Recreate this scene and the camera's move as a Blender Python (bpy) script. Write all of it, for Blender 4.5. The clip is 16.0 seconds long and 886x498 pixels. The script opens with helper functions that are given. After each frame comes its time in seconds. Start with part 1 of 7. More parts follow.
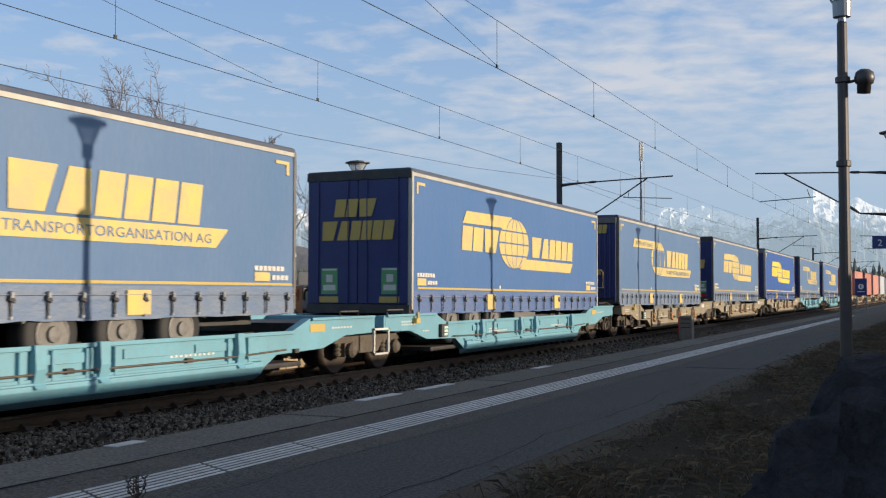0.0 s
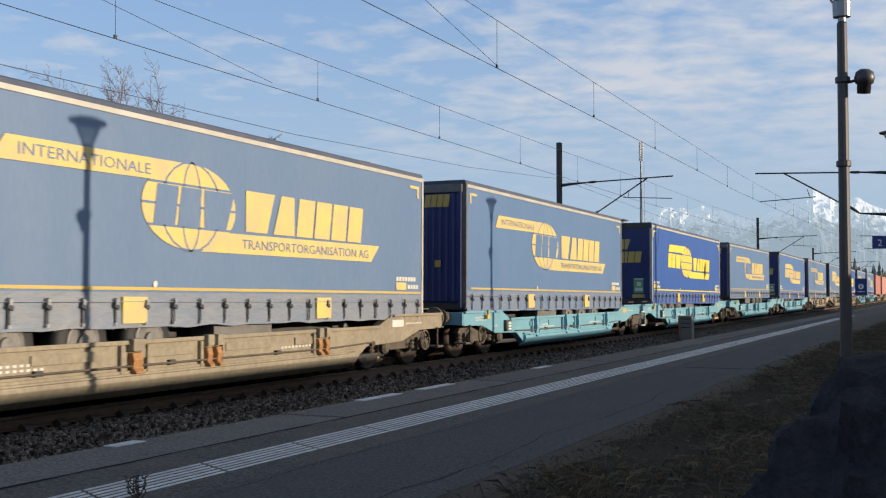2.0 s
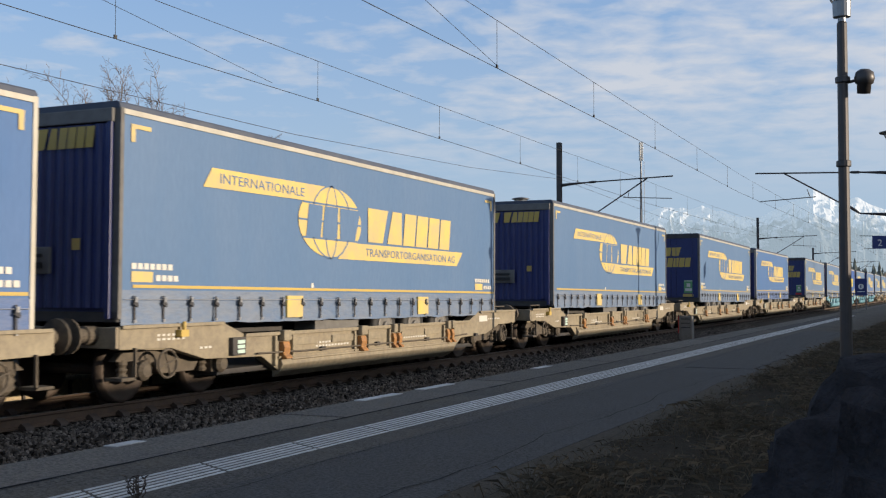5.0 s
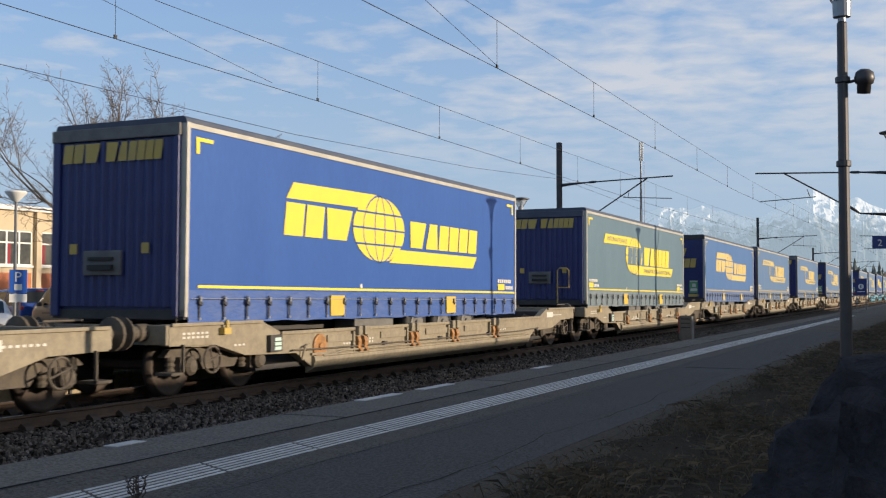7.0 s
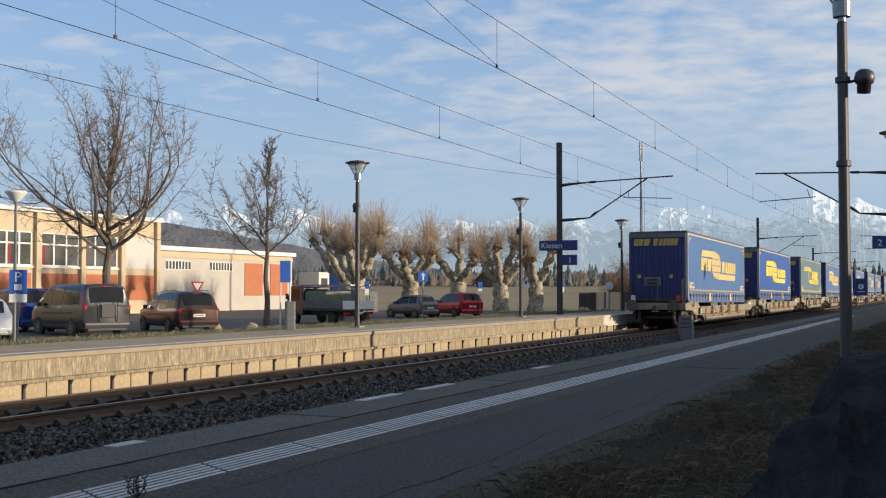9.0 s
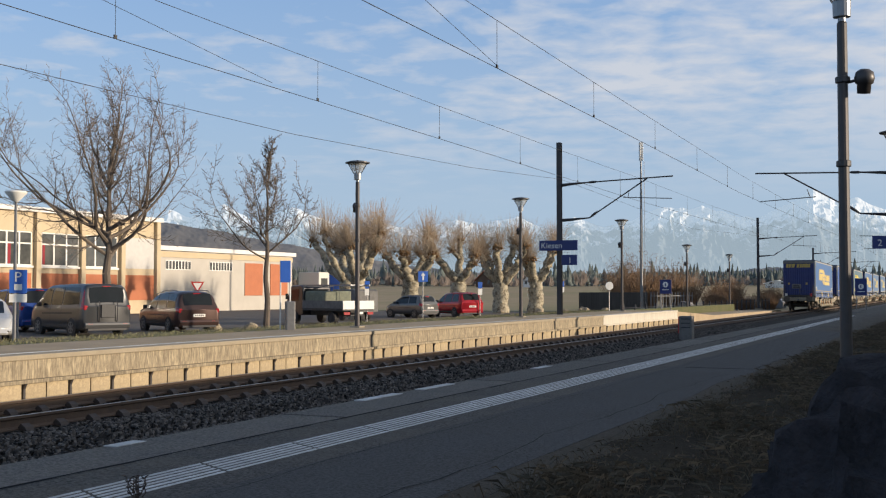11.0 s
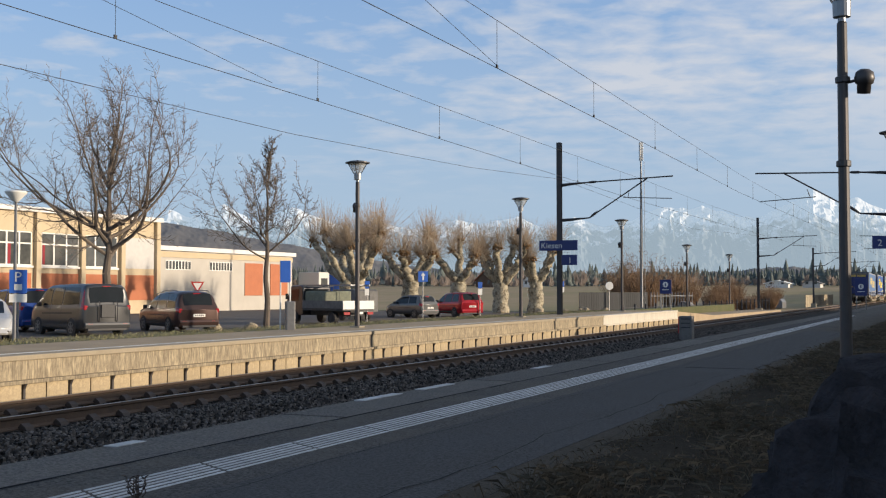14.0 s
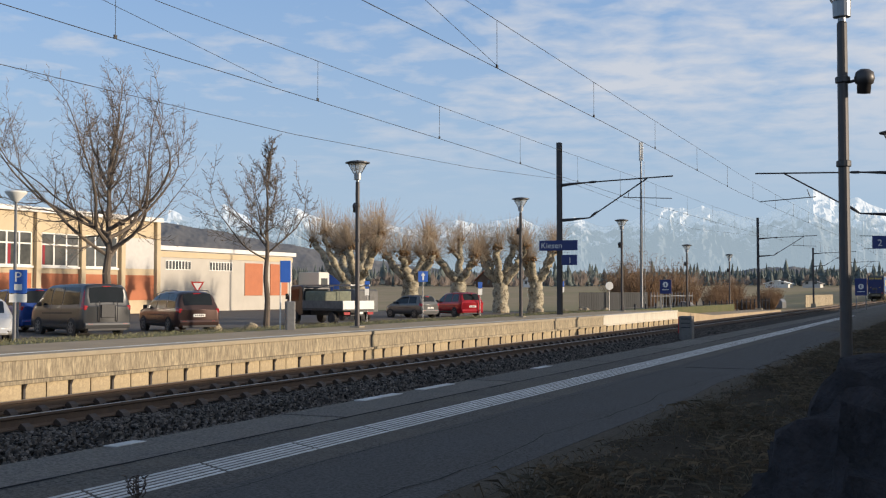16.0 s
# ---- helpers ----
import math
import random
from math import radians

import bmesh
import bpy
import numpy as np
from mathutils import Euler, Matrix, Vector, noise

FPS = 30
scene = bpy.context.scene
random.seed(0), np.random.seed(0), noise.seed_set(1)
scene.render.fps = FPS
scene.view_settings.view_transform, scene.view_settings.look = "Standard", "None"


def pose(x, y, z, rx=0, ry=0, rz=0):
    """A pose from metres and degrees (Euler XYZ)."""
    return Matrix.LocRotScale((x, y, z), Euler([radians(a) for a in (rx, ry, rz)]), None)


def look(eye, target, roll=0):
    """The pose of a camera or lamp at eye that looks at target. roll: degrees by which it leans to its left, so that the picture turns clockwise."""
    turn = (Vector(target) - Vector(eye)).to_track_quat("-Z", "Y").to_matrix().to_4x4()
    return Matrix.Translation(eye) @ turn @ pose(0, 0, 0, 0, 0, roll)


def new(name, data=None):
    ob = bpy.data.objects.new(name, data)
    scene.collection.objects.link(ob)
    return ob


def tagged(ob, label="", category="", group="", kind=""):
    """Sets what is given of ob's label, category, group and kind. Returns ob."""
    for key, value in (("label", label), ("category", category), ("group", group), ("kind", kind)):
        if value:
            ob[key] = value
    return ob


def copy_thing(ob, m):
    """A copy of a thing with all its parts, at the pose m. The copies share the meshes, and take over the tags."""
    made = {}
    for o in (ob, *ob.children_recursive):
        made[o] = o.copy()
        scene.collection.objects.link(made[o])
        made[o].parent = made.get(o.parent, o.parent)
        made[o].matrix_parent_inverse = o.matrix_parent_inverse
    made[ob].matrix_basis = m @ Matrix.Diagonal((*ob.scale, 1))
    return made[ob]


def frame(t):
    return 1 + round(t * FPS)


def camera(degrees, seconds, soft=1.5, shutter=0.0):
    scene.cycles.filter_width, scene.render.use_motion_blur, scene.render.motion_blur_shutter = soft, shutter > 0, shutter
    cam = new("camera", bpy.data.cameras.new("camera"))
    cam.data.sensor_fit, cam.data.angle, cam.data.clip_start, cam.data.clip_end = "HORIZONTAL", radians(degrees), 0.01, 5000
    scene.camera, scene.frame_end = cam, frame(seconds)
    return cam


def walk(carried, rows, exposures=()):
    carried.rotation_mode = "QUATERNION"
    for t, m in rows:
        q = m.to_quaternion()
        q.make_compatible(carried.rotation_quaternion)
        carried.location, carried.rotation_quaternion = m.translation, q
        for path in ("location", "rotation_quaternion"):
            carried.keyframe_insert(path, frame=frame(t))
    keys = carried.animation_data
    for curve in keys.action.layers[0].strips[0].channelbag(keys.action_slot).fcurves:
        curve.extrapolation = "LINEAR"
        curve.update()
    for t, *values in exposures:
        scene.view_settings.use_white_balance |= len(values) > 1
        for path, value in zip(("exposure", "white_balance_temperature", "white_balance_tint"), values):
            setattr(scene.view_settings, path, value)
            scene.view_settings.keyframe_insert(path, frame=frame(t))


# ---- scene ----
# World: y runs along the tracks, x to the right of them, z = 0 at the rail heads.
EYE = (0.0, 0.0, 1.577)
cam = camera(43.6, 16.0, soft=1.2, shutter=0.05)
VIEW = look(EYE, (-41.76, 90.75, 1.577 + 3.83))
walk(cam, [(0.0, VIEW), (16.0, VIEW)], exposures=[(0.0, 0.43, 6800, 12), (16.0, 0.43, 6800, 12)])

# ---- light ----
SUN_DIR = Vector((0.955, 0.25, 0.152)).normalized()
world = bpy.data.worlds.new("sky")
scene.world = world
world.use_nodes = True


def sky_nodes():
    nt = world.node_tree
    nt.nodes.clear()
    N, L = nt.nodes.new, nt.links.new
    out, bg = N("ShaderNodeOutputWorld"), N("ShaderNodeBackground")
    sky = N("ShaderNodeTexSky")
    sky.sky_type, sky.sun_disc = "NISHITA", False
    sky.sun_elevation = math.asin(SUN_DIR.z) + 0.10
    sky.sun_rotation = math.atan2(SUN_DIR.x, SUN_DIR.y)
    sky.air_density, sky.dust_density, sky.ozone_density = 1.0, 0.3, 3.0
    co, sep = N("ShaderNodeTexCoord"), N("ShaderNodeSeparateXYZ")
    L(co.outputs["Generated"], sep.inputs[0])

    def m(op, a, b):
        n = N("ShaderNodeMath")
        n.operation = op
        for i, v in enumerate((a, b)):
            if isinstance(v, (int, float)):
                n.inputs[i].default_value = v
            else:
                L(v, n.inputs[i])
        return n.outputs[0]
    up = m("ADD", m("MAXIMUM", sep.outputs["Z"], 0.0), 0.09)
    cx, cy = m("DIVIDE", sep.outputs["X"], up), m("DIVIDE", sep.outputs["Y"], up)
    com = N("ShaderNodeCombineXYZ")
    L(cx, com.inputs[0])
    L(cy, com.inputs[1])
    rot = N("ShaderNodeMapping")
    rot.inputs["Rotation"].default_value = (0, 0, radians(-22))
    rot.inputs["Scale"].default_value = (1.15, 1.15, 1)
    L(com.outputs[0], rot.inputs[0])
    big, small = N("ShaderNodeTexNoise"), N("ShaderNodeTexNoise")
    for n, s, d, r in ((big, 0.7, 3, 0.55), (small, 5.0, 5, 0.55)):
        n.inputs["Scale"].default_value, n.inputs["Detail"].default_value = s, d
        n.inputs["Roughness"].default_value = r
        L(rot.outputs[0], n.inputs["Vector"])
    small.inputs["Distortion"].default_value = 0.2
    # the cloud field is denser towards the right of the line
    side = m("MULTIPLY", m("ADD", m("MULTIPLY", sep.outputs["X"], 0.907), m("MULTIPLY", sep.outputs["Y"], 0.42)), 0.31)
    cover = m("ADD", m("MULTIPLY", big.outputs["Fac"], 0.55), m("ADD", m("MULTIPLY", small.outputs["Fac"], 0.55), side))
    ramp = N("ShaderNodeValToRGB")
    ramp.color_ramp.elements[0].position, ramp.color_ramp.elements[1].position = 0.50, 0.70
    ramp.color_ramp.elements[1].color = (0.85, 0.85, 0.85, 1)
    L(cover, ramp.inputs[0])
    haze = m("MINIMUM", m("MULTIPLY", m("MAXIMUM", m("SUBTRACT", sep.outputs["Z"], 0.075), 0.0), 10.0), 1.0)
    low = m("MAXIMUM", m("SUBTRACT", 1.0, m("MULTIPLY", m("ABSOLUTE", sep.outputs["Z"], 0), 3.6)), 0.0)
    veil = N("ShaderNodeMixRGB")
    L(m("MULTIPLY", m("POWER", low, 1.3), 0.9), veil.inputs["Fac"])
    deep = N("ShaderNodeMixRGB")
    L(m("MULTIPLY", m("MAXIMUM", m("SUBTRACT", 1.0, m("MULTIPLY", m("ABSOLUTE", sep.outputs["Z"], 0), 1.6)), 0.0), 0.95), deep.inputs["Fac"])
    L(sky.outputs[0], deep.inputs["Color1"])
    deep.inputs["Color2"].default_value = DEEP
    L(deep.outputs[0], veil.inputs["Color1"])
    veil.inputs["Color2"].default_value = VEIL
    mix = N("ShaderNodeMixRGB")
    mix.inputs["Color2"].default_value = CLOUD
    L(m("MULTIPLY", ramp.outputs[0], haze), mix.inputs["Fac"])
    L(veil.outputs[0], mix.inputs["Color1"])
    L(mix.outputs[0], bg.inputs[0])
    bg.inputs[1].default_value = 0.17
    L(bg.outputs[0], out.inputs[0])


CLOUD, VEIL, DEEP = (2.72, 2.95, 3.3, 1), (1.95, 2.58, 3.15, 1), (1.0, 1.6, 2.78, 1)
sky_nodes()
sun = new("sun", bpy.data.lights.new("sun", "SUN"))
sun.data.energy, sun.data.angle, sun.data.color = 3.9, radians(0.5), (1.0, 0.86, 0.68)
sun.matrix_world = look(SUN_DIR * 50, (0, 0, 0))

# ---- materials ----


def material(name, color, rough=0.7, metal=0.0, alpha=1.0, second=None, scale=3.0, amount=0.5, bump=0.0, bump_scale=40.0,
             fine=None, fine_scale=60.0, fine_amount=0.25, island=0.0, per_object=0.0, stretch=(1, 1, 1), emit=0.0, spec=None, contrast=0.15):
    """A surface: base colour, blotches of a second colour, fine grain, bump, and variation from piece to piece."""
    mat = bpy.data.materials.new(name)
    mat.use_nodes = True
    nt = mat.node_tree
    N, L = nt.nodes.new, nt.links.new
    bsdf = nt.nodes["Principled BSDF"]
    bsdf.inputs["Roughness"].default_value, bsdf.inputs["Metallic"].default_value = rough, metal
    if spec is not None:
        bsdf.inputs["Specular IOR Level"].default_value = spec
    bsdf.inputs["Alpha"].default_value = alpha
    color = (*color, 1)
    bsdf.inputs["Base Color"].default_value = color
    if emit:
        bsdf.inputs["Emission Color"].default_value, bsdf.inputs["Emission Strength"].default_value = color, emit
    co, mp = N("ShaderNodeTexCoord"), N("ShaderNodeMapping")
    mp.inputs["Scale"].default_value = stretch
    L(co.outputs["Object"], mp.inputs[0])
    last = None

    def blotch(prev, col, sc, amt, detail):
        tex, ramp, mix = N("ShaderNodeTexNoise"), N("ShaderNodeValToRGB"), N("ShaderNodeMixRGB")
        tex.inputs["Scale"].default_value, tex.inputs["Detail"].default_value = sc, detail
        tex.inputs["Roughness"].default_value = 0.65
        L(mp.outputs[0], tex.inputs["Vector"])
        ramp.color_ramp.elements[0].position, ramp.color_ramp.elements[1].position = 0.5 - contrast, 0.5 + contrast
        ramp.color_ramp.elements[1].color = (amt, amt, amt, 1)
        L(tex.outputs["Fac"], ramp.inputs[0])
        L(ramp.outputs[0], mix.inputs["Fac"])
        if prev is None:
            mix.inputs["Color1"].default_value = color
        else:
            L(prev, mix.inputs["Color1"])
        mix.inputs["Color2"].default_value = (*col, 1)
        return mix.outputs[0]
    if second:
        last = blotch(last, second, scale, amount, 5)
    if fine:
        last = blotch(last, fine, fine_scale, fine_amount, 3)
    if island or per_object:
        src = N("ShaderNodeNewGeometry").outputs["Random Per Island"] if island else N("ShaderNodeObjectInfo").outputs["Random"]
        amt = island or per_object
        rng, hsv = N("ShaderNodeMapRange"), N("ShaderNodeHueSaturation")
        rng.inputs["To Min"].default_value, rng.inputs["To Max"].default_value = 1 - amt, 1 + amt
        L(src, rng.inputs[0])
        L(rng.outputs[0], hsv.inputs["Value"])
        if last is None:
            hsv.inputs["Color"].default_value = color
        else:
            L(last, hsv.inputs["Color"])
        last = hsv.outputs[0]
    if last is not None:
        L(last, bsdf.inputs["Base Color"])
    if bump:
        tex, bm = N("ShaderNodeTexNoise"), N("ShaderNodeBump")
        tex.inputs["Scale"].default_value, tex.inputs["Detail"].default_value = bump_scale, 4
        bm.inputs["Strength"].default_value, bm.inputs["Distance"].default_value = bump, 0.02
        L(mp.outputs[0], tex.inputs["Vector"])
        L(tex.outputs["Fac"], bm.inputs["Height"])
        L(bm.outputs[0], bsdf.inputs["Normal"])
    return mat


def glass(name, color=(0.02, 0.025, 0.03), rough=0.03):
    return material(name, color, rough, spec=0.9)


# ---- mesh helpers ----


def box(bm, x0, x1, y0, y1, z0, z1, m=None):
    vs = [bm.verts.new(Vector(c) if m is None else m @ Vector(c)) for c in
          ((x0, y0, z0), (x1, y0, z0), (x1, y1, z0), (x0, y1, z0), (x0, y0, z1), (x1, y0, z1), (x1, y1, z1), (x0, y1, z1))]
    for f in ((0, 3, 2, 1), (4, 5, 6, 7), (0, 1, 5, 4), (1, 2, 6, 5), (2, 3, 7, 6), (3, 0, 4, 7)):
        bm.faces.new([vs[i] for i in f])


def tube(bm, pts, radii, n=8, caps=True):
    """A round tube through points, with a radius for each."""
    pts = [Vector(p) for p in pts]
    rings = []
    for i, p in enumerate(pts):
        d = (pts[min(i + 1, len(pts) - 1)] - pts[max(i - 1, 0)]).normalized()
        a = d.cross(Vector((0.31, 0.17, 0.93)) if abs(d.z) < 0.9 else Vector((1, 0, 0))).normalized()
        b = d.cross(a)
        r = radii[i] if isinstance(radii, (list, tuple)) else radii
        rings.append([bm.verts.new(p + (a * math.cos(t) + b * math.sin(t)) * r) for t in (2 * math.pi * k / n for k in range(n))])
    for r0, r1 in zip(rings, rings[1:]):
        for k in range(n):
            bm.faces.new((r0[k], r0[(k + 1) % n], r1[(k + 1) % n], r1[k]))
    if caps and n > 2:
        bm.faces.new(rings[0][::-1])
        bm.faces.new(rings[-1])


def prism(bm, outline, depth0, depth1, axis="y", m=None):
    """An outline in a plane, drawn out along an axis. y: (x, z); x: (y, z); z: (x, y)."""
    def put(p, d):
        v = Vector({"y": (p[0], d, p[1]), "x": (d, p[0], p[1]), "z": (p[0], p[1], d)}[axis])
        return bm.verts.new(v if m is None else m @ v)
    a, b = [put(p, depth0) for p in outline], [put(p, depth1) for p in outline]
    n = len(outline)
    for k in range(n):
        bm.faces.new((a[k], a[(k + 1) % n], b[(k + 1) % n], b[k]))
    bm.faces.new(a[::-1])
    bm.faces.new(b)


def lathe(bm, profile, n=16, m=None):
    """A profile of (radius, height) turned round z."""
    rings = [[bm.verts.new((m or Matrix()) @ Vector((r * math.cos(2 * math.pi * k / n), r * math.sin(2 * math.pi * k / n), z)))
              for k in range(n)] for r, z in profile]
    for r0, r1 in zip(rings, rings[1:]):
        for k in range(n):
            bm.faces.new((r0[k], r0[(k + 1) % n], r1[(k + 1) % n], r1[k]))
    bm.faces.new(rings[0][::-1])
    bm.faces.new(rings[-1])


def finish(bm, name, mat, bevel=0.0, smooth=False):
    bmesh.ops.recalc_face_normals(bm, faces=bm.faces)
    if bevel:
        sharp = [e for e in bm.edges if len(e.link_faces) == 2 and e.calc_face_angle(0) > 0.6]
        bmesh.ops.bevel(bm, geom=sharp, offset=bevel, segments=2, affect="EDGES", profile=0.6, clamp_overlap=True)
    me = bpy.data.meshes.new(name)
    bm.to_mesh(me)
    bm.free()
    if smooth:
        me.polygons.foreach_set("use_smooth", [True] * len(me.polygons))
    me.materials.append(mat)
    return me


def part(name, bm, mat, parent, label="", bevel=0.0, smooth=False):
    """One mesh under a thing or a part."""
    ob = new(name, finish(bm, name, mat, bevel, smooth))
    ob.parent = parent
    if label:
        ob["label"] = label
    return ob


def single(name, bm, mat, label, category, kind="", bevel=0.0, smooth=False, group=""):
    return tagged(new(name, finish(bm, name, mat, bevel, smooth)), label, category, group, kind)


def thing(name, label, category, m=None, group="", kind=""):
    ob = tagged(new(name), label, category, group, kind)
    ob.empty_display_size = 0.1
    if m is not None:
        ob.matrix_basis = m
    return ob


def piece(name, mesh, parent, loc=(0, 0, 0), rot=0.0):
    ob = new(name, mesh)
    ob.parent = parent
    ob.location = loc
    ob.rotation_euler = (0, 0, rot)
    return ob


B = bmesh.new

# ---- surfaces ----
M_ASPHALT = material("asphalt", (0.066, 0.058, 0.045), 0.9, spec=0.2, second=(0.03, 0.03, 0.03), scale=0.8, amount=0.8, fine=(0.15, 0.138, 0.12), fine_scale=45, fine_amount=0.6, bump=0.6, bump_scale=70, contrast=0.09)


def soil_stain(mat, x0, x1, color):
    """Brown soil trodden from the planting strip onto the paving, with a ragged edge."""
    nt = mat.node_tree
    base = nt.nodes["Principled BSDF"].inputs["Base Color"]
    old = base.links[0].from_socket
    co, sep, tex = nt.nodes.new("ShaderNodeTexCoord"), nt.nodes.new("ShaderNodeSeparateXYZ"), nt.nodes.new("ShaderNodeTexNoise")
    add, rng, mix = nt.nodes.new("ShaderNodeMath"), nt.nodes.new("ShaderNodeMapRange"), nt.nodes.new("ShaderNodeMixRGB")
    tex.inputs["Scale"].default_value, tex.inputs["Detail"].default_value = 2.2, 6
    nt.links.new(co.outputs["Object"], sep.inputs[0])
    nt.links.new(co.outputs["Object"], tex.inputs["Vector"])
    nt.links.new(sep.outputs[0], add.inputs[0])
    nt.links.new(tex.outputs["Fac"], add.inputs[1])
    nt.links.new(add.outputs[0], rng.inputs[0])
    rng.inputs["From Min"].default_value, rng.inputs["From Max"].default_value = x0 + 0.5, x1 + 0.5
    rng.inputs["To Max"].default_value = 0.85
    nt.links.new(rng.outputs[0], mix.inputs["Fac"])
    nt.links.new(old, mix.inputs["Color1"])
    mix.inputs["Color2"].default_value = (*color, 1)
    nt.links.new(mix.outputs[0], base)


soil_stain(M_ASPHALT, -3.5, -2.1, (0.045, 0.034, 0.02))
M_ASPHALT_PATCH = material("asphalt_patch", (0.037, 0.035, 0.033), 0.9, spec=0.25, second=(0.042, 0.042, 0.043), scale=1.3, amount=0.6, fine=(0.10, 0.098, 0.092), fine_scale=45, fine_amount=0.6, bump=0.6, bump_scale=70, contrast=0.09)
M_EDGE = material("edge_slab", (0.088, 0.08, 0.068), 0.9, spec=0.2, second=(0.05, 0.05, 0.05), scale=1.5, amount=0.6, fine=(0.19, 0.175, 0.155), fine_scale=40, fine_amount=0.6, bump=0.6, bump_scale=70, contrast=0.09, per_object=0.12)
M_LINE = material("white_marking", (0.62, 0.62, 0.6), 0.7, second=(0.22, 0.22, 0.21), scale=6, amount=0.6, fine=(0.3, 0.3, 0.3), fine_scale=50, fine_amount=0.4, per_object=0.12)
M_TAR = material("tar_joint", (0.014, 0.014, 0.015), 1.0, second=(0.025, 0.025, 0.025), scale=3, spec=0.05)
M_WALL_OLD = material("weathered_concrete", (0.50, 0.415, 0.275), 0.9, second=(0.15, 0.12, 0.085), scale=3.4, amount=0.7, fine=(0.13, 0.105, 0.075), fine_scale=11, fine_amount=0.7, stretch=(1, 3.2, 0.6), bump=0.5, bump_scale=60, per_object=0.1, contrast=0.13)
M_WALL_NEW = material("pale_concrete", (0.58, 0.53, 0.44), 0.85, second=(0.42, 0.38, 0.31), scale=2, amount=0.6, fine=(0.45, 0.42, 0.36), fine_scale=30, stretch=(1, 2, 0.5), bump=0.2)
M_PANEL = material("wall_panel", (0.47, 0.375, 0.235), 0.88, second=(0.29, 0.225, 0.14), scale=5, amount=0.7, fine=(0.2, 0.16, 0.11), fine_scale=30, fine_amount=0.5, per_object=0.16, bump=0.3, bump_scale=70)
M_COPING = material("coping", (0.34, 0.285, 0.2), 0.85, second=(0.26, 0.215, 0.15), scale=4, amount=0.6, fine=(0.2, 0.17, 0.12), fine_scale=30, bump=0.2)
M_PLATFORM_TOP = material("platform_top", (0.43, 0.335, 0.225), 0.95, spec=0.08, second=(0.30, 0.23, 0.155), scale=1.2, amount=0.6, fine=(0.34, 0.29, 0.22), fine_scale=80, bump=0.3, bump_scale=100)
M_RAIL = material("rusty_rail", (0.075, 0.05, 0.036), 0.75, second=(0.12, 0.075, 0.045), scale=9, amount=0.6, bump=0.2)
M_RAIL_HEAD = material("worn_rail_head", (0.32, 0.30, 0.28), 0.35, 0.9, second=(0.16, 0.13, 0.11), scale=14, amount=0.5)
M_SLEEPER = material("sleeper", (0.075, 0.062, 0.05), 0.9, second=(0.045, 0.036, 0.03), scale=4, amount=0.7, fine=(0.12, 0.105, 0.09), fine_scale=40, per_object=0.2, bump=0.4)
M_CLIP = material("fastener", (0.045, 0.035, 0.03), 0.7, second=(0.09, 0.055, 0.035), scale=20, amount=0.5)
M_BALLAST = material("ballast_bed", (0.03, 0.026, 0.023), 1.0, spec=0.1, second=(0.05, 0.045, 0.04), scale=18, amount=0.7, bump=1.0, bump_scale=30)
M_STONE = material("ballast_stone", (0.10, 0.088, 0.078), 0.85, spec=0.35, second=(0.03, 0.025, 0.02), scale=6, amount=0.6, island=0.95, bump=0.3, bump_scale=60)
M_GRASS_GROUND = material("grass_ground", (0.075, 0.085, 0.03), 0.95, second=(0.12, 0.105, 0.05), scale=0.9, amount=0.7, fine=(0.05, 0.06, 0.02), fine_scale=30, fine_amount=0.5, bump=0.8, bump_scale=25)
M_VERGE_EARTH = material("leaf_litter", (0.034, 0.027, 0.019), 1.0, spec=0.05, second=(0.022, 0.020, 0.014), scale=3, amount=0.7, fine=(0.075, 0.06, 0.042), fine_scale=40, bump=0.9, bump_scale=30)
M_FIELD = material("winter_field", (0.40, 0.30, 0.20), 1.0, spec=0.05, second=(0.27, 0.25, 0.13), scale=0.05, amount=0.8, fine=(0.26, 0.2, 0.12), fine_scale=0.5, fine_amount=0.4, stretch=(1, 0.25, 1))
M_PARKING = material("parking_asphalt", (0.17, 0.145, 0.12), 0.9, spec=0.15, second=(0.11, 0.098, 0.085), scale=0.4, amount=0.6, fine=(0.13, 0.12, 0.11), fine_scale=40, bump=0.2)
M_STEEL_DARK = material("dark_painted_steel", (0.045, 0.042, 0.045), 0.5, 0.3, second=(0.07, 0.06, 0.055), scale=5, amount=0.5)
M_GALV = material("galvanised_steel", (0.22, 0.22, 0.22), 0.45, 0.6, second=(0.14, 0.14, 0.14), scale=8, amount=0.5)
M_WIRE = material("wire", (0.05, 0.045, 0.04), 0.5, 0.5, second=(0.03, 0.03, 0.03), scale=2)
M_WHITE = material("white_paint", (0.75, 0.74, 0.7), 0.6, second=(0.6, 0.58, 0.52), scale=3, amount=0.4)
M_SIGN_BLUE = material("sign_blue", (0.012, 0.025, 0.13), 0.4, second=(0.016, 0.03, 0.15), scale=3)
M_ROAD_BLUE = material("road_sign_blue", (0.02, 0.10, 0.42), 0.4, second=(0.03, 0.12, 0.45), scale=5)
M_BLACK = material("black_rubber", (0.015, 0.015, 0.016), 0.7, second=(0.03, 0.028, 0.025), scale=8, amount=0.5)

# ---- ground ----


def land(x, y):
    """Height of the land: rail level beside the line, slowly rising far out."""
    d = max(0.0, math.hypot(x, y) - 150)
    return -0.62 + min(d * 0.0125, 10.0) + (0.9 * noise.noise((x * 0.004, y * 0.004, 2.0)) if d > 20 else 0)


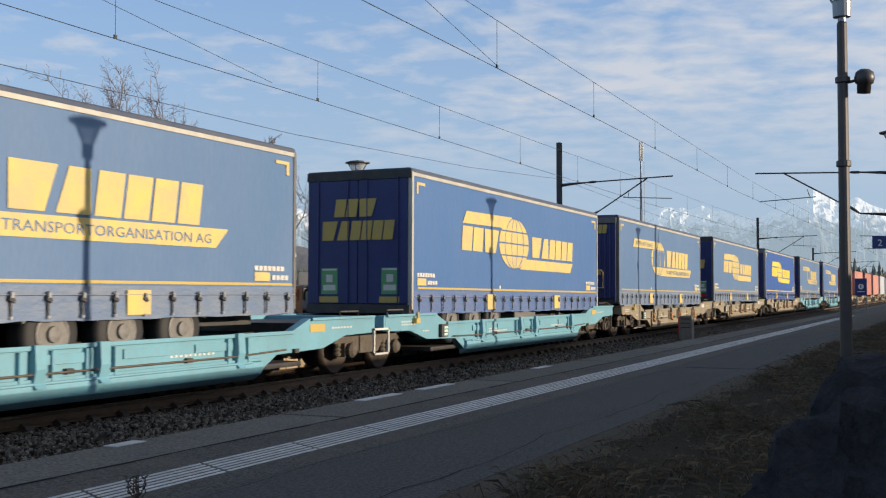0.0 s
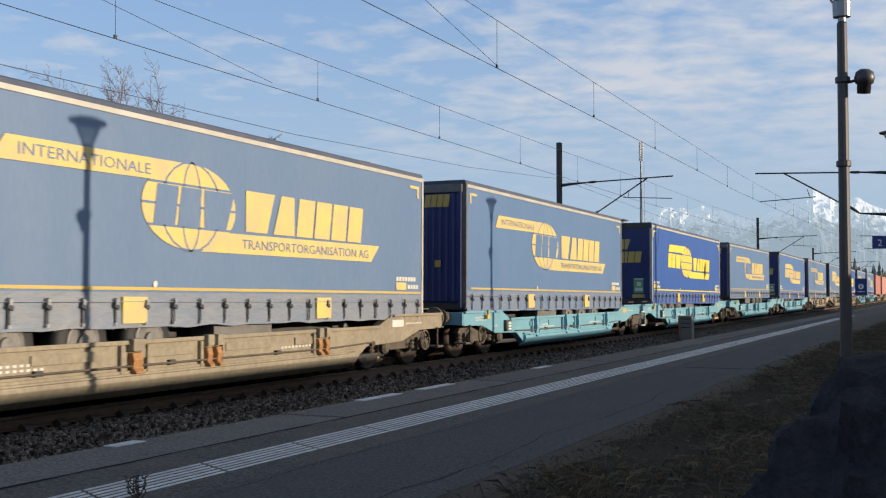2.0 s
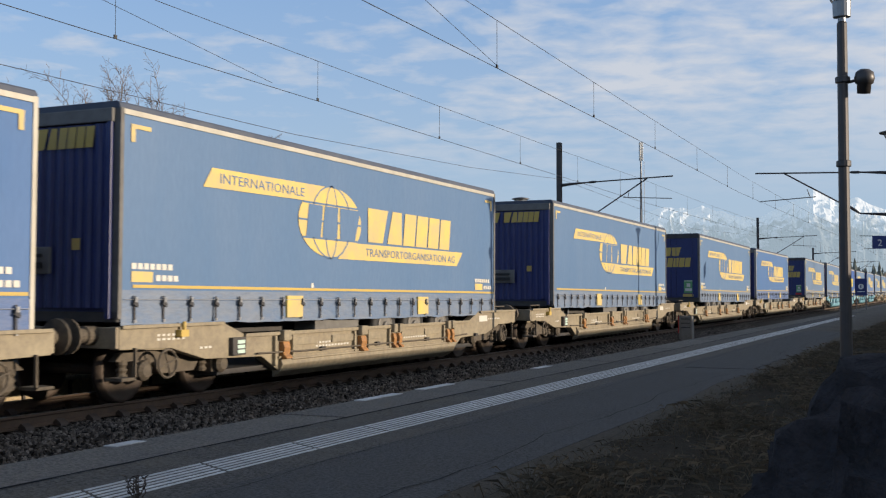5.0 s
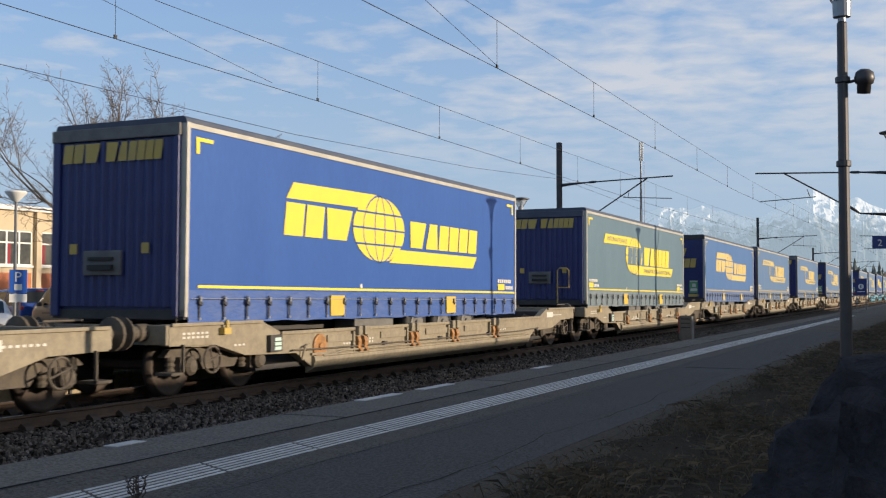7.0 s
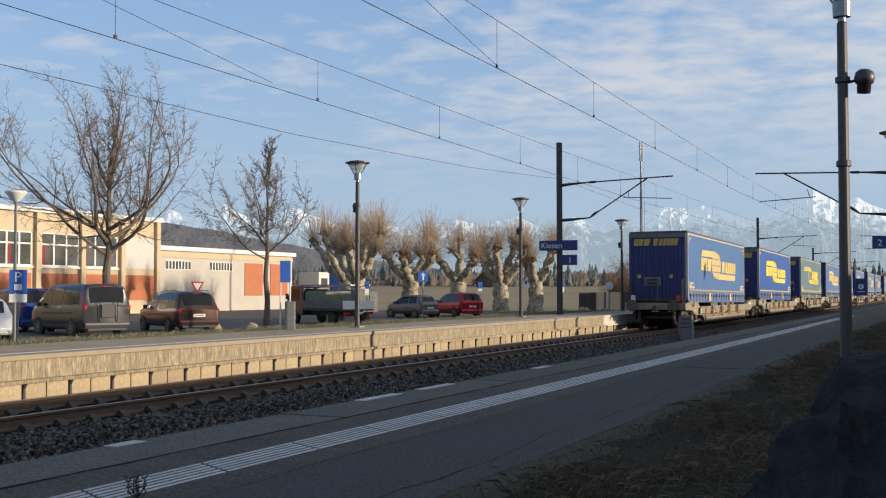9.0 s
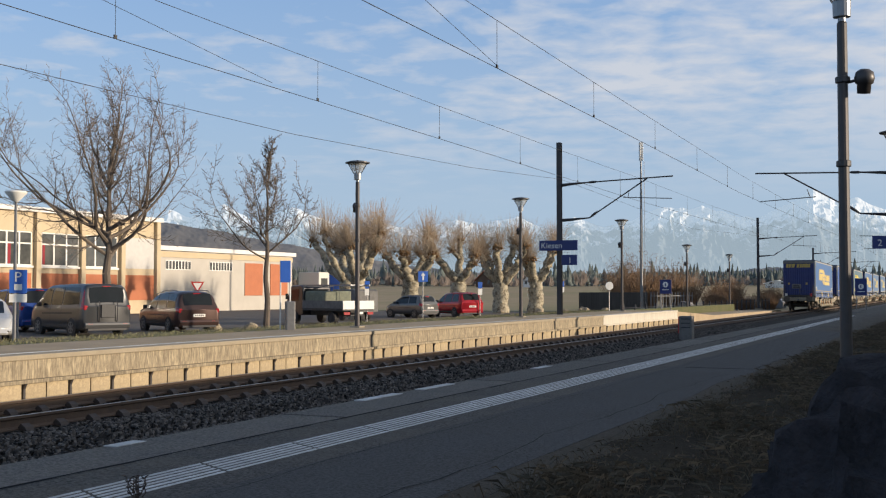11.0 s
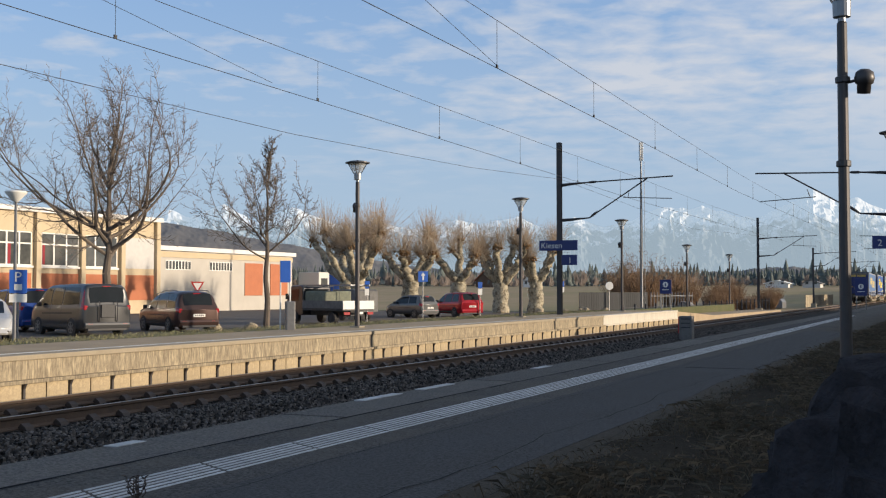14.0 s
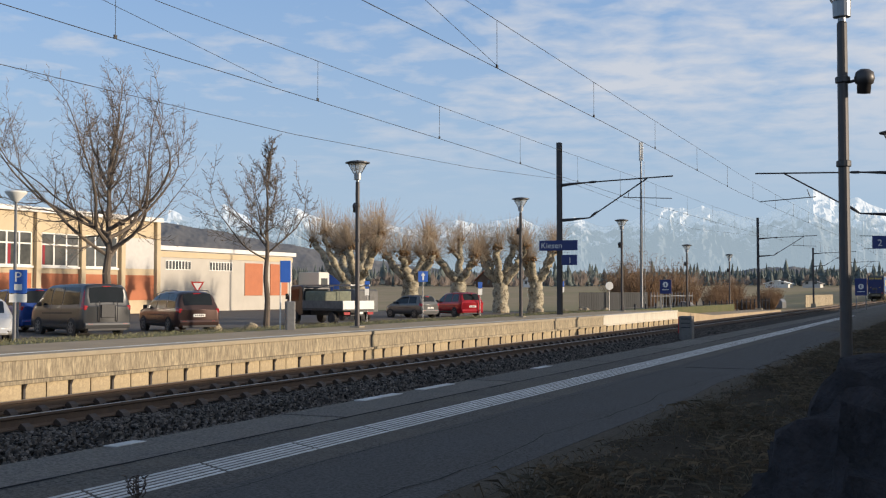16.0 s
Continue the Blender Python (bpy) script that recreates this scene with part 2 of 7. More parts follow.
def build_ground():
    xs = [-4500, -3200, -2200, -1500, -1000, -700, -500, -350, -250, -180, -130, -90, -60, -40, -25, -10, 10, 30, 60, 120, 250, 600, 1500, 4000]
    ys = [-1500, -500, -150, -60, -20, 10, 30, 50, 70, 90, 110, 140, 170, 200, 250, 300, 380, 480, 600, 800, 1100, 1600, 2400, 3400, 4700]
    b = B()
    grid = [[b.verts.new((x, y, land(x, y))) for x in xs] for y in ys]
    for r0, r1 in zip(grid, grid[1:]):
        for k in range(len(xs) - 1):
            b.faces.new((r0[k], r0[k + 1], r1[k + 1], r1[k]))
    single("ground", b, M_FIELD, "brown and green winter field reaching to the woods", "field", "structure", smooth=True)
    # car park with verge beside the far platform
    b = B()
    prism(b, [(-62, -0.55), (-62, -0.15), (-24.5, -0.15), (-20.5, 0.2), (-18.2, 0.5), (-16.2, 0.55), (-16.2, -0.55)], -25, 30)
    prism(b, [(-62, -0.55), (-62, -0.15), (-24.5, -0.15), (-21.5, 0.1), (-18.2, 0.5), (-16.2, 0.55), (-16.2, -0.55)], 30.0, 92)
    single("verge", b, M_GRASS_GROUND, "low grass verge sloping down behind the platform", "grass", "structure")
    b = B()
    box(b, -61.5, -25.2, -25, 88, -0.3, -0.142)
    single("parking_ground", b, M_PARKING, "worn grey asphalt car park", "car park", "structure")


build_ground()


def build_near_platform():
    b = B()
    box(b, -4.5, -2.0, -15, 128, -0.6, 0.55)
    pave = single("platform_near", b, M_ASPHALT, "dark worn asphalt platform in the shade", "platform", "structure")
    slab = B()
    box(slab, -5.17, -4.53, 0, 3.94, -0.5, 0.545)
    me = finish(slab, "edge_slab", M_EDGE, bevel=0.012)
    for k in range(34):
        piece("edge_slab", me, pave, (0, -12 + 4.0 * k, 0))
    def crack(name, x, w, y0, y1, wander, z, label):
        b = B()
        n = int((y1 - y0) * 3)
        left = [(x + wander * noise.noise((x, k * 0.21, 1.0)) + 0.3 * wander * noise.noise((x, k * 0.9, 4.0)), y0 + (y1 - y0) * k / n) for k in range(n + 1)]
        for (xa, ya), (xb, yb) in zip(left, left[1:]):
            wa = w * (0.75 + 0.5 * noise.noise((ya * 2.3, x, 0)))
            b.faces.new([b.verts.new(v) for v in ((xa, ya, z), (xa + wa, ya, z), (xb + wa, yb, z), (xb, yb, z))])
        part(name, b, M_TAR, pave, label)
    crack("tar_joint", -4.535, 0.045, -4, 60, 0.02, 0.5515, "black tar joint along the platform edge")
    crack("asphalt_crack", -3.42, 0.007, 3.5, 40, 0.08, 0.556, "thin wandering crack in the asphalt")
    crack("asphalt_crack", -2.6, 0.009, 2.5, 34, 0.14, 0.5565, "thin wandering crack in the asphalt")
    crack("asphalt_crack", -2.2, 0.005, 4.5, 16, 0.12, 0.5562, "thin wandering crack in the asphalt")
    # repaired strips of darker asphalt
    for i, (x0, x1, y0, y1) in enumerate(((-3.5, -2.35, 3.0, 30.0), (-4.46, -4.14, 30.4, 60.0), (-3.3, -2.4, 15.0, 17.5))):
        b = B()
        n = 14
        left = [(x0 + 0.05 * noise.noise((i, k * 0.9, 0)), y0 + (y1 - y0) * k / n) for k in range(n + 1)]
        right = [(x1 + 0.12 * noise.noise((i, k * 0.9, 5)), y0 + (y1 - y0) * k / n) for k in range(n + 1)]
        prism(b, left + right[::-1], 0.5, 0.553 + 0.002 * i, "z")
        part("asphalt_patch", b, M_ASPHALT_PATCH, pave, "darker asphalt repair")
    # ribbed white guide line: six bars in metre lengths with slanting gaps
    bar = B()
    prism(bar, [(0, 0.0), (0.031, -0.02), (0.031, 0.955), (0, 0.975)], 0, 0.0055, "z")
    me = finish(bar, "guide_bar", M_LINE)
    rest = B()
    for k in range(48):
        for r in range(6):
            x, y = -4.105 + r * 0.06, 2.47 + k - 0.035 * r
            if k < 34:
                piece("guide_bar", me, pave, (x, y, 0.547))
            else:
                box(rest, x, x + 0.036, y, y + 0.96, 0.547, 0.5525)
    tagged(part("far_guide_bars", rest, M_LINE, pave), kind="stuff")
    b = B()
    for y, w in ((5.8, 0.3), (9.2, 0.8), (10.5, 0.8), (14.0, 0.6)):
        box(b, -5.16, -5.05, y, y + w, 0.5, 0.551)
    tagged(part("edge_marks", b, M_LINE, pave), kind="stuff")
    # planted strip with dry grass behind the paving
    b = B()
    ys = [-6 + 0.5 * k for k in range(110)]
    xs = [-2.25, -2.0, -1.7, -1.4, -1.0, -0.6, -0.2, 0.4, 1.5, 4.0, 6.0]
    def h(x, y):
        return (0.535 if x < -2.2 else 0.565 + 0.10 * min(1, (x + 1.9) / 0.8) + 0.04 * noise.noise((x * 1.7, y * 1.7, 0))) - 0
    grid = [[b.verts.new((x + (0.26 * noise.noise((y * 0.7, 3, 1)) + 0.12 * noise.noise((y * 2.3, 8, 1)) if x < -1.5 else 0.0), y, h(x, y))) for x in xs] for y in ys]
    for r0, r1 in zip(grid, grid[1:]):
        for k in range(len(xs) - 1):
            b.faces.new((r0[k], r0[k + 1], r1[k + 1], r1[k]))
    single("planting_strip", b, M_VERGE_EARTH, "dark strip of earth and leaf litter beside the paving", "verge", "structure", smooth=True)


build_near_platform()


def build_far_platform():
    b = B()
    box(b, -16.2, -13.5, -25, 58.2, -0.55, 0.565)
    deck = single("platform_far", b, M_PLATFORM_TOP, "raised platform of grey asphalt with a concrete edge wall", "platform", "structure")
    for y0, y1, mat in ((-25, 10.4, M_WALL_OLD), (10.42, 24.38, M_WALL_OLD), (24.42, 38.38, M_WALL_OLD), (38.42, 44.58, M_WALL_OLD), (44.62, 51.4, M_WALL_NEW), (51.43, 58.2, M_WALL_NEW)):
        b = B()
        box(b, -13.5, -13.2, y0, y1, 0.2, 0.50)
        part("wall_slab", b, mat, deck, bevel=0.008)
        b = B()
        box(b, -13.75, -13.17, y0, y1, 0.504, 0.585)
        part("coping", b, M_COPING if mat is M_WALL_OLD else M_WALL_NEW, deck, bevel=0.012)
        b = B()
        box(b, -13.5, -13.10, y0, y1, 0.14, 0.2)
        part("ledge", b, M_WALL_OLD if mat is M_WALL_OLD else M_WALL_NEW, deck, bevel=0.006)
    b = B()
    box(b, -13.26, -13.2, 24.36, 24.44, -0.3, 0.5)
    box(b, -13.26, -13.19, 38.36, 38.44, -0.3, 0.5)
    part("expansion_joint", b, M_STEEL_DARK, deck)
    p = B()
    box(p, -13.5, -13.18, 0.012, 0.478, -0.35, 0.135)
    panel = finish(p, "wall_panel", M_PANEL, bevel=0.006)
    q = B()
    prism(q, [(-13.5, -0.35), (-13.15, -0.35), (-13.15, 0.06), (-13.11, 0.138), (-13.5, 0.138)], -0.022, 0.022)
    post = finish(q, "wall_post", M_STEEL_DARK)
    for k in range(56):
        y = 2.0 + k
        piece("wall_panel", panel, deck, (0, y, 0))
        piece("wall_panel", panel, deck, (0, y + 0.49, 0))
        piece("wall_post", post, deck, (0, y, 0))
    b = B()
    box(b, -13.70, -13.60, -25, 44.5, 0.5, 0.589)
    part("edge_line", b, M_LINE, deck, "worn white line along the platform edge")
    # end ramp
    b = B()
    prism(b, [(58.2, -0.5), (58.2, 0.56), (70, 0.1), (100, -0.02), (100, -0.5)], -16.2, -13.6, "x")
    part("ramp", b, M_PLATFORM_TOP, deck)


build_far_platform()

# ---- tracks ----
TRACKS = (-11.56, -6.9)


def build_tracks():
    prof = [(-0.036, 0.0), (-0.036, -0.03), (-0.012, -0.045), (-0.012, -0.13), (-0.07, -0.155), (-0.07, -0.17), (0.07, -0.17), (0.07, -0.155), (0.012, -0.13), (0.012, -0.045), (0.036, -0.03), (0.036, 0.0)]
    for cx in TRACKS:
        track = thing("track", "railway track with rusty rails on sleepers in ballast", "railway track", kind="structure")
        for sx in (-0.7525, 0.7525):
            b = B()
            prism(b, [(x + cx + sx, z) for x, z in prof], -40, 520)
            rail = part("rail", b, M_RAIL, track)
            b = B()
            box(b, cx + sx - 0.03, cx + sx + 0.03, -40, 520, 0.0, 0.003)
            part("rail_head", b, M_RAIL_HEAD, rail, "worn bright rail head")
        s = B()
        box(s, cx - 1.3, cx + 1.3, -0.13, 0.13, -0.34, -0.195)
        me = finish(s, "sleeper", M_SLEEPER, bevel=0.01)
        c = B()
        for sx in (-0.7525, 0.7525):
            for side in (-1, 1):
                prism(c, [(cx + sx + side * a, z) for a, z in ((0.05, -0.175), (0.2, -0.175), (0.17, -0.13), (0.10, -0.09), (0.05, -0.14))], -0.07, 0.07)
        clip = finish(c, "fastener", M_CLIP)
        far, far_clip = B(), B()
        for k in range(480):
            y = -20 + 0.6 * k
            if cx < -8 and 4 < y < 66:
                sl = piece("sleeper", me, track, (0, y, 0))
                piece("fastener", clip, sl)
            elif y > 40 or cx < -8:
                box(far, cx - 1.3, cx + 1.3, y - 0.13, y + 0.13, -0.32, -0.175)
                for sx in (-0.7525, 0.7525):
                    box(far_clip, cx + sx - 0.18, cx + sx + 0.18, y - 0.07, y + 0.07, -0.175, -0.11)
        tagged(part("far_sleepers", far, M_SLEEPER, track), kind="stuff")
        tagged(part("far_fasteners", far_clip, M_CLIP, track), kind="stuff")
    b = B()
    prism(b, [(-13.5, -0.62), (-13.5, -0.30), (-13.0, -0.25), (-10.2, -0.235), (-9.8, -0.25), (-9.2, -0.33), (-8.6, -0.25), (-5.2, -0.24), (-5.17, -0.62)], -40, 60)
    prism(b, [(-15.5, -0.62), (-13.2, -0.24), (-10.0, -0.235), (-9.2, -0.3), (-8.6, -0.24), (-5.2, -0.24), (-3.4, -0.62)], 60, 520)
    single("ballast_bed", b, M_BALLAST, "dark bed of crushed stone between the platforms", "ballast", "structure")
    rng = np.random.default_rng(3)

    def stones(name, n, x0, x1, y0, y1, size, base):
        xs, ys = rng.uniform(x0, x1, n), y0 + (y1 - y0) * rng.uniform(0, 1, n) ** 1.5
        cube = np.array([(-1, -1, -1), (1, -1, -1), (1, 1, -1), (-1, 1, -1), (-1, -1, 1), (1, -1, 1), (1, 1, 1), (-1, 1, 1)], float)
        quads = np.array([(0, 3, 2, 1), (4, 5, 6, 7), (0, 1, 5, 4), (1, 2, 6, 5), (2, 3, 7, 6), (3, 0, 4, 7)])
        v = cube[None] * rng.uniform(0.45, 1.0, (n, 8, 3)) * rng.uniform(0.6, 1.25, (n, 1, 1)) * size
        a, t = rng.uniform(0, 6.28, n), rng.uniform(-0.8, 0.8, n)
        ca, sa, ct, st = np.cos(a)[:, None], np.sin(a)[:, None], np.cos(t)[:, None], np.sin(t)[:, None]
        x, y, z = v[..., 0], v[..., 1], v[..., 2]
        y, z = y * ct - z * st, y * st + z * ct
        v = np.stack([x * ca - y * sa + xs[:, None], x * sa + y * ca + ys[:, None], z + base(xs)[:, None] + rng.uniform(0, 0.025, (n, 1))], -1)
        me = bpy.data.meshes.new(name)
        me.from_pydata(v.reshape(-1, 3).tolist(), [], (quads[None] + 8 * np.arange(n)[:, None, None]).reshape(-1, 4).tolist())
        me.materials.append(M_STONE)
        return tagged(new(name, me), "grey crushed ballast stones lying between the rails", "ballast", kind="stuff")
    stones("ballast_stones", 42000, -10.72, -7.2, 5, 60, 0.023, lambda x: np.interp(x, [-10.7, -10.2, -9.8, -9.2, -8.6, -7], [-0.215, -0.20, -0.21, -0.28, -0.20, -0.19]))
    stones("ballast_stones", 8000, -13.1, -10.86, 5, 60, 0.03, lambda x: x * 0 - 0.235)


build_tracks()

# ---- the train ----
TONES = {}
for key, col, col2 in (("blue", (0.020, 0.08, 0.30), (0.027, 0.10, 0.34)), ("grey", (0.105, 0.175, 0.29), (0.135, 0.20, 0.30)), ("faded", (0.085, 0.165, 0.30), (0.115, 0.19, 0.315)), ("worn", (0.055, 0.138, 0.315), (0.08, 0.16, 0.33)), ("teal", (0.10, 0.165, 0.205), (0.13, 0.195, 0.235))):
    TONES[key] = material("tarpaulin_" + key, col, 0.5, second=col2, scale=0.8, amount=0.7, fine=tuple(0.8 * c for c in col), fine_scale=14, fine_amount=0.35, stretch=(1, 1, 0.35), bump=0.25, bump_scale=3.5, spec=0.4)
SKIRTS = {}
for key, col, dust in (("blue", (0.022, 0.085, 0.31), (0.09, 0.13, 0.27)), ("faded", (0.10, 0.165, 0.28), (0.2, 0.22, 0.25)), ("grey", (0.15, 0.19, 0.255), (0.23, 0.235, 0.23)), ("worn", (0.055, 0.125, 0.30), (0.14, 0.17, 0.26)), ("teal", (0.11, 0.165, 0.20), (0.2, 0.22, 0.22))):
    SKIRTS[key] = material("skirt_" + key, col, 0.5, second=dust, scale=1.6, amount=0.6, fine=dust, fine_scale=9, fine_amount=0.4, stretch=(1, 1, 2.5), bump=0.9, bump_scale=5, spec=0.45)
M_END_BLUE = material("dark_blue_steel", (0.012, 0.022, 0.115), 0.45, second=(0.02, 0.035, 0.15), scale=2, amount=0.6, fine=(0.03, 0.035, 0.08), fine_scale=20)
M_ROOF = material("roof_tarpaulin", (0.05, 0.065, 0.10), 0.7, second=(0.10, 0.11, 0.13), scale=1.5, amount=0.6)
M_TOPRAIL = material("aluminium_rail", (0.50, 0.47, 0.40), 0.5, 0.2, second=(0.36, 0.33, 0.27), scale=3, amount=0.7, stretch=(1, 1, 0.4))
M_YELLOW = material("print_yellow", (0.78, 0.58, 0.05), 0.55, second=(0.70, 0.52, 0.07), scale=3, amount=0.5)
M_YELLOW_OLD = material("print_yellow_faded", (0.66, 0.48, 0.13), 0.6, second=(0.42, 0.36, 0.22), scale=2.5, amount=0.7)
M_GRIP = material("grip_yellow", (0.62, 0.42, 0.05), 0.6, second=(0.5, 0.34, 0.08), scale=5, amount=0.6)
M_STRIPE = material("stripe_ochre", (0.52, 0.36, 0.08), 0.6, second=(0.4, 0.3, 0.12), scale=2)
M_STRAP = material("strap_webbing", (0.03, 0.03, 0.035), 0.7, second=(0.06, 0.06, 0.06), scale=10)
M_BUCKLE = material("buckle_steel", (0.5, 0.5, 0.5), 0.35, 0.8, second=(0.3, 0.3, 0.3), scale=20)
M_CHASSIS = material("chassis_dark", (0.035, 0.034, 0.034), 0.7, second=(0.08, 0.07, 0.06), scale=4, amount=0.6)
M_MUDGUARD = material("mudguard_grey", (0.16, 0.155, 0.145), 0.7, second=(0.08, 0.075, 0.07), scale=4, amount=0.6)
M_RIM = material("wheel_rim", (0.2, 0.19, 0.175), 0.6, 0.2, second=(0.09, 0.085, 0.075), scale=10, amount=0.6)
M_TURQ = material("turquoise_paint", (0.135, 0.36, 0.455), 0.55, second=(0.115, 0.27, 0.33), scale=1.2, amount=0.6, fine=(0.2, 0.24, 0.23), fine_scale=12, fine_amount=0.3, bump=0.1)
M_WGREY = material("wagon_grey_paint", (0.31, 0.262, 0.175), 0.65, second=(0.22, 0.18, 0.125), scale=1.2, amount=0.7, fine=(0.12, 0.10, 0.075), fine_scale=10, fine_amount=0.45, bump=0.1)
M_ORANGE = material("orange_lug", (0.50, 0.215, 0.045), 0.6, second=(0.24, 0.13, 0.06), scale=7, amount=0.8, fine=(0.12, 0.08, 0.05), fine_scale=22, fine_amount=0.5)
M_BOGIE = material("bogie_dirt", (0.11, 0.088, 0.062), 0.85, second=(0.035, 0.03, 0.026), scale=6, amount=0.7, fine=(0.13, 0.11, 0.09), fine_scale=25)
M_WHEEL = material("wheel_steel", (0.06, 0.045, 0.035), 0.7, 0.3, second=(0.1, 0.07, 0.05), scale=5)
M_GREEN_PLATE = material("green_plate", (0.10, 0.30, 0.12), 0.5, second=(0.14, 0.36, 0.16), scale=6)
M_PLATE = material("label_white", (0.62, 0.6, 0.55), 0.6, second=(0.5, 0.48, 0.42), scale=8, amount=0.5)
M_RED = material("red_reflector", (0.45, 0.03, 0.02), 0.3, second=(0.4, 0.03, 0.02), scale=9)
M_CONTAINER = [material("container_" + n, c, 0.6, second=tuple(0.7 * k for k in c), scale=1.5, amount=0.5) for n, c in (("red", (0.42, 0.13, 0.09)), ("rose", (0.5, 0.2, 0.15)), ("grey", (0.45, 0.46, 0.47)))]
FACE = -10.285
MESHES = {}


def shared(key, make, mat, bevel=0.0, smooth=False):
    """Build a mesh once and keep it for alike pieces."""
    if key not in MESHES:
        b = B()
        make(b)
        MESHES[key] = finish(b, key, mat, bevel, smooth)
    return MESHES[key]


def text_mesh(words, size, mat, width=None):
    """Flat lettering with the built-in font, in the x-y plane, from its lower left corner."""
    cu = bpy.data.curves.new("lettering", "FONT")
    cu.body, cu.size, cu.resolution_u = words, size, 2
    ob = bpy.data.objects.new("lettering", cu)
    scene.collection.objects.link(ob)
    bpy.context.view_layer.update()
    me = bpy.data.meshes.new_from_object(ob.evaluated_get(bpy.context.evaluated_depsgraph_get()))
    bpy.data.objects.remove(ob)
    me.materials.clear()
    me.materials.append(mat)
    xs = [v.co.x for v in me.vertices]
    if width and xs:
        me.transform(Matrix.Diagonal((width / (max(xs) - min(xs)), 1, 1, 1)))
    return me


def decal(name, parent, mat, quads, x=FACE + 0.006, label=""):
    """Flat printed shapes on a side wall, given as outlines in (y, z)."""
    b = B()
    for q in quads:
        b.faces.new([b.verts.new((x, y, z)) for y, z in q])
    return part(name, b, mat, parent, label)


def slanted(y0, y1, z0, z1, lean=0.12):
    return [(y0, z0), (y1, z0), (y1 + lean, z1), (y0 + lean, z1)]


def glyph_blocks(y0, y1, z0, z1, shapes):
    """Plain slanted blocks, some wider at the top (1) or at the foot (2), that stand for a word mark."""
    out, lean = [], 0.14 * (z1 - z0)
    widths = [1.45 if k == 1 else 1.15 if k == 2 else 0.95 for k in shapes]
    step = (y1 - y0) / sum(widths)
    a = y0
    for k, w in zip(shapes, widths):
        b0, b1, c0, c1 = a + 0.02 * step, a + (w - 0.08) * step, a + 0.02 * step, a + (w - 0.08) * step
        if k == 1:
            b0, b1 = b0 + 0.11 * w * step, b1 - 0.15 * w * step
        if k == 2:
            c0, c1 = c0 + 0.20 * w * step, c1 - 0.15 * w * step
        out.append([(b0, z0), (b1, z0), (c1 + lean, z1), (c0 + lean, z1)])
        a += w * step
    return out


THREE, SIX = (0, 0, 1), (1, 2, 0, 0, 0, 0)


def disc(cy, cz, ry, rz, n=36):
    return [(cy + ry * math.cos(2 * math.pi * k / n), cz + rz * math.sin(2 * math.pi * k / n)) for k in range(n)]


def ring_line(cy, cz, ry, rz, w, t0, t1, n=20):
    """A thin arc as quads."""
    out = []
    for k in range(n):
        a, c = t0 + (t1 - t0) * k / n, t0 + (t1 - t0) * (k + 1) / n
        p = [(cy + (ry + d) * math.cos(t), cz + (rz + d) * math.sin(t)) for t, d in ((a, 0), (c, 0), (c, w), (a, w))]
        out.append(p)
    return out


def globe(parent, cy, cz, ry, rz, mat, dark):
    g = decal("globe_emblem", parent, mat, [disc(cy, cz, ry, rz)], label="yellow globe emblem")
    lines = []
    for f in (0.18, 0.62):
        lines += ring_line(cy, cz, ry * f, rz, 0.03, 0, 2 * math.pi)
    for f in (-0.48, 0.0, 0.48):
        half = ry * math.sqrt(1 - f * f)
        lines.append([(cy - half, cz + rz * f - 0.018), (cy + half, cz + rz * f - 0.018), (cy + half, cz + rz * f + 0.018), (cy - half, cz + rz * f + 0.018)])
    ob = tagged(decal("globe_grid", g, dark, lines, FACE + 0.009), kind="stuff")
    return ob


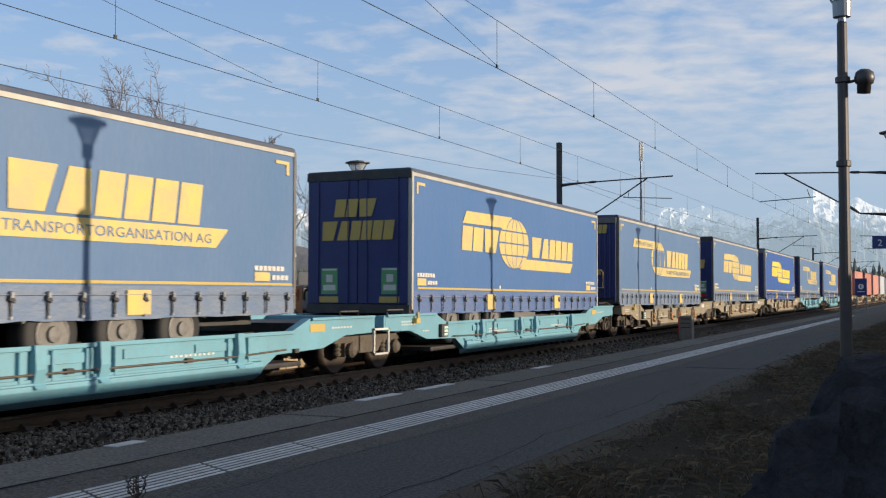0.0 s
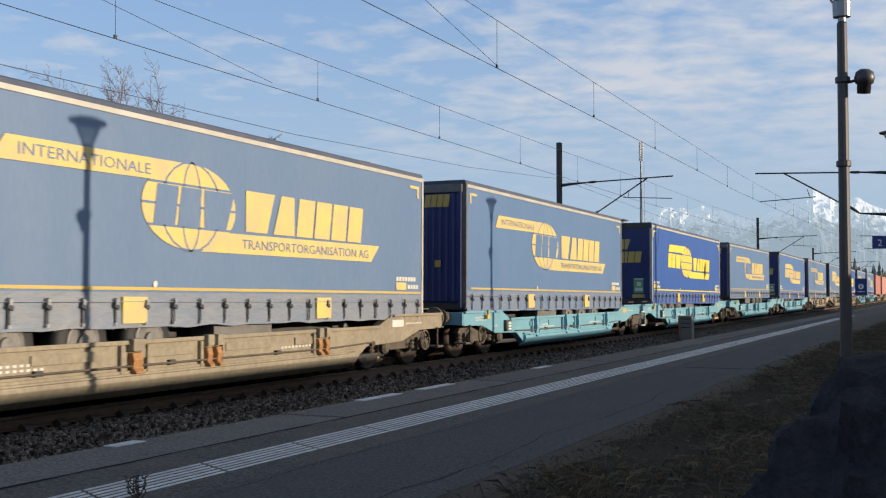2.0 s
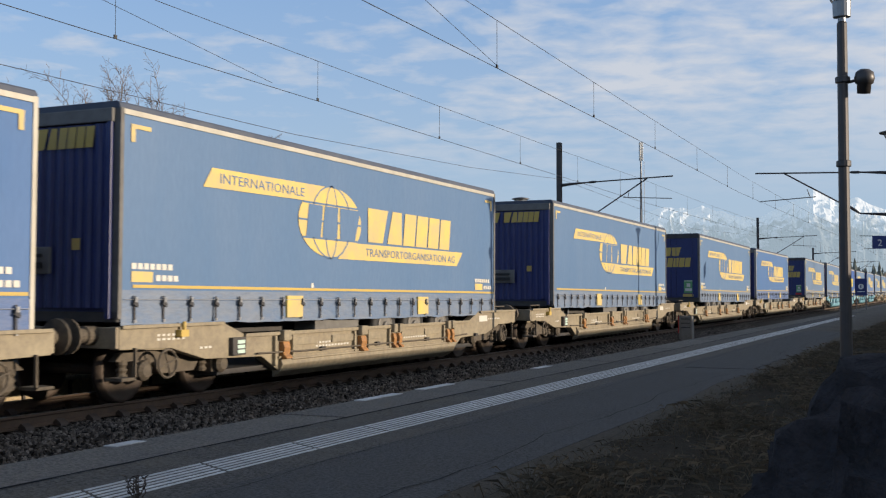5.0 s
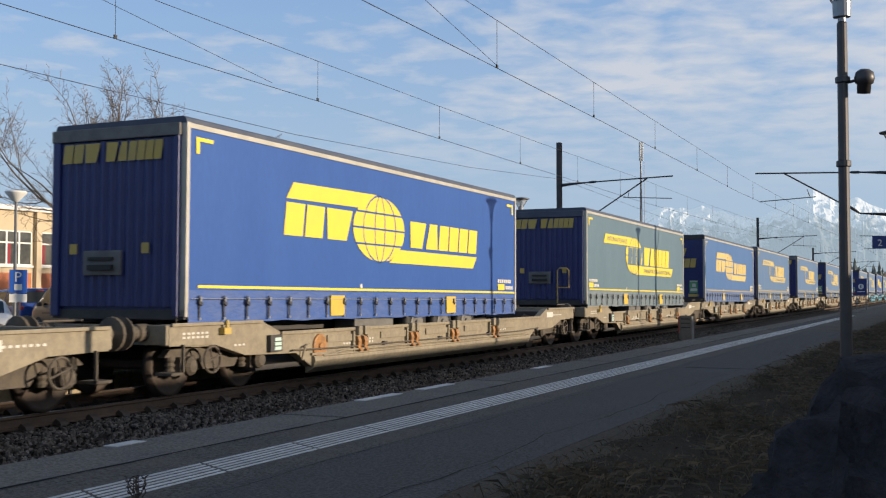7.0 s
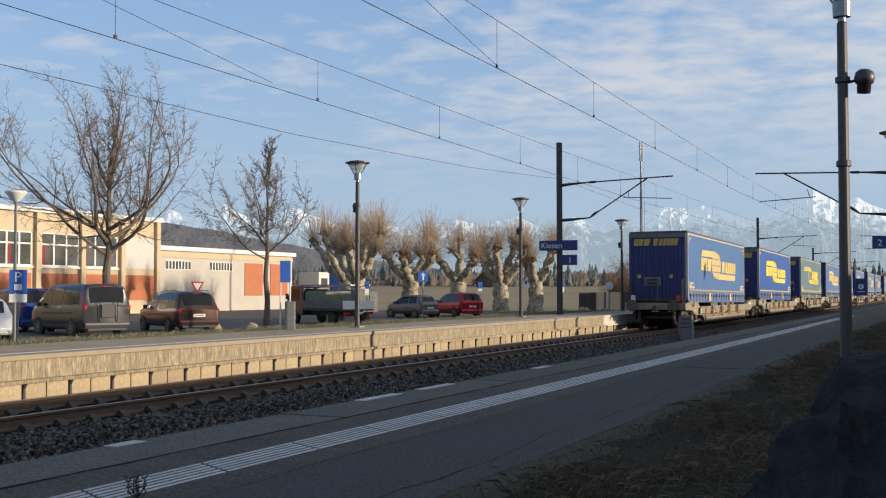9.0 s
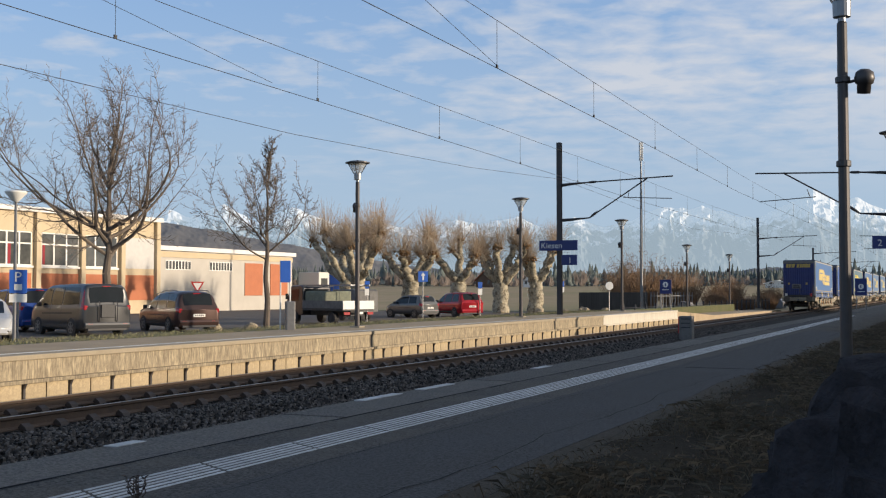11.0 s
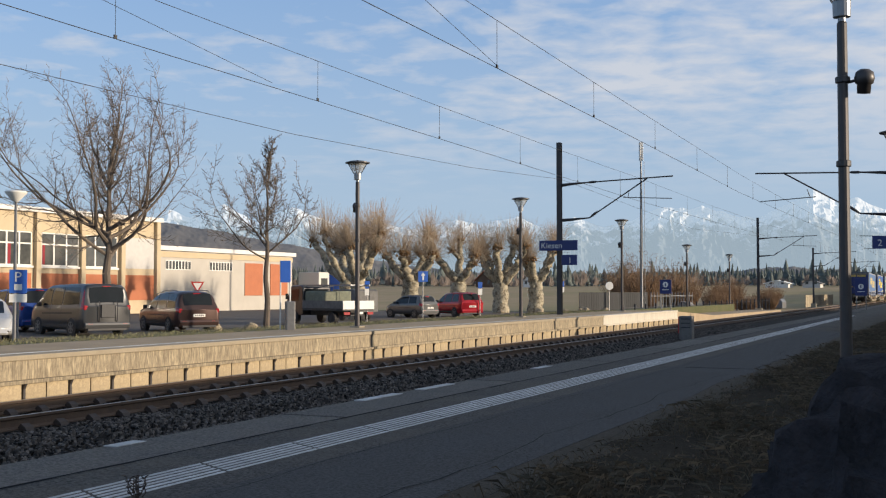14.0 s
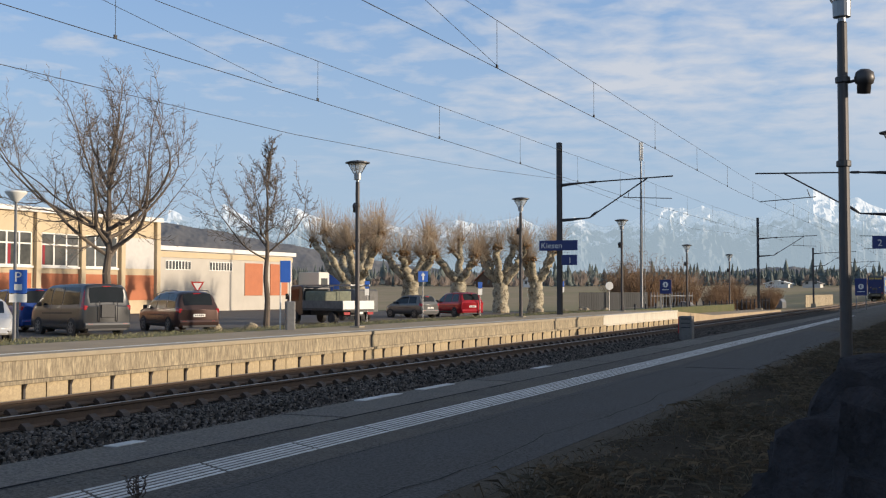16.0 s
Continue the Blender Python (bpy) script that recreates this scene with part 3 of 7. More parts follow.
def trailer(tone, logo, end, seed):
    """A curtain-sided semi-trailer, 13.6 m long, its tail or nose at y = 0."""
    r = random.Random(seed)
    tarp = TONES[tone]
    names = {"blue": "clean blue", "faded": "sun-faded pale blue", "grey": "dull greyish blue", "worn": "dusty blue", "teal": "greyish teal"}
    lab = "%s curtain-sided semi-trailer with yellow print on a wagon" % names[tone]
    t = thing("semi_trailer", lab, "trailer", group="trailers on the train")
    old = tone in ("faded", "grey") or (tone == "worn" and r.random() < 0.4)
    yel = M_YELLOW_OLD if old else M_YELLOW
    b = B()
    n = 28
    box(b, -12.83, FACE - 0.02, 0.03, 13.57, 1.2, 3.98)
    part("cargo_box", b, M_END_BLUE, t)
    # the curtain: a sheet with soft waves between its poles
    b = B()
    rows = []
    for j, z in enumerate((1.50, 1.9, 2.6, 3.4, 3.93)):
        rows.append([b.verts.new((FACE + (0.004 * math.sin(k * 2.1 + seed) * (1.3 - j * 0.25) if 0 < k < n else 0) - 0.004, 0.06 + 13.48 * k / n, z)) for k in range(n + 1)])
    for r0, r1 in zip(rows, rows[1:]):
        for k in range(n):
            b.faces.new((r0[k], r0[k + 1], r1[k + 1], r1[k]))
    part("curtain", b, tarp, t, "%s tarpaulin curtain" % names[tone], smooth=True)
    b = B()
    rows = []
    for j, z in enumerate((1.01, 1.18, 1.35, 1.50)):
        rows.append([b.verts.new((FACE + 0.004 + (0.016 + 0.015 * math.sin(k * 1.7) + 0.007 * math.sin(k * 0.6 + seed)) * (1 - j / 3), 0.06 + 13.48 * k / 66, z + (1 - j / 3) * 0.03 * noise.noise((k * 0.35, seed, 0)))) for k in range(67)])
    for r0, r1 in zip(rows, rows[1:]):
        for k in range(66):
            b.faces.new((r0[k], r0[k + 1], r1[k + 1], r1[k]))
    part("curtain_skirt", b, SKIRTS[tone], t, "wrinkled lower edge of the curtain", smooth=True)
    b = B()
    prism(b, [(-12.84, 3.98), (-12.80, 4.08), (FACE - 0.06, 4.09), (FACE - 0.02, 4.06), (FACE + 0.004, 3.98)], 0.0, 13.6)
    part("roof", b, M_ROOF, t)
    b = B()
    box(b, FACE - 0.02, FACE + 0.012, 0.05, 13.55, 3.915, 3.99)
    part("top_rail", b, M_TOPRAIL, t, "pale aluminium cant rail", bevel=0.004)
    for y0, y1 in ((0.0, 0.075), (13.525, 13.6)):
        b = B()
        box(b, FACE - 0.1, FACE + 0.014, y0, y1, 1.1, 4.0)
        part("corner_post", b, M_TOPRAIL if tone != "faded" else M_MUDGUARD, t, bevel=0.006)
    decal("stripe", t, M_STRIPE if old else M_YELLOW, [[(0.3, 1.53), (13.5, 1.53), (13.5, 1.575), (0.3, 1.575)]], FACE + 0.008)
    # side print
    if logo == "open":
        decal("upper_band", t, yel, [[(2.70, 3.09), (5.4, 3.12), (5.95, 3.42), (2.93, 3.38)]], FACE + 0.008)
        globe(t, 6.1, 2.75, 1.08, 0.645, yel, tarp)
        for q in glyph_blocks(2.62, 4.98, 2.46, 3.03, THREE) + glyph_blocks(7.36, 11.0, 2.45, 3.0, SIX):
            decal("mark_bar", t, yel, [q], FACE + 0.008)
        decal("lower_band", t, yel, [[(6.5, 2.105), (10.77, 2.10), (11.0, 2.375), (7.0, 2.38)]], FACE + 0.007)
    else:
        decal("upper_band", t, yel, [[(1.85, 3.08), (4.75, 3.11), (5.6, 3.415), (2.07, 3.39)]], FACE + 0.008)
        globe(t, 5.66, 2.78, 1.12, 0.645, yel, tarp)
        for q in glyph_blocks(4.78, 6.70, 2.48, 3.06, THREE):
            decal("mark_bar", t, tarp, [q], FACE + 0.012)
        for q in glyph_blocks(6.95, 10.9, 2.49, 3.15, SIX):
            decal("mark_bar", t, yel, [q], FACE + 0.008)
        decal("lower_band", t, yel, [[(5.9, 2.125), (11.28, 2.14), (11.61, 2.46), (6.6, 2.44)]], FACE + 0.007)
        m = Matrix(((0, 0, 1, 0), (1, 0, 0, 0), (0, 1, 0, 0), (0, 0, 0, 1)))
        for words, y, z, w, key in (("INTERNATIONALE", 2.25, 3.17, 2.45, "ti"), ("TRANSPORTORGANISATION AG", 6.95, 2.21, 4.2, "tt")):
            if (key, tone) not in MESHES:
                me = text_mesh(words, 0.22, tarp, w)
                me.transform(m)
                MESHES[key, tone] = me
            piece("lettering", MESHES[key, tone], t, (FACE + 0.012, y, z))
    # small prints: corner marks and number panels as bars
    for y in (0.22, 13.0):
        s = 1 if y < 5 else -1
        c = y if s > 0 else 13.38
        decal("corner_mark", t, yel, [[(c, 3.80), (c + s * 0.42, 3.80), (c + s * 0.42, 3.74), (c, 3.74)], [(c, 3.74), (c + s * 0.09, 3.74), (c + s * 0.09, 3.55), (c, 3.55)]], FACE + 0.008)
    for y in ((0.27, 12.35) if seed % 2 else (12.35,)):
        decal("number_panel", t, yel, [[(y, 1.61), (y + 0.45, 1.61), (y + 0.45, 1.76), (y, 1.76)]], FACE + 0.008)
        decal("number_bars", t, M_PLATE, [[(y + a, z0), (y + a + 0.10, z0), (y + a + 0.10, z0 + 0.085), (y + a, z0 + 0.085)] for a, z0 in [(0.13 * k, 1.79) for k in range(7)] + [(0.52 + 0.13 * k, 1.63) for k in range(4)]], FACE + 0.008)["kind"] = "stuff"
    decal("hook_plate", t, M_PLATE, [disc(4.4 + r.random(), 1.62, 0.05, 0.05, 8)], FACE + 0.008)
    for y in (4.15, 9.2):
        b = B()
        box(b, FACE, FACE + 0.05, y, y + 0.5, 1.07, 1.44)
        part("grip_plate", b, M_YELLOW_OLD if old else M_GRIP, t, "yellow grip-edge plate", bevel=0.005)
    # straps with buckles
    def strap(bb):
        box(bb, FACE + 0.008, FACE + 0.018, -0.018, 0.018, 1.06, 1.42)
        prism(bb, [(-0.05, 1.30), (0.035, 1.26), (0.05, 1.30), (-0.02, 1.40)], FACE + 0.012, FACE + 0.045, "x")

    def buckle(bb):
        box(bb, FACE + 0.02, FACE + 0.05, -0.024, 0.024, 1.33, 1.40)


    def hook(bb):
        box(bb, FACE + 0.005, FACE + 0.035, -0.022, 0.022, 1.05, 1.09)
    ms, mb, mh = shared("strap", strap, M_STRAP), shared("buckle", buckle, M_BUCKLE), shared("strap_hook", hook, M_BUCKLE)
    for k in range(22):
        s = piece("strap", ms, t, (0.03, 0.3 + 0.618 * k, 0))
        piece("buckle", mb, s)
        piece("strap_hook", mh, s)
    b = B()
    tube(b, [(FACE + 0.05, 0.1, 1.37), (FACE + 0.05, 13.5, 1.37)], 0.006, 4)
    part("tilt_cord", b, M_BUCKLE, t)
    # underframe, legs, axles
    b = B()
    for x in (-12.1, -11.05):
        box(b, x - 0.06, x + 0.06, 0.4, 13.3, 0.82, 1.06)
    for k in range(11):
        box(b, -12.8, FACE - 0.05, 0.5 + 1.25 * k, 0.6 + 1.25 * k, 1.0, 1.1)
    box(b, -12.83, FACE - 0.01, 0.0, 13.6, 1.06, 1.2)
    part("underframe", b, M_CHASSIS, t)
    ax0 = 2.2 if end == "rear" else 7.9
    def tyre(bb):
        lathe(bb, [(0.30, -0.16), (0.44, -0.17), (0.495, -0.12), (0.50, 0.0), (0.495, 0.12), (0.44, 0.17), (0.30, 0.16)], 20, pose(0, 0, 0, 0, 90, 0))

    def rim(bb):
        lathe(bb, [(0.30, 0.10), (0.30, 0.175), (0.27, 0.185), (0.24, 0.172), (0.12, 0.168), (0.11, 0.21), (0.03, 0.22)], 16, pose(0, 0, 0, 0, 90, 0))
    mt, mr = shared("tyre", tyre, M_BLACK, smooth=True), shared("rim", rim, M_RIM)
    for k in range(3):
        y = ax0 + 1.31 * k
        for x, f in ((FACE - 0.22, 0), (-12.60, math.pi)):
            w = piece("tyre", mt, t, (x, y, 0.83), f)
            piece("rim", mr, w)
        b = B()
        pts = [(0.60 * math.cos(a), 0.85 + 0.58 * math.sin(a)) for a in [math.pi * q / 10 for q in range(1, 10)]]
        inner = [(0.56 * math.cos(a), 0.85 + 0.54 * math.sin(a)) for a in [math.pi * q / 10 for q in range(1, 10)]]
        clipz = lambda p: (p[0] + y, min(p[1], 1.05))
        prism(b, [clipz(p) for p in pts] + [clipz((p[0], p[1] - 0.03)) for p in inner[::-1]], FACE - 0.42, FACE - 0.02, "x")
        part("mudguard", b, M_MUDGUARD, t, "grey plastic mudguard")
    ly = 11.0 if end == "rear" else 2.6
    for x in (-12.4, -10.75):
        b = B()
        box(b, x - 0.06, x + 0.06, ly - 0.06, ly + 0.06, 0.62, 1.05)
        box(b, x - 0.12, x + 0.12, ly - 0.12, ly + 0.12, 0.58, 0.62)
        part("landing_leg", b, M_GALV, t)
    b = B()
    box(b, FACE - 0.55, FACE - 0.1, ax0 + 4.2 if end == "rear" else ax0 - 2.6, ax0 + 5.8 if end == "rear" else ax0 - 1.0, 0.72, 1.02)
    part("pallet_box", b, M_MUDGUARD, t, bevel=0.02)
    # the end wall that faces the tail of the train
    if end == "rear":
        for x0, x1 in ((-12.75, -11.57), (-11.55, -10.37)):
            b = B()
            box(b, x0, x1, -0.025, 0.03, 1.22, 3.86)
            door = part("door", b, M_END_BLUE, t, "dark blue rear door", bevel=0.01)
            for xr in (x0 + 0.22, x1 - 0.22):
                b = B()
                tube(b, [(xr, -0.045, 1.15), (xr, -0.045, 3.9)], 0.014, 6)
                part("lock_rod", b, M_END_BLUE, door)
        b = B()
        box(b, -12.83, FACE, -0.03, 0.02, 3.87, 4.05)
        part("header_beam", b, M_CHASSIS, t)
        b = B()
        box(b, -12.8, FACE - 0.02, -0.06, 0.1, 1.02, 1.2)
        bumper = part("rear_bumper", b, M_CHASSIS, t)
        for x0 in (-12.45, -10.98):
            b = B()
            box(b, x0, x0 + 0.40, -0.033, -0.026, 1.42, 1.98)
            pl = part("road_plate", b, M_GREEN_PLATE, t, "green plate with a pale border")
            b = B()
            box(b, x0 + 0.05, x0 + 0.35, -0.037, -0.033, 1.5, 1.62)
            box(b, x0 + 0.12, x0 + 0.28, -0.037, -0.033, 1.68, 1.84)
            box(b, x0 + 0.02, x0 + 0.38, -0.037, -0.033, 1.93, 1.965)
            part("plate_bars", b, M_PLATE, pl)
            b = B()
            box(b, x0 - 0.05, x0 + 0.42, -0.034, -0.026, 1.24, 1.37)
            part("reflector_bar", b, M_STRIPE if seed % 3 else M_RED, t)
        yface, rows_ = -0.05, ((0.27, 0.67, 0.20, 0.33, 3), (0.14, 0.84, 0.36, 0.50, 6))
        zt, hh, xa = 4.05, 2.95, -12.83
    else:
        b = B()
        prof = []
        for k in range(13):
            x = -12.6 + 2.06 * k / 12
            prof += [(x, -0.02), (x + 0.05, -0.055), (x + 0.10, -0.055), (x + 0.14, -0.02)]
        prism(b, prof + [(-10.4, -0.02), (-10.4, 0.05), (-12.7, 0.05), (-12.7, -0.02)], 1.25, 3.78, "z")
        part("bulkhead", b, M_END_BLUE, t, "corrugated dark blue front bulkhead")
        b = B()
        box(b, -12.84, FACE - 0.08, -0.07, 0.02, 3.80, 3.99)
        part("header_beam", b, M_MUDGUARD if tone != "teal" else M_ROOF, t, bevel=0.015)
        for x0, x1 in ((-12.83, -12.68), (-10.46, FACE - 0.1)):
            b = B()
            box(b, x0, x1, -0.06, 0.02, 1.1, 3.82)
            part("front_post", b, M_END_BLUE, t, bevel=0.015)
        b = B()
        box(b, -12.15, -11.42, -0.10, -0.05, 1.72, 2.10)
        hp = part("coupling_panel", b, M_MUDGUARD, t, "grey panel for air and light hoses", bevel=0.02)
        b = B()
        box(b, -12.02, -11.55, -0.16, -0.10, 1.80, 1.88)
        box(b, -12.02, -11.55, -0.14, -0.10, 1.95, 2.0)
        part("hose_socket", b, M_BLACK, hp)
        for x, z in ((-12.45, 2.05), (-11.05, 2.05)):
            b = B()
            box(b, x, x + 0.14, -0.065, -0.05, z, z + 0.16)
            part("marker_plate", b, M_STRIPE, t)
        if seed in (3, 14):
            b = B()
            tube(b, [(-11.15, -0.22, 1.12), (-11.15, -0.22, 2.12), (-11.08, -0.22, 2.2), (-10.85, -0.22, 2.2), (-10.78, -0.22, 2.12), (-10.78, -0.22, 1.6), (-11.15, -0.22, 1.6)], 0.02, 6)
            part("hand_rail", b, M_STRIPE, t, "ochre tubular hand rail")
        yface, rows_ = -0.065, ((0.08, 0.37, 0.10, 0.20, 3), (0.41, 0.84, 0.10, 0.20, 6))
        zt, hh, xa = 4.05, 2.95, -12.83
    for f0, f1, t0, t1, cnt in rows_:
        for q in glyph_blocks(xa + 2.545 * f0, xa + 2.545 * f1, zt - hh * t1, zt - hh * t0, THREE if cnt == 3 else SIX):
            b = B()
            b.faces.new([b.verts.new((x, yface, z)) for x, z in q])
            part("mark_bar", b, M_STRIPE, t)
    return t


def bogie_parts(t, y, mat):
    """A two-axle bogie centred at y under a wagon."""
    def wheel(bb):
        lathe(bb, [(0.06, -0.07), (0.32, -0.05), (0.44, -0.065), (0.49, -0.065), (0.46, -0.03), (0.455, 0.07), (0.40, 0.06), (0.30, 0.03), (0.10, 0.07), (0.06, 0.10)], 24, pose(0, 0, 0, 0, 90, 0))

    def axle_box(bb):
        box(bb, -0.12, 0.14, -0.16, 0.16, 0.34, 0.60)
        lathe(bb, [(0.14, 0.0), (0.14, 0.10), (0.09, 0.15), (0.03, 0.16)], 12, Matrix.Translation((0.12, 0, 0.46)) @ pose(0, 0, 0, 0, 90, 0))
        for s in (-0.26, 0.26):
            lathe(bb, [(0.07, 0.36), (0.085, 0.40), (0.06, 0.44), (0.085, 0.48), (0.06, 0.52), (0.085, 0.56), (0.07, 0.62)], 10, Matrix.Translation((0.02, s, 0)))
    b = B()
    for x in (-12.55, -10.57):
        prism(b, [(y - 1.35, 0.60), (y - 1.2, 0.72), (y + 1.2, 0.72), (y + 1.35, 0.60), (y + 0.55, 0.56), (y + 0.4, 0.38), (y - 0.4, 0.38), (y - 0.55, 0.56)], x - 0.07, x + 0.07, "x")
    box(b, -12.5, -10.6, y - 0.25, y + 0.25, 0.45, 0.68)
    bog = part("bogie_frame", b, M_BOGIE, t, bevel=0.015)
    mw, ma = shared("rail_wheel", wheel, M_WHEEL, smooth=True), shared("axle_box", axle_box, M_BOGIE)
    for dy in (-0.9, 0.9):
        for x, f in ((-10.81, 0), (-12.31, math.pi)):
            piece("rail_wheel", mw, bog, (x, y + dy, 0.46), f)
            piece("axle_box", ma, bog, (x + (0.24 if f == 0 else -0.24), y + dy, 0.0), f)
        b = B()
        tube(b, [(-12.35, y + dy, 0.46), (-10.77, y + dy, 0.46)], 0.08, 10)
        part("axle", b, M_WHEEL, bog)


M_DIAL = material("dial_scale", (0.45, 0.62, 0.55), 0.5, second=(0.6, 0.7, 0.62), scale=30)


def wagon(length, color, first, last, tail=False, disc_plate=False):
    """A pocket wagon body; first and last say whether a coupling (buffers) or a joint ends it."""
    mat = M_TURQ if color == "turquoise" else M_WGREY
    lab = "turquoise pocket wagon with scuffed paint on the rails" if color == "turquoise" else "dusty grey-brown pocket wagon on the rails"
    t = thing("pocket_wagon", lab, "wagon", group="wagons of the train")
    L = length
    e0, e1 = (0.62 if first == "coupling" else 0.25), L - (0.62 if last == "coupling" else 0.25)
    outline = [(e0, 1.10), (e0 + 2.35, 1.10), (e0 + 2.95, 0.89), (e1 - 2.95, 0.89), (e1 - 2.35, 1.10), (e1, 1.10), (e1, 0.78), (e1 - 1.1, 0.76), (e1 - 1.9, 0.56), (e1 - 3.4, 0.52), (e1 - 3.9, 0.26), (e0 + 3.9, 0.26), (e0 + 3.4, 0.52), (e0 + 1.9, 0.56), (e0 + 1.1, 0.76), (e0, 0.78)]
    for x0, x1 in ((-12.87, -12.70), (-10.42, -10.25)):
        b = B()
        prism(b, outline, x0, x1, "x")
        part("side_beam", b, mat, t, bevel=0.012)
    for xs in (-10.24,):
        b = B()
        box(b, xs - 0.01, xs + 0.035, e0 + 2.9, e1 - 2.9, 0.85, 0.91)
        box(b, xs - 0.01, xs + 0.04, e0 + 0.02, e0 + 2.33, 1.065, 1.115)
        box(b, xs - 0.01, xs + 0.04, e1 - 2.33, e1 - 0.02, 1.065, 1.115)
        part("top_flange", b, mat, t, bevel=0.008)
        b = B()
        box(b, xs - 0.01, xs + 0.035, e0 + 3.85, e1 - 3.85, 0.46, 0.50)
        tube(b, [(xs + 0.05, e0 + 4.2, 0.44), (xs + 0.05, e1 - 4.2, 0.44)], 0.022, 6)
        part("brake_pipe", b, mat, t)
        span = e1 - e0 - 8.4
        for k in range(5):
            a = e0 + 4.2 + span * (0.02 + 0.2 * k)
            b = B()
            box(b, xs - 0.01, xs + 0.018, a, a + span * 0.12, 0.66, 0.79)
            part("side_plate", b, mat, t, "raised plate on the side beam", bevel=0.006)
        b = B()
        tube(b, [(xs + 0.045, e0 + 3.2, 0.58), (xs + 0.06, e0 + 4.6, 0.56), (xs + 0.06, e1 - 4.6, 0.56), (xs + 0.045, e1 - 3.2, 0.60)], 0.016, 6)
        part("cable_conduit", b, M_BOGIE, t)
        b = B()
        prism(b, [(xs - 0.05, 0.46), (xs + 0.05, 0.44), (xs + 0.07, 0.36), (xs + 0.02, 0.24), (xs - 0.14, 0.14), (xs - 0.14, 0.46)], e0 + 3.9, e1 - 3.9)
        part("belly_rail", b, mat, t, bevel=0.01)
    b = B()
    box(b, -12.72, -10.40, e0 + 0.05, e0 + 2.4, 0.86, 1.02)
    box(b, -12.72, -10.40, e1 - 2.4, e1 - 0.05, 0.86, 1.02)
    box(b, -12.72, -10.40, e0 + 2.4, e1 - 2.4, 0.28, 0.36)
    part("deck", b, M_CHASSIS, t)
    # lugs and stanchions along the side
    lugs = ([0.30, 0.42, 0.53, 0.66] if disc_plate else [0.27, 0.45, 0.545, 0.72]) if color == "grey" else [0.30, 0.46, 0.53, 0.72]
    for f in lugs:
        y = e0 + (e1 - e0) * f
        b = B()
        if color == "grey":
            for dy in ((-0.12, 0.12) if f > 0.5 or disc_plate else (0.0,)):
                w = 0.075 if f > 0.5 or disc_plate else 0.12
                q = B()
                prism(q, [(-10.25, 0.74), (-10.17, 0.74), (-10.14, 0.64), (-10.16, 0.53), (-10.10, 0.48), (-10.10, 0.455), (-10.25, 0.455)], y + dy - w * 0.8, y + dy + w * 0.8)
                part("grab_bracket", q, M_ORANGE, t, "worn orange grab bracket", bevel=0.012)
                q = B()
                box(q, -10.25, -10.13, y + dy - w, y + dy + w, 0.76, 0.93)
                part("bracket_hinge", q, mat, t, "scuffed hinge box over a bracket", bevel=0.015)
        else:
            prism(b, [(-10.25, 0.92), (-10.15, 0.92), (-10.13, 0.62), (-10.17, 0.44), (-10.11, 0.38), (-10.25, 0.38)], y - 0.09, y + 0.09)
            part("grab_bracket", b, mat, t, bevel=0.008)
        for dy in (-0.30, 0.24):
            b = B()
            box(b, -10.25, -10.19, y + dy, y + dy + 0.06, 0.34, 0.84)
            part("stanchion", b, mat, t)
    for f in (0.35, 0.49, 0.64, 0.82):
        y = e0 + (e1 - e0) * f
        b = B()
        box(b, -10.25, -10.19, y, y + 0.13, 0.53, 0.60)
        part("tie_eye", b, M_CHASSIS, t)
    # lettering panels as bars
    r = random.Random(int(L * 100))
    for y, w, z, h in ((e0 + 0.5, 0.75, 0.88, 0.13), (e0 + 1.75, 0.35, 0.72, 0.10), (e1 - 1.7, 0.85, 0.90, 0.11), (e0 + 5.2, 1.3, 0.60, 0.15), (e1 - 6.4, 1.2, 0.62, 0.12)):
        y += r.uniform(-0.2, 0.3)
        b = B()
        for q in range(int(w / 0.11)):
            for rr in range(2 if h > 0.12 else 1):
                box(b, -10.25, -10.2455, y + 0.11 * q, y + 0.11 * q + 0.06, z + 0.06 * rr, z + 0.06 * rr + 0.032)
        tagged(part("marking_row", b, M_PLATE, t, "pale rows of illegible lettering"), kind="stuff")
    b = B()
    box(b, -10.25, -10.243, e1 - 2.35, e1 - 1.85, 0.86, 1.0)
    part("marking_panel", b, M_PLATE if color == "grey" else M_STRIPE, t)
    b = B()
    box(b, -10.25, -10.15, e0 + 1.2, e0 + 1.38, 0.92, 1.02)
    tube(b, [(-10.17, e0 + 1.29, 1.02), (-10.17, e0 + 1.29, 1.14)], 0.03, 8)
    part("valve", b, M_STRIPE, t)
    b = B()
    box(b, -10.25, -10.17, e0 + 2.5, e0 + 2.85, 0.58, 0.86)
    cover = part("valve_cover", b, M_CHASSIS, t, bevel=0.01)
    b = B()
    for k in range(3):
        box(b, -10.17, -10.164, e0 + 2.62, e0 + 2.81, 0.61 + 0.075 * k, 0.665 + 0.075 * k)
    tagged(part("dial_bars", b, M_DIAL, cover, "pale green scale"), kind="stuff")
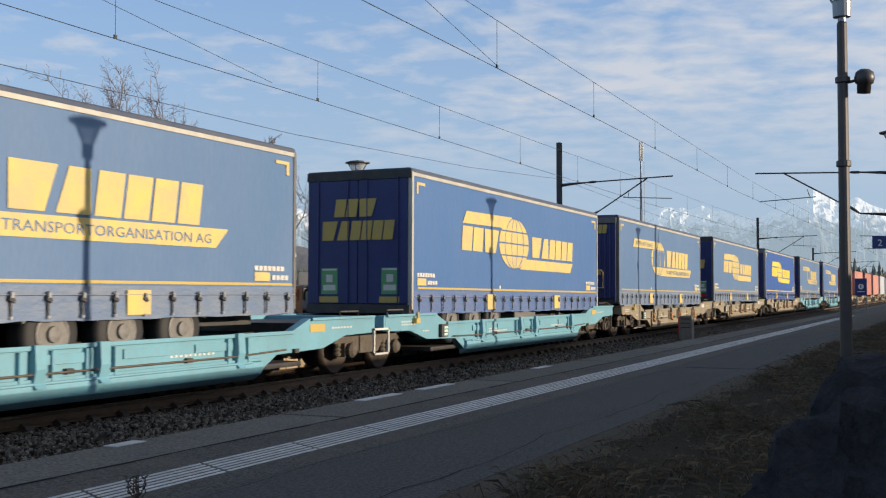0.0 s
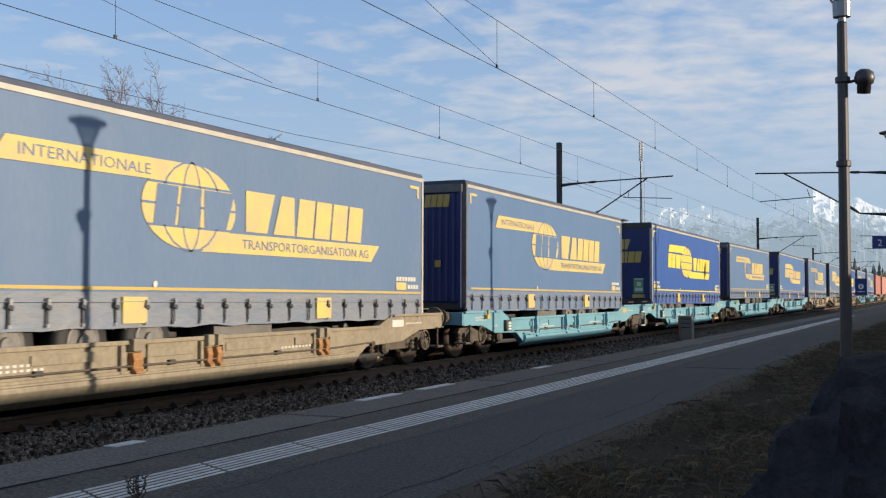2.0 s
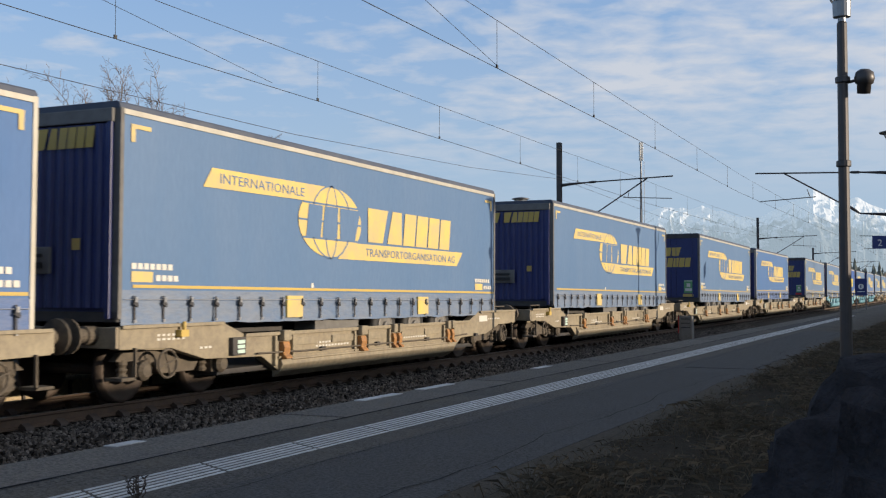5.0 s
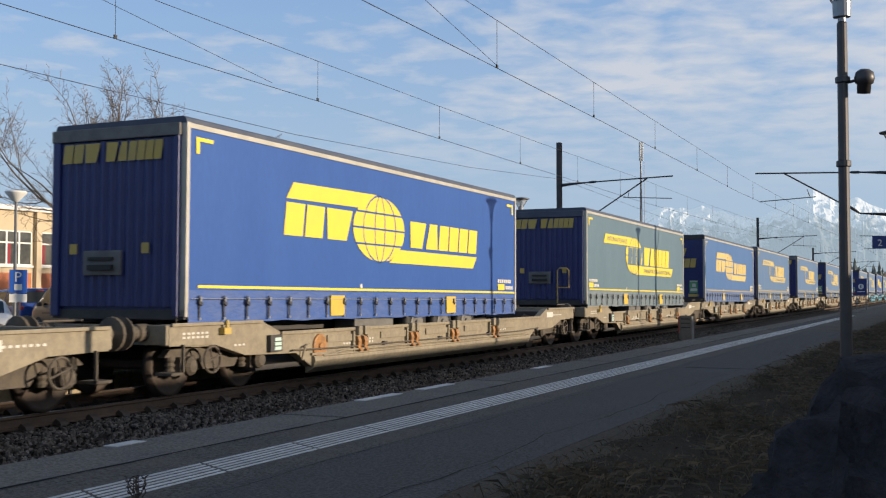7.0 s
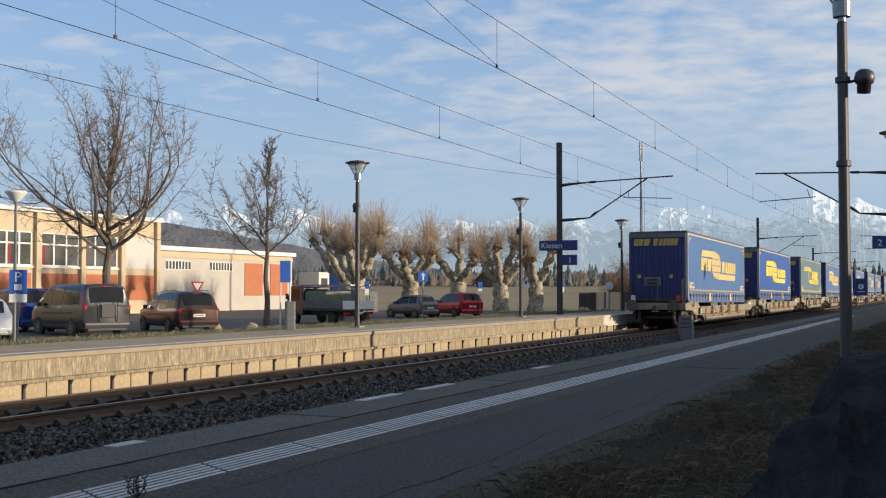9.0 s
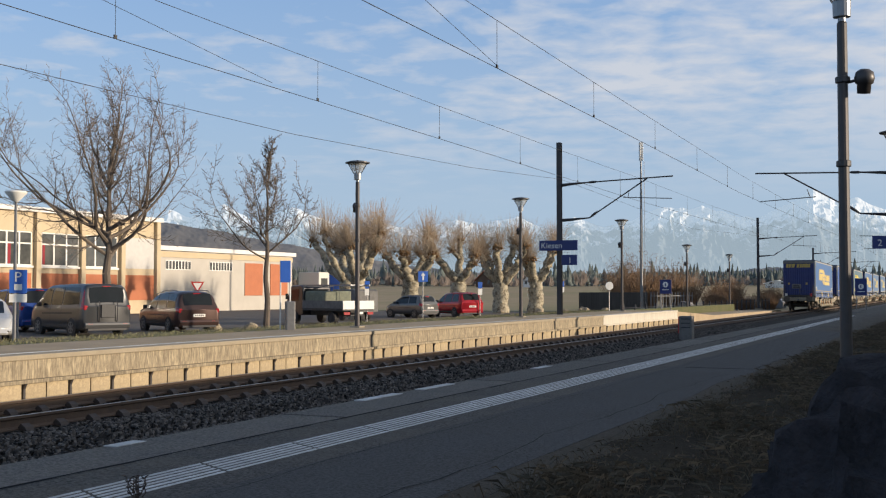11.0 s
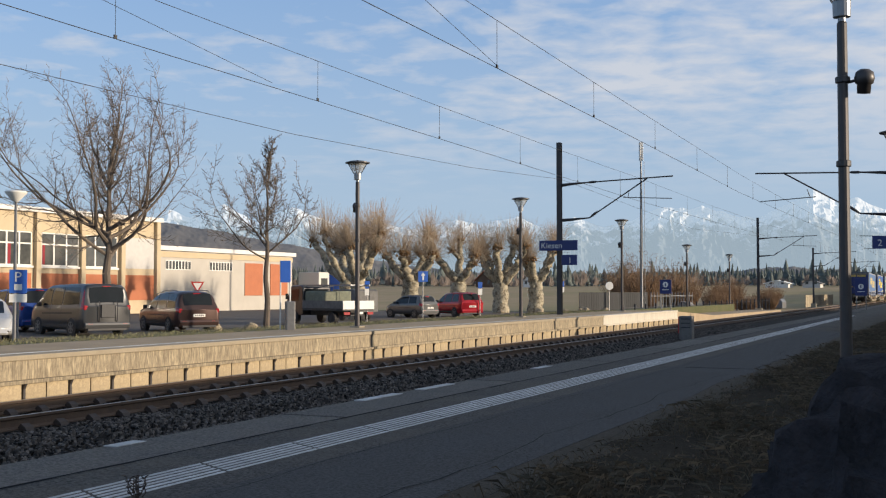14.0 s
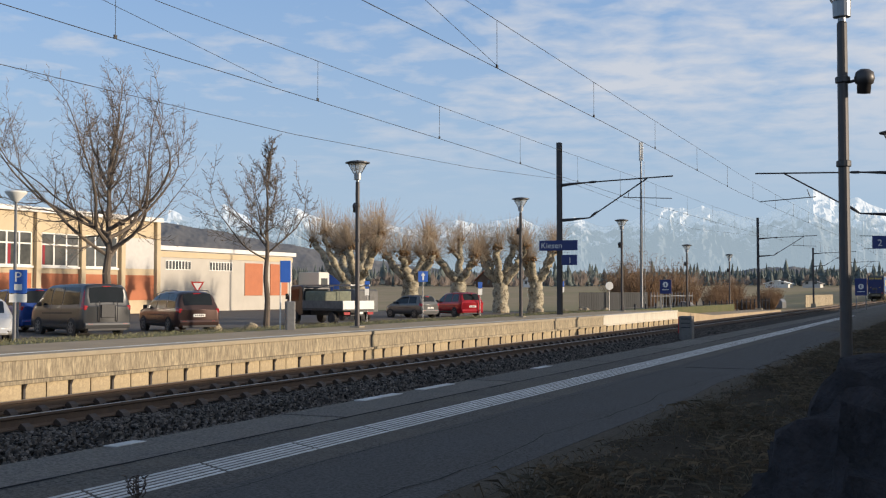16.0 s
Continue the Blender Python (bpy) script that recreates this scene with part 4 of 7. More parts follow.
    if disc_plate:
        b = B()
        lathe(b, [(0.02, 0.06), (0.06, 0.06), (0.07, 0.03), (0.19, 0.045), (0.225, 0.03), (0.23, 0.0)], 24, Matrix.Translation((-10.25, e0 + 4.15, 0.60)) @ pose(0, 0, 0, 0, 90, 0))
        part("disc_plate", b, M_ORANGE, t, "round orange disc", smooth=False)
        b = B()
        tube(b, [(-10.2, e0 + 4.5, 0.45), (-10.17, e0 + 4.9, 0.50), (-10.17, e1 - 4.4, 0.50)], 0.02, 6)
        tube(b, [(-10.2, e0 + 3.5, 0.40), (-10.17, e0 + 3.55, 0.62), (-10.2, e0 + 3.75, 0.66)], 0.02, 6)
        part("hand_rod", b, mat, t)
    # running gear
    for y, kind, inner in ((e0 + 1.55, first, -1), (e1 - 1.55, last, 1)):
        bogie_parts(t, y if kind == "coupling" else (0.0 if inner < 0 else None), mat) if (kind == "coupling" or inner < 0) else None
    for y, kind, s in ((e0, first, -1), (e1, last, 1)):
        b = B()
        box(b, -12.86, -10.26, y - 0.06, y + 0.06, 0.80, 1.09)
        hd = part("headstock", b, mat, t, bevel=0.01)
        if kind == "coupling":
            for x in (-12.44, -10.68):
                b = B()
                lathe(b, [(0.13, 0.0), (0.13, 0.22), (0.10, 0.24), (0.10, 0.46), (0.24, 0.50), (0.25, 0.545), (0.1, 0.56)], 16, Matrix.Translation((x, y, 0.98)) @ pose(0, 0, 0, -90 * s, 0, 0))
                part("buffer", b, M_BOGIE, t, smooth=False)
            b = B()
            tube(b, [(-11.56, y, 0.95), (-11.56, y + s * 0.35, 0.88), (-11.56, y + s * 0.58, 0.80)], 0.06, 8)
            part("coupling_hook", b, M_CHASSIS, t)
            b = B()
            hub = Vector((-10.19, y - s * 0.95, 0.55))
            tube(b, [hub + Vector((0, 0.2 * math.cos(q * math.pi / 8), 0.2 * math.sin(q * math.pi / 8))) for q in range(17)], 0.02, 6)
            for q in range(4):
                tube(b, [hub, hub + Vector((0, 0.2 * math.cos(q * math.pi / 2 + 0.3), 0.2 * math.sin(q * math.pi / 2 + 0.3)))], 0.014, 5)
            part("hand_wheel", b, M_BOGIE, t, "brake hand wheel")
            b = B()
            box(b, -10.5, -10.2, y - s * 0.30, y - s * 0.0, 0.36, 0.40)
            box(b, -10.24, -10.20, y - s * 0.30, y - s * 0.27, 0.38, 0.80)
            part("step", b, M_BOGIE, t)
        elif s > 0:
            b = B()
            for z0, z1, y0, y1 in ((0.34, 0.38, -0.32, 0.32), (0.82, 0.86, -0.32, 0.32), (0.34, 0.86, -0.32, -0.28), (0.34, 0.86, 0.28, 0.32)):
                box(b, -10.24, -10.20, L + y0, L + y1, z0, z1)
            part("step_frame", b, M_PLATE if color == "turquoise" else mat, t, "pale square step frame")
    for yy in ((e0 + 0.7), (e1 - 0.7)):
        b = B()
        tube(b, [(-10.4, yy - 0.35, 1.10), (-10.4, yy - 0.35, 1.2), (-10.4, yy + 0.35, 1.2), (-10.4, yy + 0.35, 1.10)], 0.016, 6)
        part("grab_rail", b, M_BOGIE, t)
    if tail:
        b = B()
        for x in (-12.7, -10.45):
            tube(b, [(x, 0.75, 1.1), (x, 0.75, 2.05), (x, 1.05, 2.12), (x, 1.05, 1.1)], 0.022, 6)
        tube(b, [(-12.7, 0.75, 1.62), (-10.45, 0.75, 1.62)], 0.018, 6)
        tube(b, [(-11.5, 0.75, 1.1), (-11.5, 0.75, 2.0)], 0.018, 6)
        part("end_railing", b, M_CHASSIS, t, "dark tubular end railing")
        for x in (-12.55, -10.6):
            b = B()
            box(b, x - 0.09, x + 0.09, 0.70, 0.74, 1.15, 1.42)
            part("tail_plate", b, M_PLATE if x < -11 else M_RED, t, "red and white tail board")
    return t


def container(mat, length):
    t = thing("container", "plain weathered freight container on a wagon far along the train", "container", group="containers on the train")
    b = B()
    prof = []
    n = int(length / 0.28)
    for k in range(n):
        y = 0.1 + k * 0.28
        prof += [(y, 0.0), (y + 0.07, 0.03), (y + 0.14, 0.03), (y + 0.21, 0.0)]
    prism(b, [(FACE - 0.03 + z, y) for y, z in prof] + [(-12.8, length - 0.05), (-12.8, 0.1)], 1.16, 3.85, "z")
    part("body", b, mat, t)
    b = B()
    for y in (0.0, length - 0.14):
        box(b, -12.8, FACE, y, y + 0.14, 1.12, 3.95)
    box(b, -12.8, FACE, 0, length, 1.12, 1.25)
    box(b, -12.8, FACE, 0, length, 3.82, 3.95)
    part("frame", b, mat, t)
    return t


# position of each unit's tail at the start, in metres along the line
TRAILERS = [(-195.75, "worn", "open", "front"), (-176.5, "blue", "open", "front"), (-156.8, "teal", "band", "front"), (-138.8, "worn", "open", "rear"), (-123.7, "faded", "band", "front"),
            (-105.7, "faded", "band", "front"), (-85.7, "faded", "band", "rear"), (-70.0, "worn", "band", "front"), (-46.5, "grey", "band", "rear"), (-30.6, "faded", "band", "front"),
            (-13.05, "blue", "open", "rear"), (2.93, "faded", "band", "front"), (20.76, "worn", "open", "rear"), (36.6, "faded", "band", "front"), (52.9, "faded", "open", "rear"),
            (69.0, "blue", "open", "front"), (85.5, "faded", "band", "rear"), (102.0, "worn", "band", "front")]
WAGONS = [(-196.9, -177.5, "grey", "coupling", "coupling"), (-177.5, -157.6, "grey", "coupling", "coupling"), (-157.6, -139.8, "grey", "coupling", "joint"), (-139.8, -124.3, "grey", "joint", "coupling"),
          (-124.3, -108.2, "grey", "coupling", "coupling"), (-108.2, -90.3, "grey", "coupling", "coupling"), (-90.3, -70.9, "grey", "coupling", "coupling"), (-70.9, -51.0, "grey", "coupling", "coupling"),
          (-51.0, -31.4, "grey", "coupling", "coupling"), (-31.4, -14.7, "turquoise", "coupling", "joint"), (-14.7, 2.2, "turquoise", "joint", "coupling"), (2.2, 19.3, "turquoise", "coupling", "joint"),
          (19.3, 36.3, "turquoise", "joint", "coupling"), (36.3, 52.6, "grey", "coupling", "joint"), (52.6, 68.8, "grey", "joint", "coupling"), (68.8, 85.2, "grey", "coupling", "joint"), (85.2, 101.7, "turquoise", "joint", "coupling"),
          (101.7, 118.0, "turquoise", "coupling", "joint")]
WAGONS += [(118.0 + 16.2 * k, 118.0 + 16.2 * (k + 1), "grey", "coupling", "coupling") for k in range(6)]
movers = []
for i, (s, tone, logo, end) in enumerate(TRAILERS):
    unit = trailer(tone, logo, end, i + 1)
    # standard trailers have a higher floor than the low-built ones
    unit.scale.z = {2.93: 0.93, -70.0: 0.965}.get(s, 1.0)
    unit.scale.y = 0.98 if s > -40 else (1.033 if s < -190 else 1.0)
    movers.append((unit, s))
for i, (s, e, col, first, last) in enumerate(WAGONS):
    movers.append((wagon(e - s, col, first, last, tail=i == 0, disc_plate=i < 2), s))
for k in range(6):
    movers.append((container(M_CONTAINER[(0, 1, 0, 1, 2, 2)[k]], 12.2), 120.0 + 16.2 * k))

# ---- unseen shed, added behind the camera to cast shade over the line ----
M_RENDER = material("plaster", (0.5, 0.46, 0.38), 0.9, second=(0.4, 0.36, 0.3), scale=1.5, amount=0.5, bump=0.2)
b = B()
prism(b, [(7.0, -0.5), (7.0, 3.06), (13.5, 3.9), (20, 3.0), (20, -0.5)], -34, 112)
single("goods_shed", b, M_RENDER, "unseen long low plastered shed added to shade the platform", "building", "structure")

# ---- platform lamps ----
M_LAMP_POST = material("lamp_post_paint", (0.055, 0.05, 0.05), 0.45, 0.3, second=(0.08, 0.07, 0.065), scale=6, amount=0.5, spec=0.5)
M_LAMP_NECK = material("lamp_neck", (0.28, 0.29, 0.30), 0.4, 0.6, second=(0.2, 0.2, 0.21), scale=6)
M_LAMP_GLASS = material("lamp_glass", (0.62, 0.64, 0.64), 0.15, alpha=0.35, second=(0.5, 0.52, 0.52), scale=5)


def platform_lamp():
    t = thing("platform_lamp", "dark platform lamp post with a funnel-shaped glass head and a loudspeaker", "lamp post", group="platform lamps")
    b = B()
    lathe(b, [(0.11, 0.0), (0.11, 0.03), (0.075, 0.04), (0.07, 0.5), (0.062, 2.6), (0.058, 4.1), (0.05, 4.12), (0.03, 4.14)], 14)
    part("post", b, M_LAMP_POST, t, smooth=False)
    b = B()
    lathe(b, [(0.045, 4.1), (0.045, 4.17), (0.10, 4.18), (0.105, 4.36), (0.11, 4.37)], 16)
    part("neck", b, M_LAMP_NECK, t, "grey metal lamp neck")
    b = B()
    lathe(b, [(0.10, 4.36), (0.14, 4.42), (0.26, 4.63), (0.25, 4.635), (0.13, 4.43)], 18)
    part("glass_cone", b, M_LAMP_GLASS, t, "frosted glass cone")
    for k in range(4):
        a = math.pi / 4 + k * math.pi / 2
        b = B()
        tube(b, [(0.11 * math.cos(a), 0.11 * math.sin(a), 4.36), (0.29 * math.cos(a), 0.29 * math.sin(a), 4.66)], 0.011, 5)
        part("strut", b, M_LAMP_POST, t)
    b = B()
    lathe(b, [(0.10, 4.60), (0.27, 4.625), (0.35, 4.645), (0.35, 4.672), (0.2, 4.71), (0.06, 4.73)], 24)
    part("cap", b, M_LAMP_POST, t, "flat dark round cap")
    for z in (2.42, 3.40):
        b = B()
        lathe(b, [(0.066, z), (0.085, z + 0.01), (0.085, z + 0.07), (0.066, z + 0.08)], 14)
        part("collar", b, M_LAMP_POST, t)
    b = B()
    tube(b, [(0, 0, 3.40), (0.12, -0.05, 3.42)], 0.018, 6)
    part("bracket", b, M_LAMP_POST, t)
    b = B()
    lathe(b, [(0.02, -0.16), (0.075, -0.155), (0.08, -0.05), (0.10, -0.04), (0.115, 0.02), (0.10, 0.09), (0.05, 0.125), (0.01, 0.13)], 16, Matrix.Translation((0.22, -0.09, 3.42)) @ pose(0, 0, 0, 12, 0, 0))
    part("loudspeaker", b, M_LAMP_POST, t, "dark rounded loudspeaker", smooth=True)
    return t


lamp = platform_lamp()
lamp.matrix_basis = pose(-15.3, 27.45, 0.565, 0, 0, 150)
for x, y, z, rz in ((-15.45, 40.9, 0.565, 150), (-15.4, 55.4, 0.565, 150), (-16.4, 75.3, 0.06, 150), (-16.5, 91.6, -0.1, 150), (-1.13, 13.6, 0.60, 20), (-1.16, 27.6, 0.60, 20), (-1.13, -0.55, 0.58, 200), (-1.13, 41.6, 0.60, 20)):
    copy_thing(lamp, pose(x, y, z, 0, 0, rz))
for x, y in ((-15.3, 27.45), (-15.45, 40.9), (-15.4, 55.4)):
    b = B()
    box(b, x - 0.16, x + 0.16, y - 0.16, y + 0.16, 0.5, 0.60)
    single("lamp_footing", b, M_COPING, "small square concrete footing under a lamp", "footing", "structure", bevel=0.01)

# ---- overhead line ----
CONTACT = {-11.56: (-11.35, -12.1), -6.9: (-6.88, -7.5)}
MASTS = {-11.56: (-15.6, (-8, 46.1, 100.5, 143.0, 190.0)), -6.9: (-1.75, (-9, 44.0, 97.0, 141.0, 188.0))}


def catenary_mast(x, y, toward, top=8.1, drop=0.0):
    t = thing("catenary_mast", "dark steel catenary mast with a hinged cantilever arm", "mast", group="catenary masts")
    t.location = (x, y, 0)
    s = 1 if toward > 0 else -1
    b = B()
    for q in (-0.1, 0.088):
        box(b, -0.1, 0.1, q, q + 0.014, -0.3, top)
    box(b, -0.006, 0.006, -0.088, 0.09, -0.3, top)
    part("column", b, M_STEEL_DARK, t)
    b = B()
    box(b, -0.3, 0.3, -0.3, 0.3, -0.6, 0.57 if x < -10 and y < 58 else 0.1)
    part("foundation", b, M_COPING, t)
    reach = abs(toward)
    def arm(name, pts, rad):
        b = B()
        tube(b, [(p[0], p[1], p[2] - drop * (1.6 if name.startswith("steady") else 1.0)) for p in pts], rad, 8)
        part(name, b, M_STEEL_DARK, t)
    arm("upper_bracket", [(0.08 * s, 0, 6.22), (0.6 * s, 0, 6.26), (1.35 * s, 0, 6.30)], [0.075, 0.06, 0.028])
    arm("lower_bracket", [(0.08 * s, 0, 4.68), (0.6 * s, 0, 4.71), (1.35 * s, 0, 4.76)], [0.075, 0.06, 0.028])
    arm("top_tube", [(1.3 * s, 0, 6.30), (reach * s, 0, 6.42)], 0.03)
    arm("insulator", [(1.3 * s, 0, 6.30), (1.4 * s, 0, 6.305), (1.6 * s, 0, 6.31), (1.7 * s, 0, 6.315)], [0.03, 0.055, 0.055, 0.03])
    arm("insulator", [(1.38 * s, 0, 4.77), (1.5 * s, 0, 4.86), (1.65 * s, 0, 4.97), (1.75 * s, 0, 5.04)], [0.03, 0.055, 0.055, 0.03])
    arm("diagonal_tube", [(1.35 * s, 0, 4.76), ((reach - 1.1) * s, 0, 6.36)], 0.03)
    arm("steady_arm", [((reach - 2.2) * s, 0.25, 5.62), ((reach - 0.1) * s, 0.25, 5.5)], 0.018)
    arm("steady_drop", [((reach - 1.9) * s, 0.12, 5.9), ((reach - 2.0) * s, 0.25, 5.6)], 0.014)
    return t


for cx, (mx, ys) in MASTS.items():
    for y in ys:
        catenary_mast(mx, y, 5.0 if mx < cx else -5.15, 6.95 if y == 143.0 else 8.1, 0.0 if mx < cx else 0.27)


def wire(name, pts, r, label):
    b = B()
    tube(b, pts, r, 5)
    single(name, b, M_WIRE, label, "wire", kind="structure")


for cx, (mx, ys) in MASTS.items():
    for i, (y0, y1) in enumerate(zip(ys, ys[1:])):
        xa, xb = CONTACT[cx] if i % 2 == 0 else CONTACT[cx][::-1]
        pt = lambda f, z: (xa + (xb - xa) * (f ** 2 if i == 0 else f), y0 + (y1 - y0) * f, z)
        wire("contact_wire", [pt(f / 6, 5.43 - 0.03 * math.sin(math.pi * f / 6)) for f in range(7)], 0.0065, "dark copper contact wire hanging over the track")
        sag = (lambda f: 6.42 - 0.85 * f * (1 - f)) if cx < -8 else (lambda f: 6.15 + (0.72 * (1 - f) ** 3 - 0.06 * f * (1 - f) if i == 0 else -0.6 * f * (1 - f)))
        wire("messenger_wire", [pt(f / 12, sag(f / 12)) for f in range(13)], 0.0055, "dark messenger wire carrying the contact wire")
        n = 9
        for k in range(n):
            f = (k + 0.5) / n
            p = pt(f, 0)
            b = B()
            tube(b, [(p[0], p[1], 5.42), (p[0], p[1], sag(f))], 0.005, 4)
            box(b, p[0] - 0.012, p[0] + 0.012, p[1] - 0.03, p[1] + 0.03, 5.40, 5.46)
            single("dropper", b, M_WIRE, "thin dropper wire tying two overhead wires", "wire", kind="structure")
wire("return_wire", [(-15.5, -9, 6.3), (-15.5, 4, 5.8), (-15.5, 14.6, 5.66), (-15.5, 24.4, 5.66), (-15.5, 36, 5.98), (-15.5, 46, 6.48)], 0.007, "return wire hanging from mast to mast")
wire("return_wire", [(-15.5, 46, 6.48), (-15.5, 73, 5.7), (-15.5, 100.5, 6.48)], 0.007, "return wire hanging from mast to mast")
wire("auxiliary_wire", [(-11.5, 4, 7.4), (-11.45, 12.0, 6.0), (-11.4, 17.2, 5.44)], 0.0045, "thin auxiliary wire sloping down to the contact wire")
wire("auxiliary_wire", [(-7.0, 10, 6.6), (-7.05, 17.6, 5.44)], 0.0045, "thin auxiliary wire sloping down to the contact wire")
wire("stay_wire", [(-1.75, 44, 8.0), (-0.4, 12.2, 6.2)], 0.007, "thin stay wire running from a mast")

# ---- signs ----


def flat_text(words, size, mat, parent, loc, turn=0.0, width=None):
    me = text_mesh(words, size, mat, width)
    me.transform(pose(0, 0, 0, 90, 0, 0))
    ob = new("lettering", me)
    ob.parent, ob.location = parent, loc
    ob.rotation_euler = (0, 0, turn)
    return ob


def sign_board(name, label, x0, x1, y, z0, z1, words="", size=0.3, tx=0.1, tz=0.1, post=None, base=0.565, mat=None):
    t = thing(name, label, "sign")
    b = B()
    box(b, x0, x1, y - 0.03, y + 0.03, z0, z1)
    board = part("board", b, mat or M_SIGN_BLUE, t, bevel=0.008)
    if words:
        flat_text(words, size, M_WHITE, board, (x0 + tx, y - 0.034, z0 + tz))
    for px in post or ():
        b = B()
        tube(b, [(px, y + 0.06, base), (px, y + 0.06, z1)], 0.03, 8)
        part("post", b, M_GALV, t)
    return t


sign_board("station_sign", "dark blue station name board with white letters on a mast", -16.46, -14.72, 45.9, 3.36, 3.80, "Kiesen", 0.36, 0.08, 0.10)
sign_board("track_sign", "small dark blue track number board on a mast", -15.44, -14.74, 45.9, 2.72, 3.17, "1", 0.34, 0.30, 0.10)
sign_board("track_sign", "small dark blue track number board beside the platform", -3.25, -1.7, 53.0, 3.48, 4.05, "2", 0.42, 0.22, 0.13, post=(-1.72,))
for x0, y, base, z0, z1 in ((-14.55, 60.0, 0.40, 1.45, 2.22), (-4.95, 65.6, 0.545, 1.35, 2.3)):
    t = sign_board("notice_sign", "dark blue notice board with a white round symbol on posts", x0, x0 + 0.62, y, z0, z1, post=(x0 + 0.06, x0 + 0.56), base=base)
    b = B()
    lathe(b, [(0.15, 0.0), (0.15, 0.012), (0.12, 0.013)], 20, Matrix.Translation((x0 + 0.31, y - 0.03, z0 + 0.5)) @ pose(0, 0, 0, 90, 0, 0))
    part("symbol", b, M_WHITE, t, "white round symbol")
    b = B()
    box(b, x0 + 0.28, x0 + 0.34, y - 0.05, y - 0.046, z0 + 0.42, z0 + 0.58)
    part("symbol_mark", b, M_SIGN_BLUE, t)
    b = B()
    box(b, x0 + 0.12, x0 + 0.5, y - 0.036, y - 0.031, z0 + 0.2, z0 + 0.235)
    part("text_bars", b, M_WHITE, t)


def pole_sign(name, label, x, y, base, top, w, h, mat, lift=0.0, face=44, words="", arrow=False, lower=0.0):
    t = thing(name, label, "road sign", pose(x, y, base, 0, 0, face))
    b = B()
    tube(b, [(0, 0.05, -0.1), (0, 0.05, top)], 0.03, 8)
    part("post", b, M_GALV, t)
    b = B()
    box(b, -w / 2, w / 2, -0.012, 0.012, top - h, top)
    brd = part("board", b, mat, t, bevel=0.006)
    if words:
        flat_text(words, h * 0.62, M_WHITE, brd, (-w * 0.24, -0.017, top - h * 0.52))
        b = B()
        box(b, -w * 0.22, w * 0.22, -0.02, -0.013, top - h * 0.88, top - h * 0.62)
        part("symbol", b, M_WHITE, brd)
    if arrow:
        b = B()
        box(b, -w * 0.07, w * 0.07, -0.02, -0.013, top - h * 0.85, top - h * 0.3)
        prism(b, [(-w * 0.22, top - h * 0.4), (w * 0.22, top - h * 0.4), (0, top - h * 0.12)], -0.02, -0.013)
        part("arrow", b, M_WHITE, brd, "white arrow")
    if lower:
        b = B()
        box(b, -w / 2, w / 2, -0.012, 0.012, top - h - lower - 0.03, top - h - 0.03)
        part("lower_board", b, M_WHITE, t, "white supplementary board")
    return t


pole_sign("parking_sign", "blue and white parking sign on a grey post", -25.4, 24.8, -0.12, 2.35, 0.5, 0.7, M_ROAD_BLUE, words="P", lower=0.25)
pole_sign("direction_sign", "square blue road sign with a white arrow on a post", -27.0, 56.0, -0.14, 2.85, 0.58, 0.6, M_ROAD_BLUE, arrow=True)
pole_sign("bay_sign", "small blue and white parking bay sign", -29.8, 54.6, -0.14, 2.3, 0.28, 0.42, M_ROAD_BLUE, lower=0.35)
pole_sign("bay_sign", "small blue and white parking bay sign", -28.7, 68.3, -0.14, 2.35, 0.30, 0.42, M_ROAD_BLUE, lower=0.40)
pole_sign("bay_sign", "small blue and white parking bay sign", -27.2, 81.0, -0.14, 2.5, 0.30, 0.42, M_ROAD_BLUE, lower=0.40)
t = thing("yield_sign", "triangular red and white give-way sign on a post", "road sign", pose(-37.2, 49.0, -0.142, 0, 0, 44))
b = B()
tube(b, [(0, 0.05, 0), (0, 0.05, 2.1)], 0.03, 8)
part("post", b, M_GALV, t)
b = B()
prism(b, [(-0.36, 2.25), (0.36, 2.25), (0, 1.62)], -0.012, 0.012)
brd = part("board", b, M_RED, t)
b = B()
prism(b, [(-0.24, 2.18), (0.24, 2.18), (0, 1.76)], -0.018, -0.012)
part("white_field", b, M_WHITE, brd)
t = thing("ticket_point", "grey ticket validator beside a blue timetable board", "ticket machine", pose(-15.9, 24.8, 0.555, 0, 0, 44))
b = B()
box(b, -0.06, 0.17, -0.14, 0.14, 0.0, 0.76)
part("validator_box", b, M_GALV, t, "light grey metal box", bevel=0.02)
for x in (-0.16, 0.10):
    b = B()
    tube(b, [(x, 0.22, 0), (x, 0.22, 1.85)], 0.02, 8)
    part("frame_post", b, M_WHITE, t)
b = B()
box(b, -0.17, 0.11, 0.2, 0.24, 1.26, 1.84)
part("timetable_board", b, M_ROAD_BLUE, t, "blue board", bevel=0.01)
t = thing("track_box", "grey trackside cabinet with a red side standing between the tracks", "cabinet", pose(-9.2, 42.0, -0.30))
b = B()
box(b, -0.22, 0.26, -0.2, 0.2, 0.0, 0.95)
part("body", b, M_MUDGUARD, t, bevel=0.015)
b = B()
box(b, -0.26, -0.225, -0.18, 0.18, 0.3, 0.93)
part("red_board", b, M_RED, t, "red side board")
b = B()
for z in (0.5, 0.66, 0.82):
    box(b, -0.15, 0.2, -0.206, -0.2, z, z + 0.04)
part("louvre", b, M_STEEL_DARK, t)

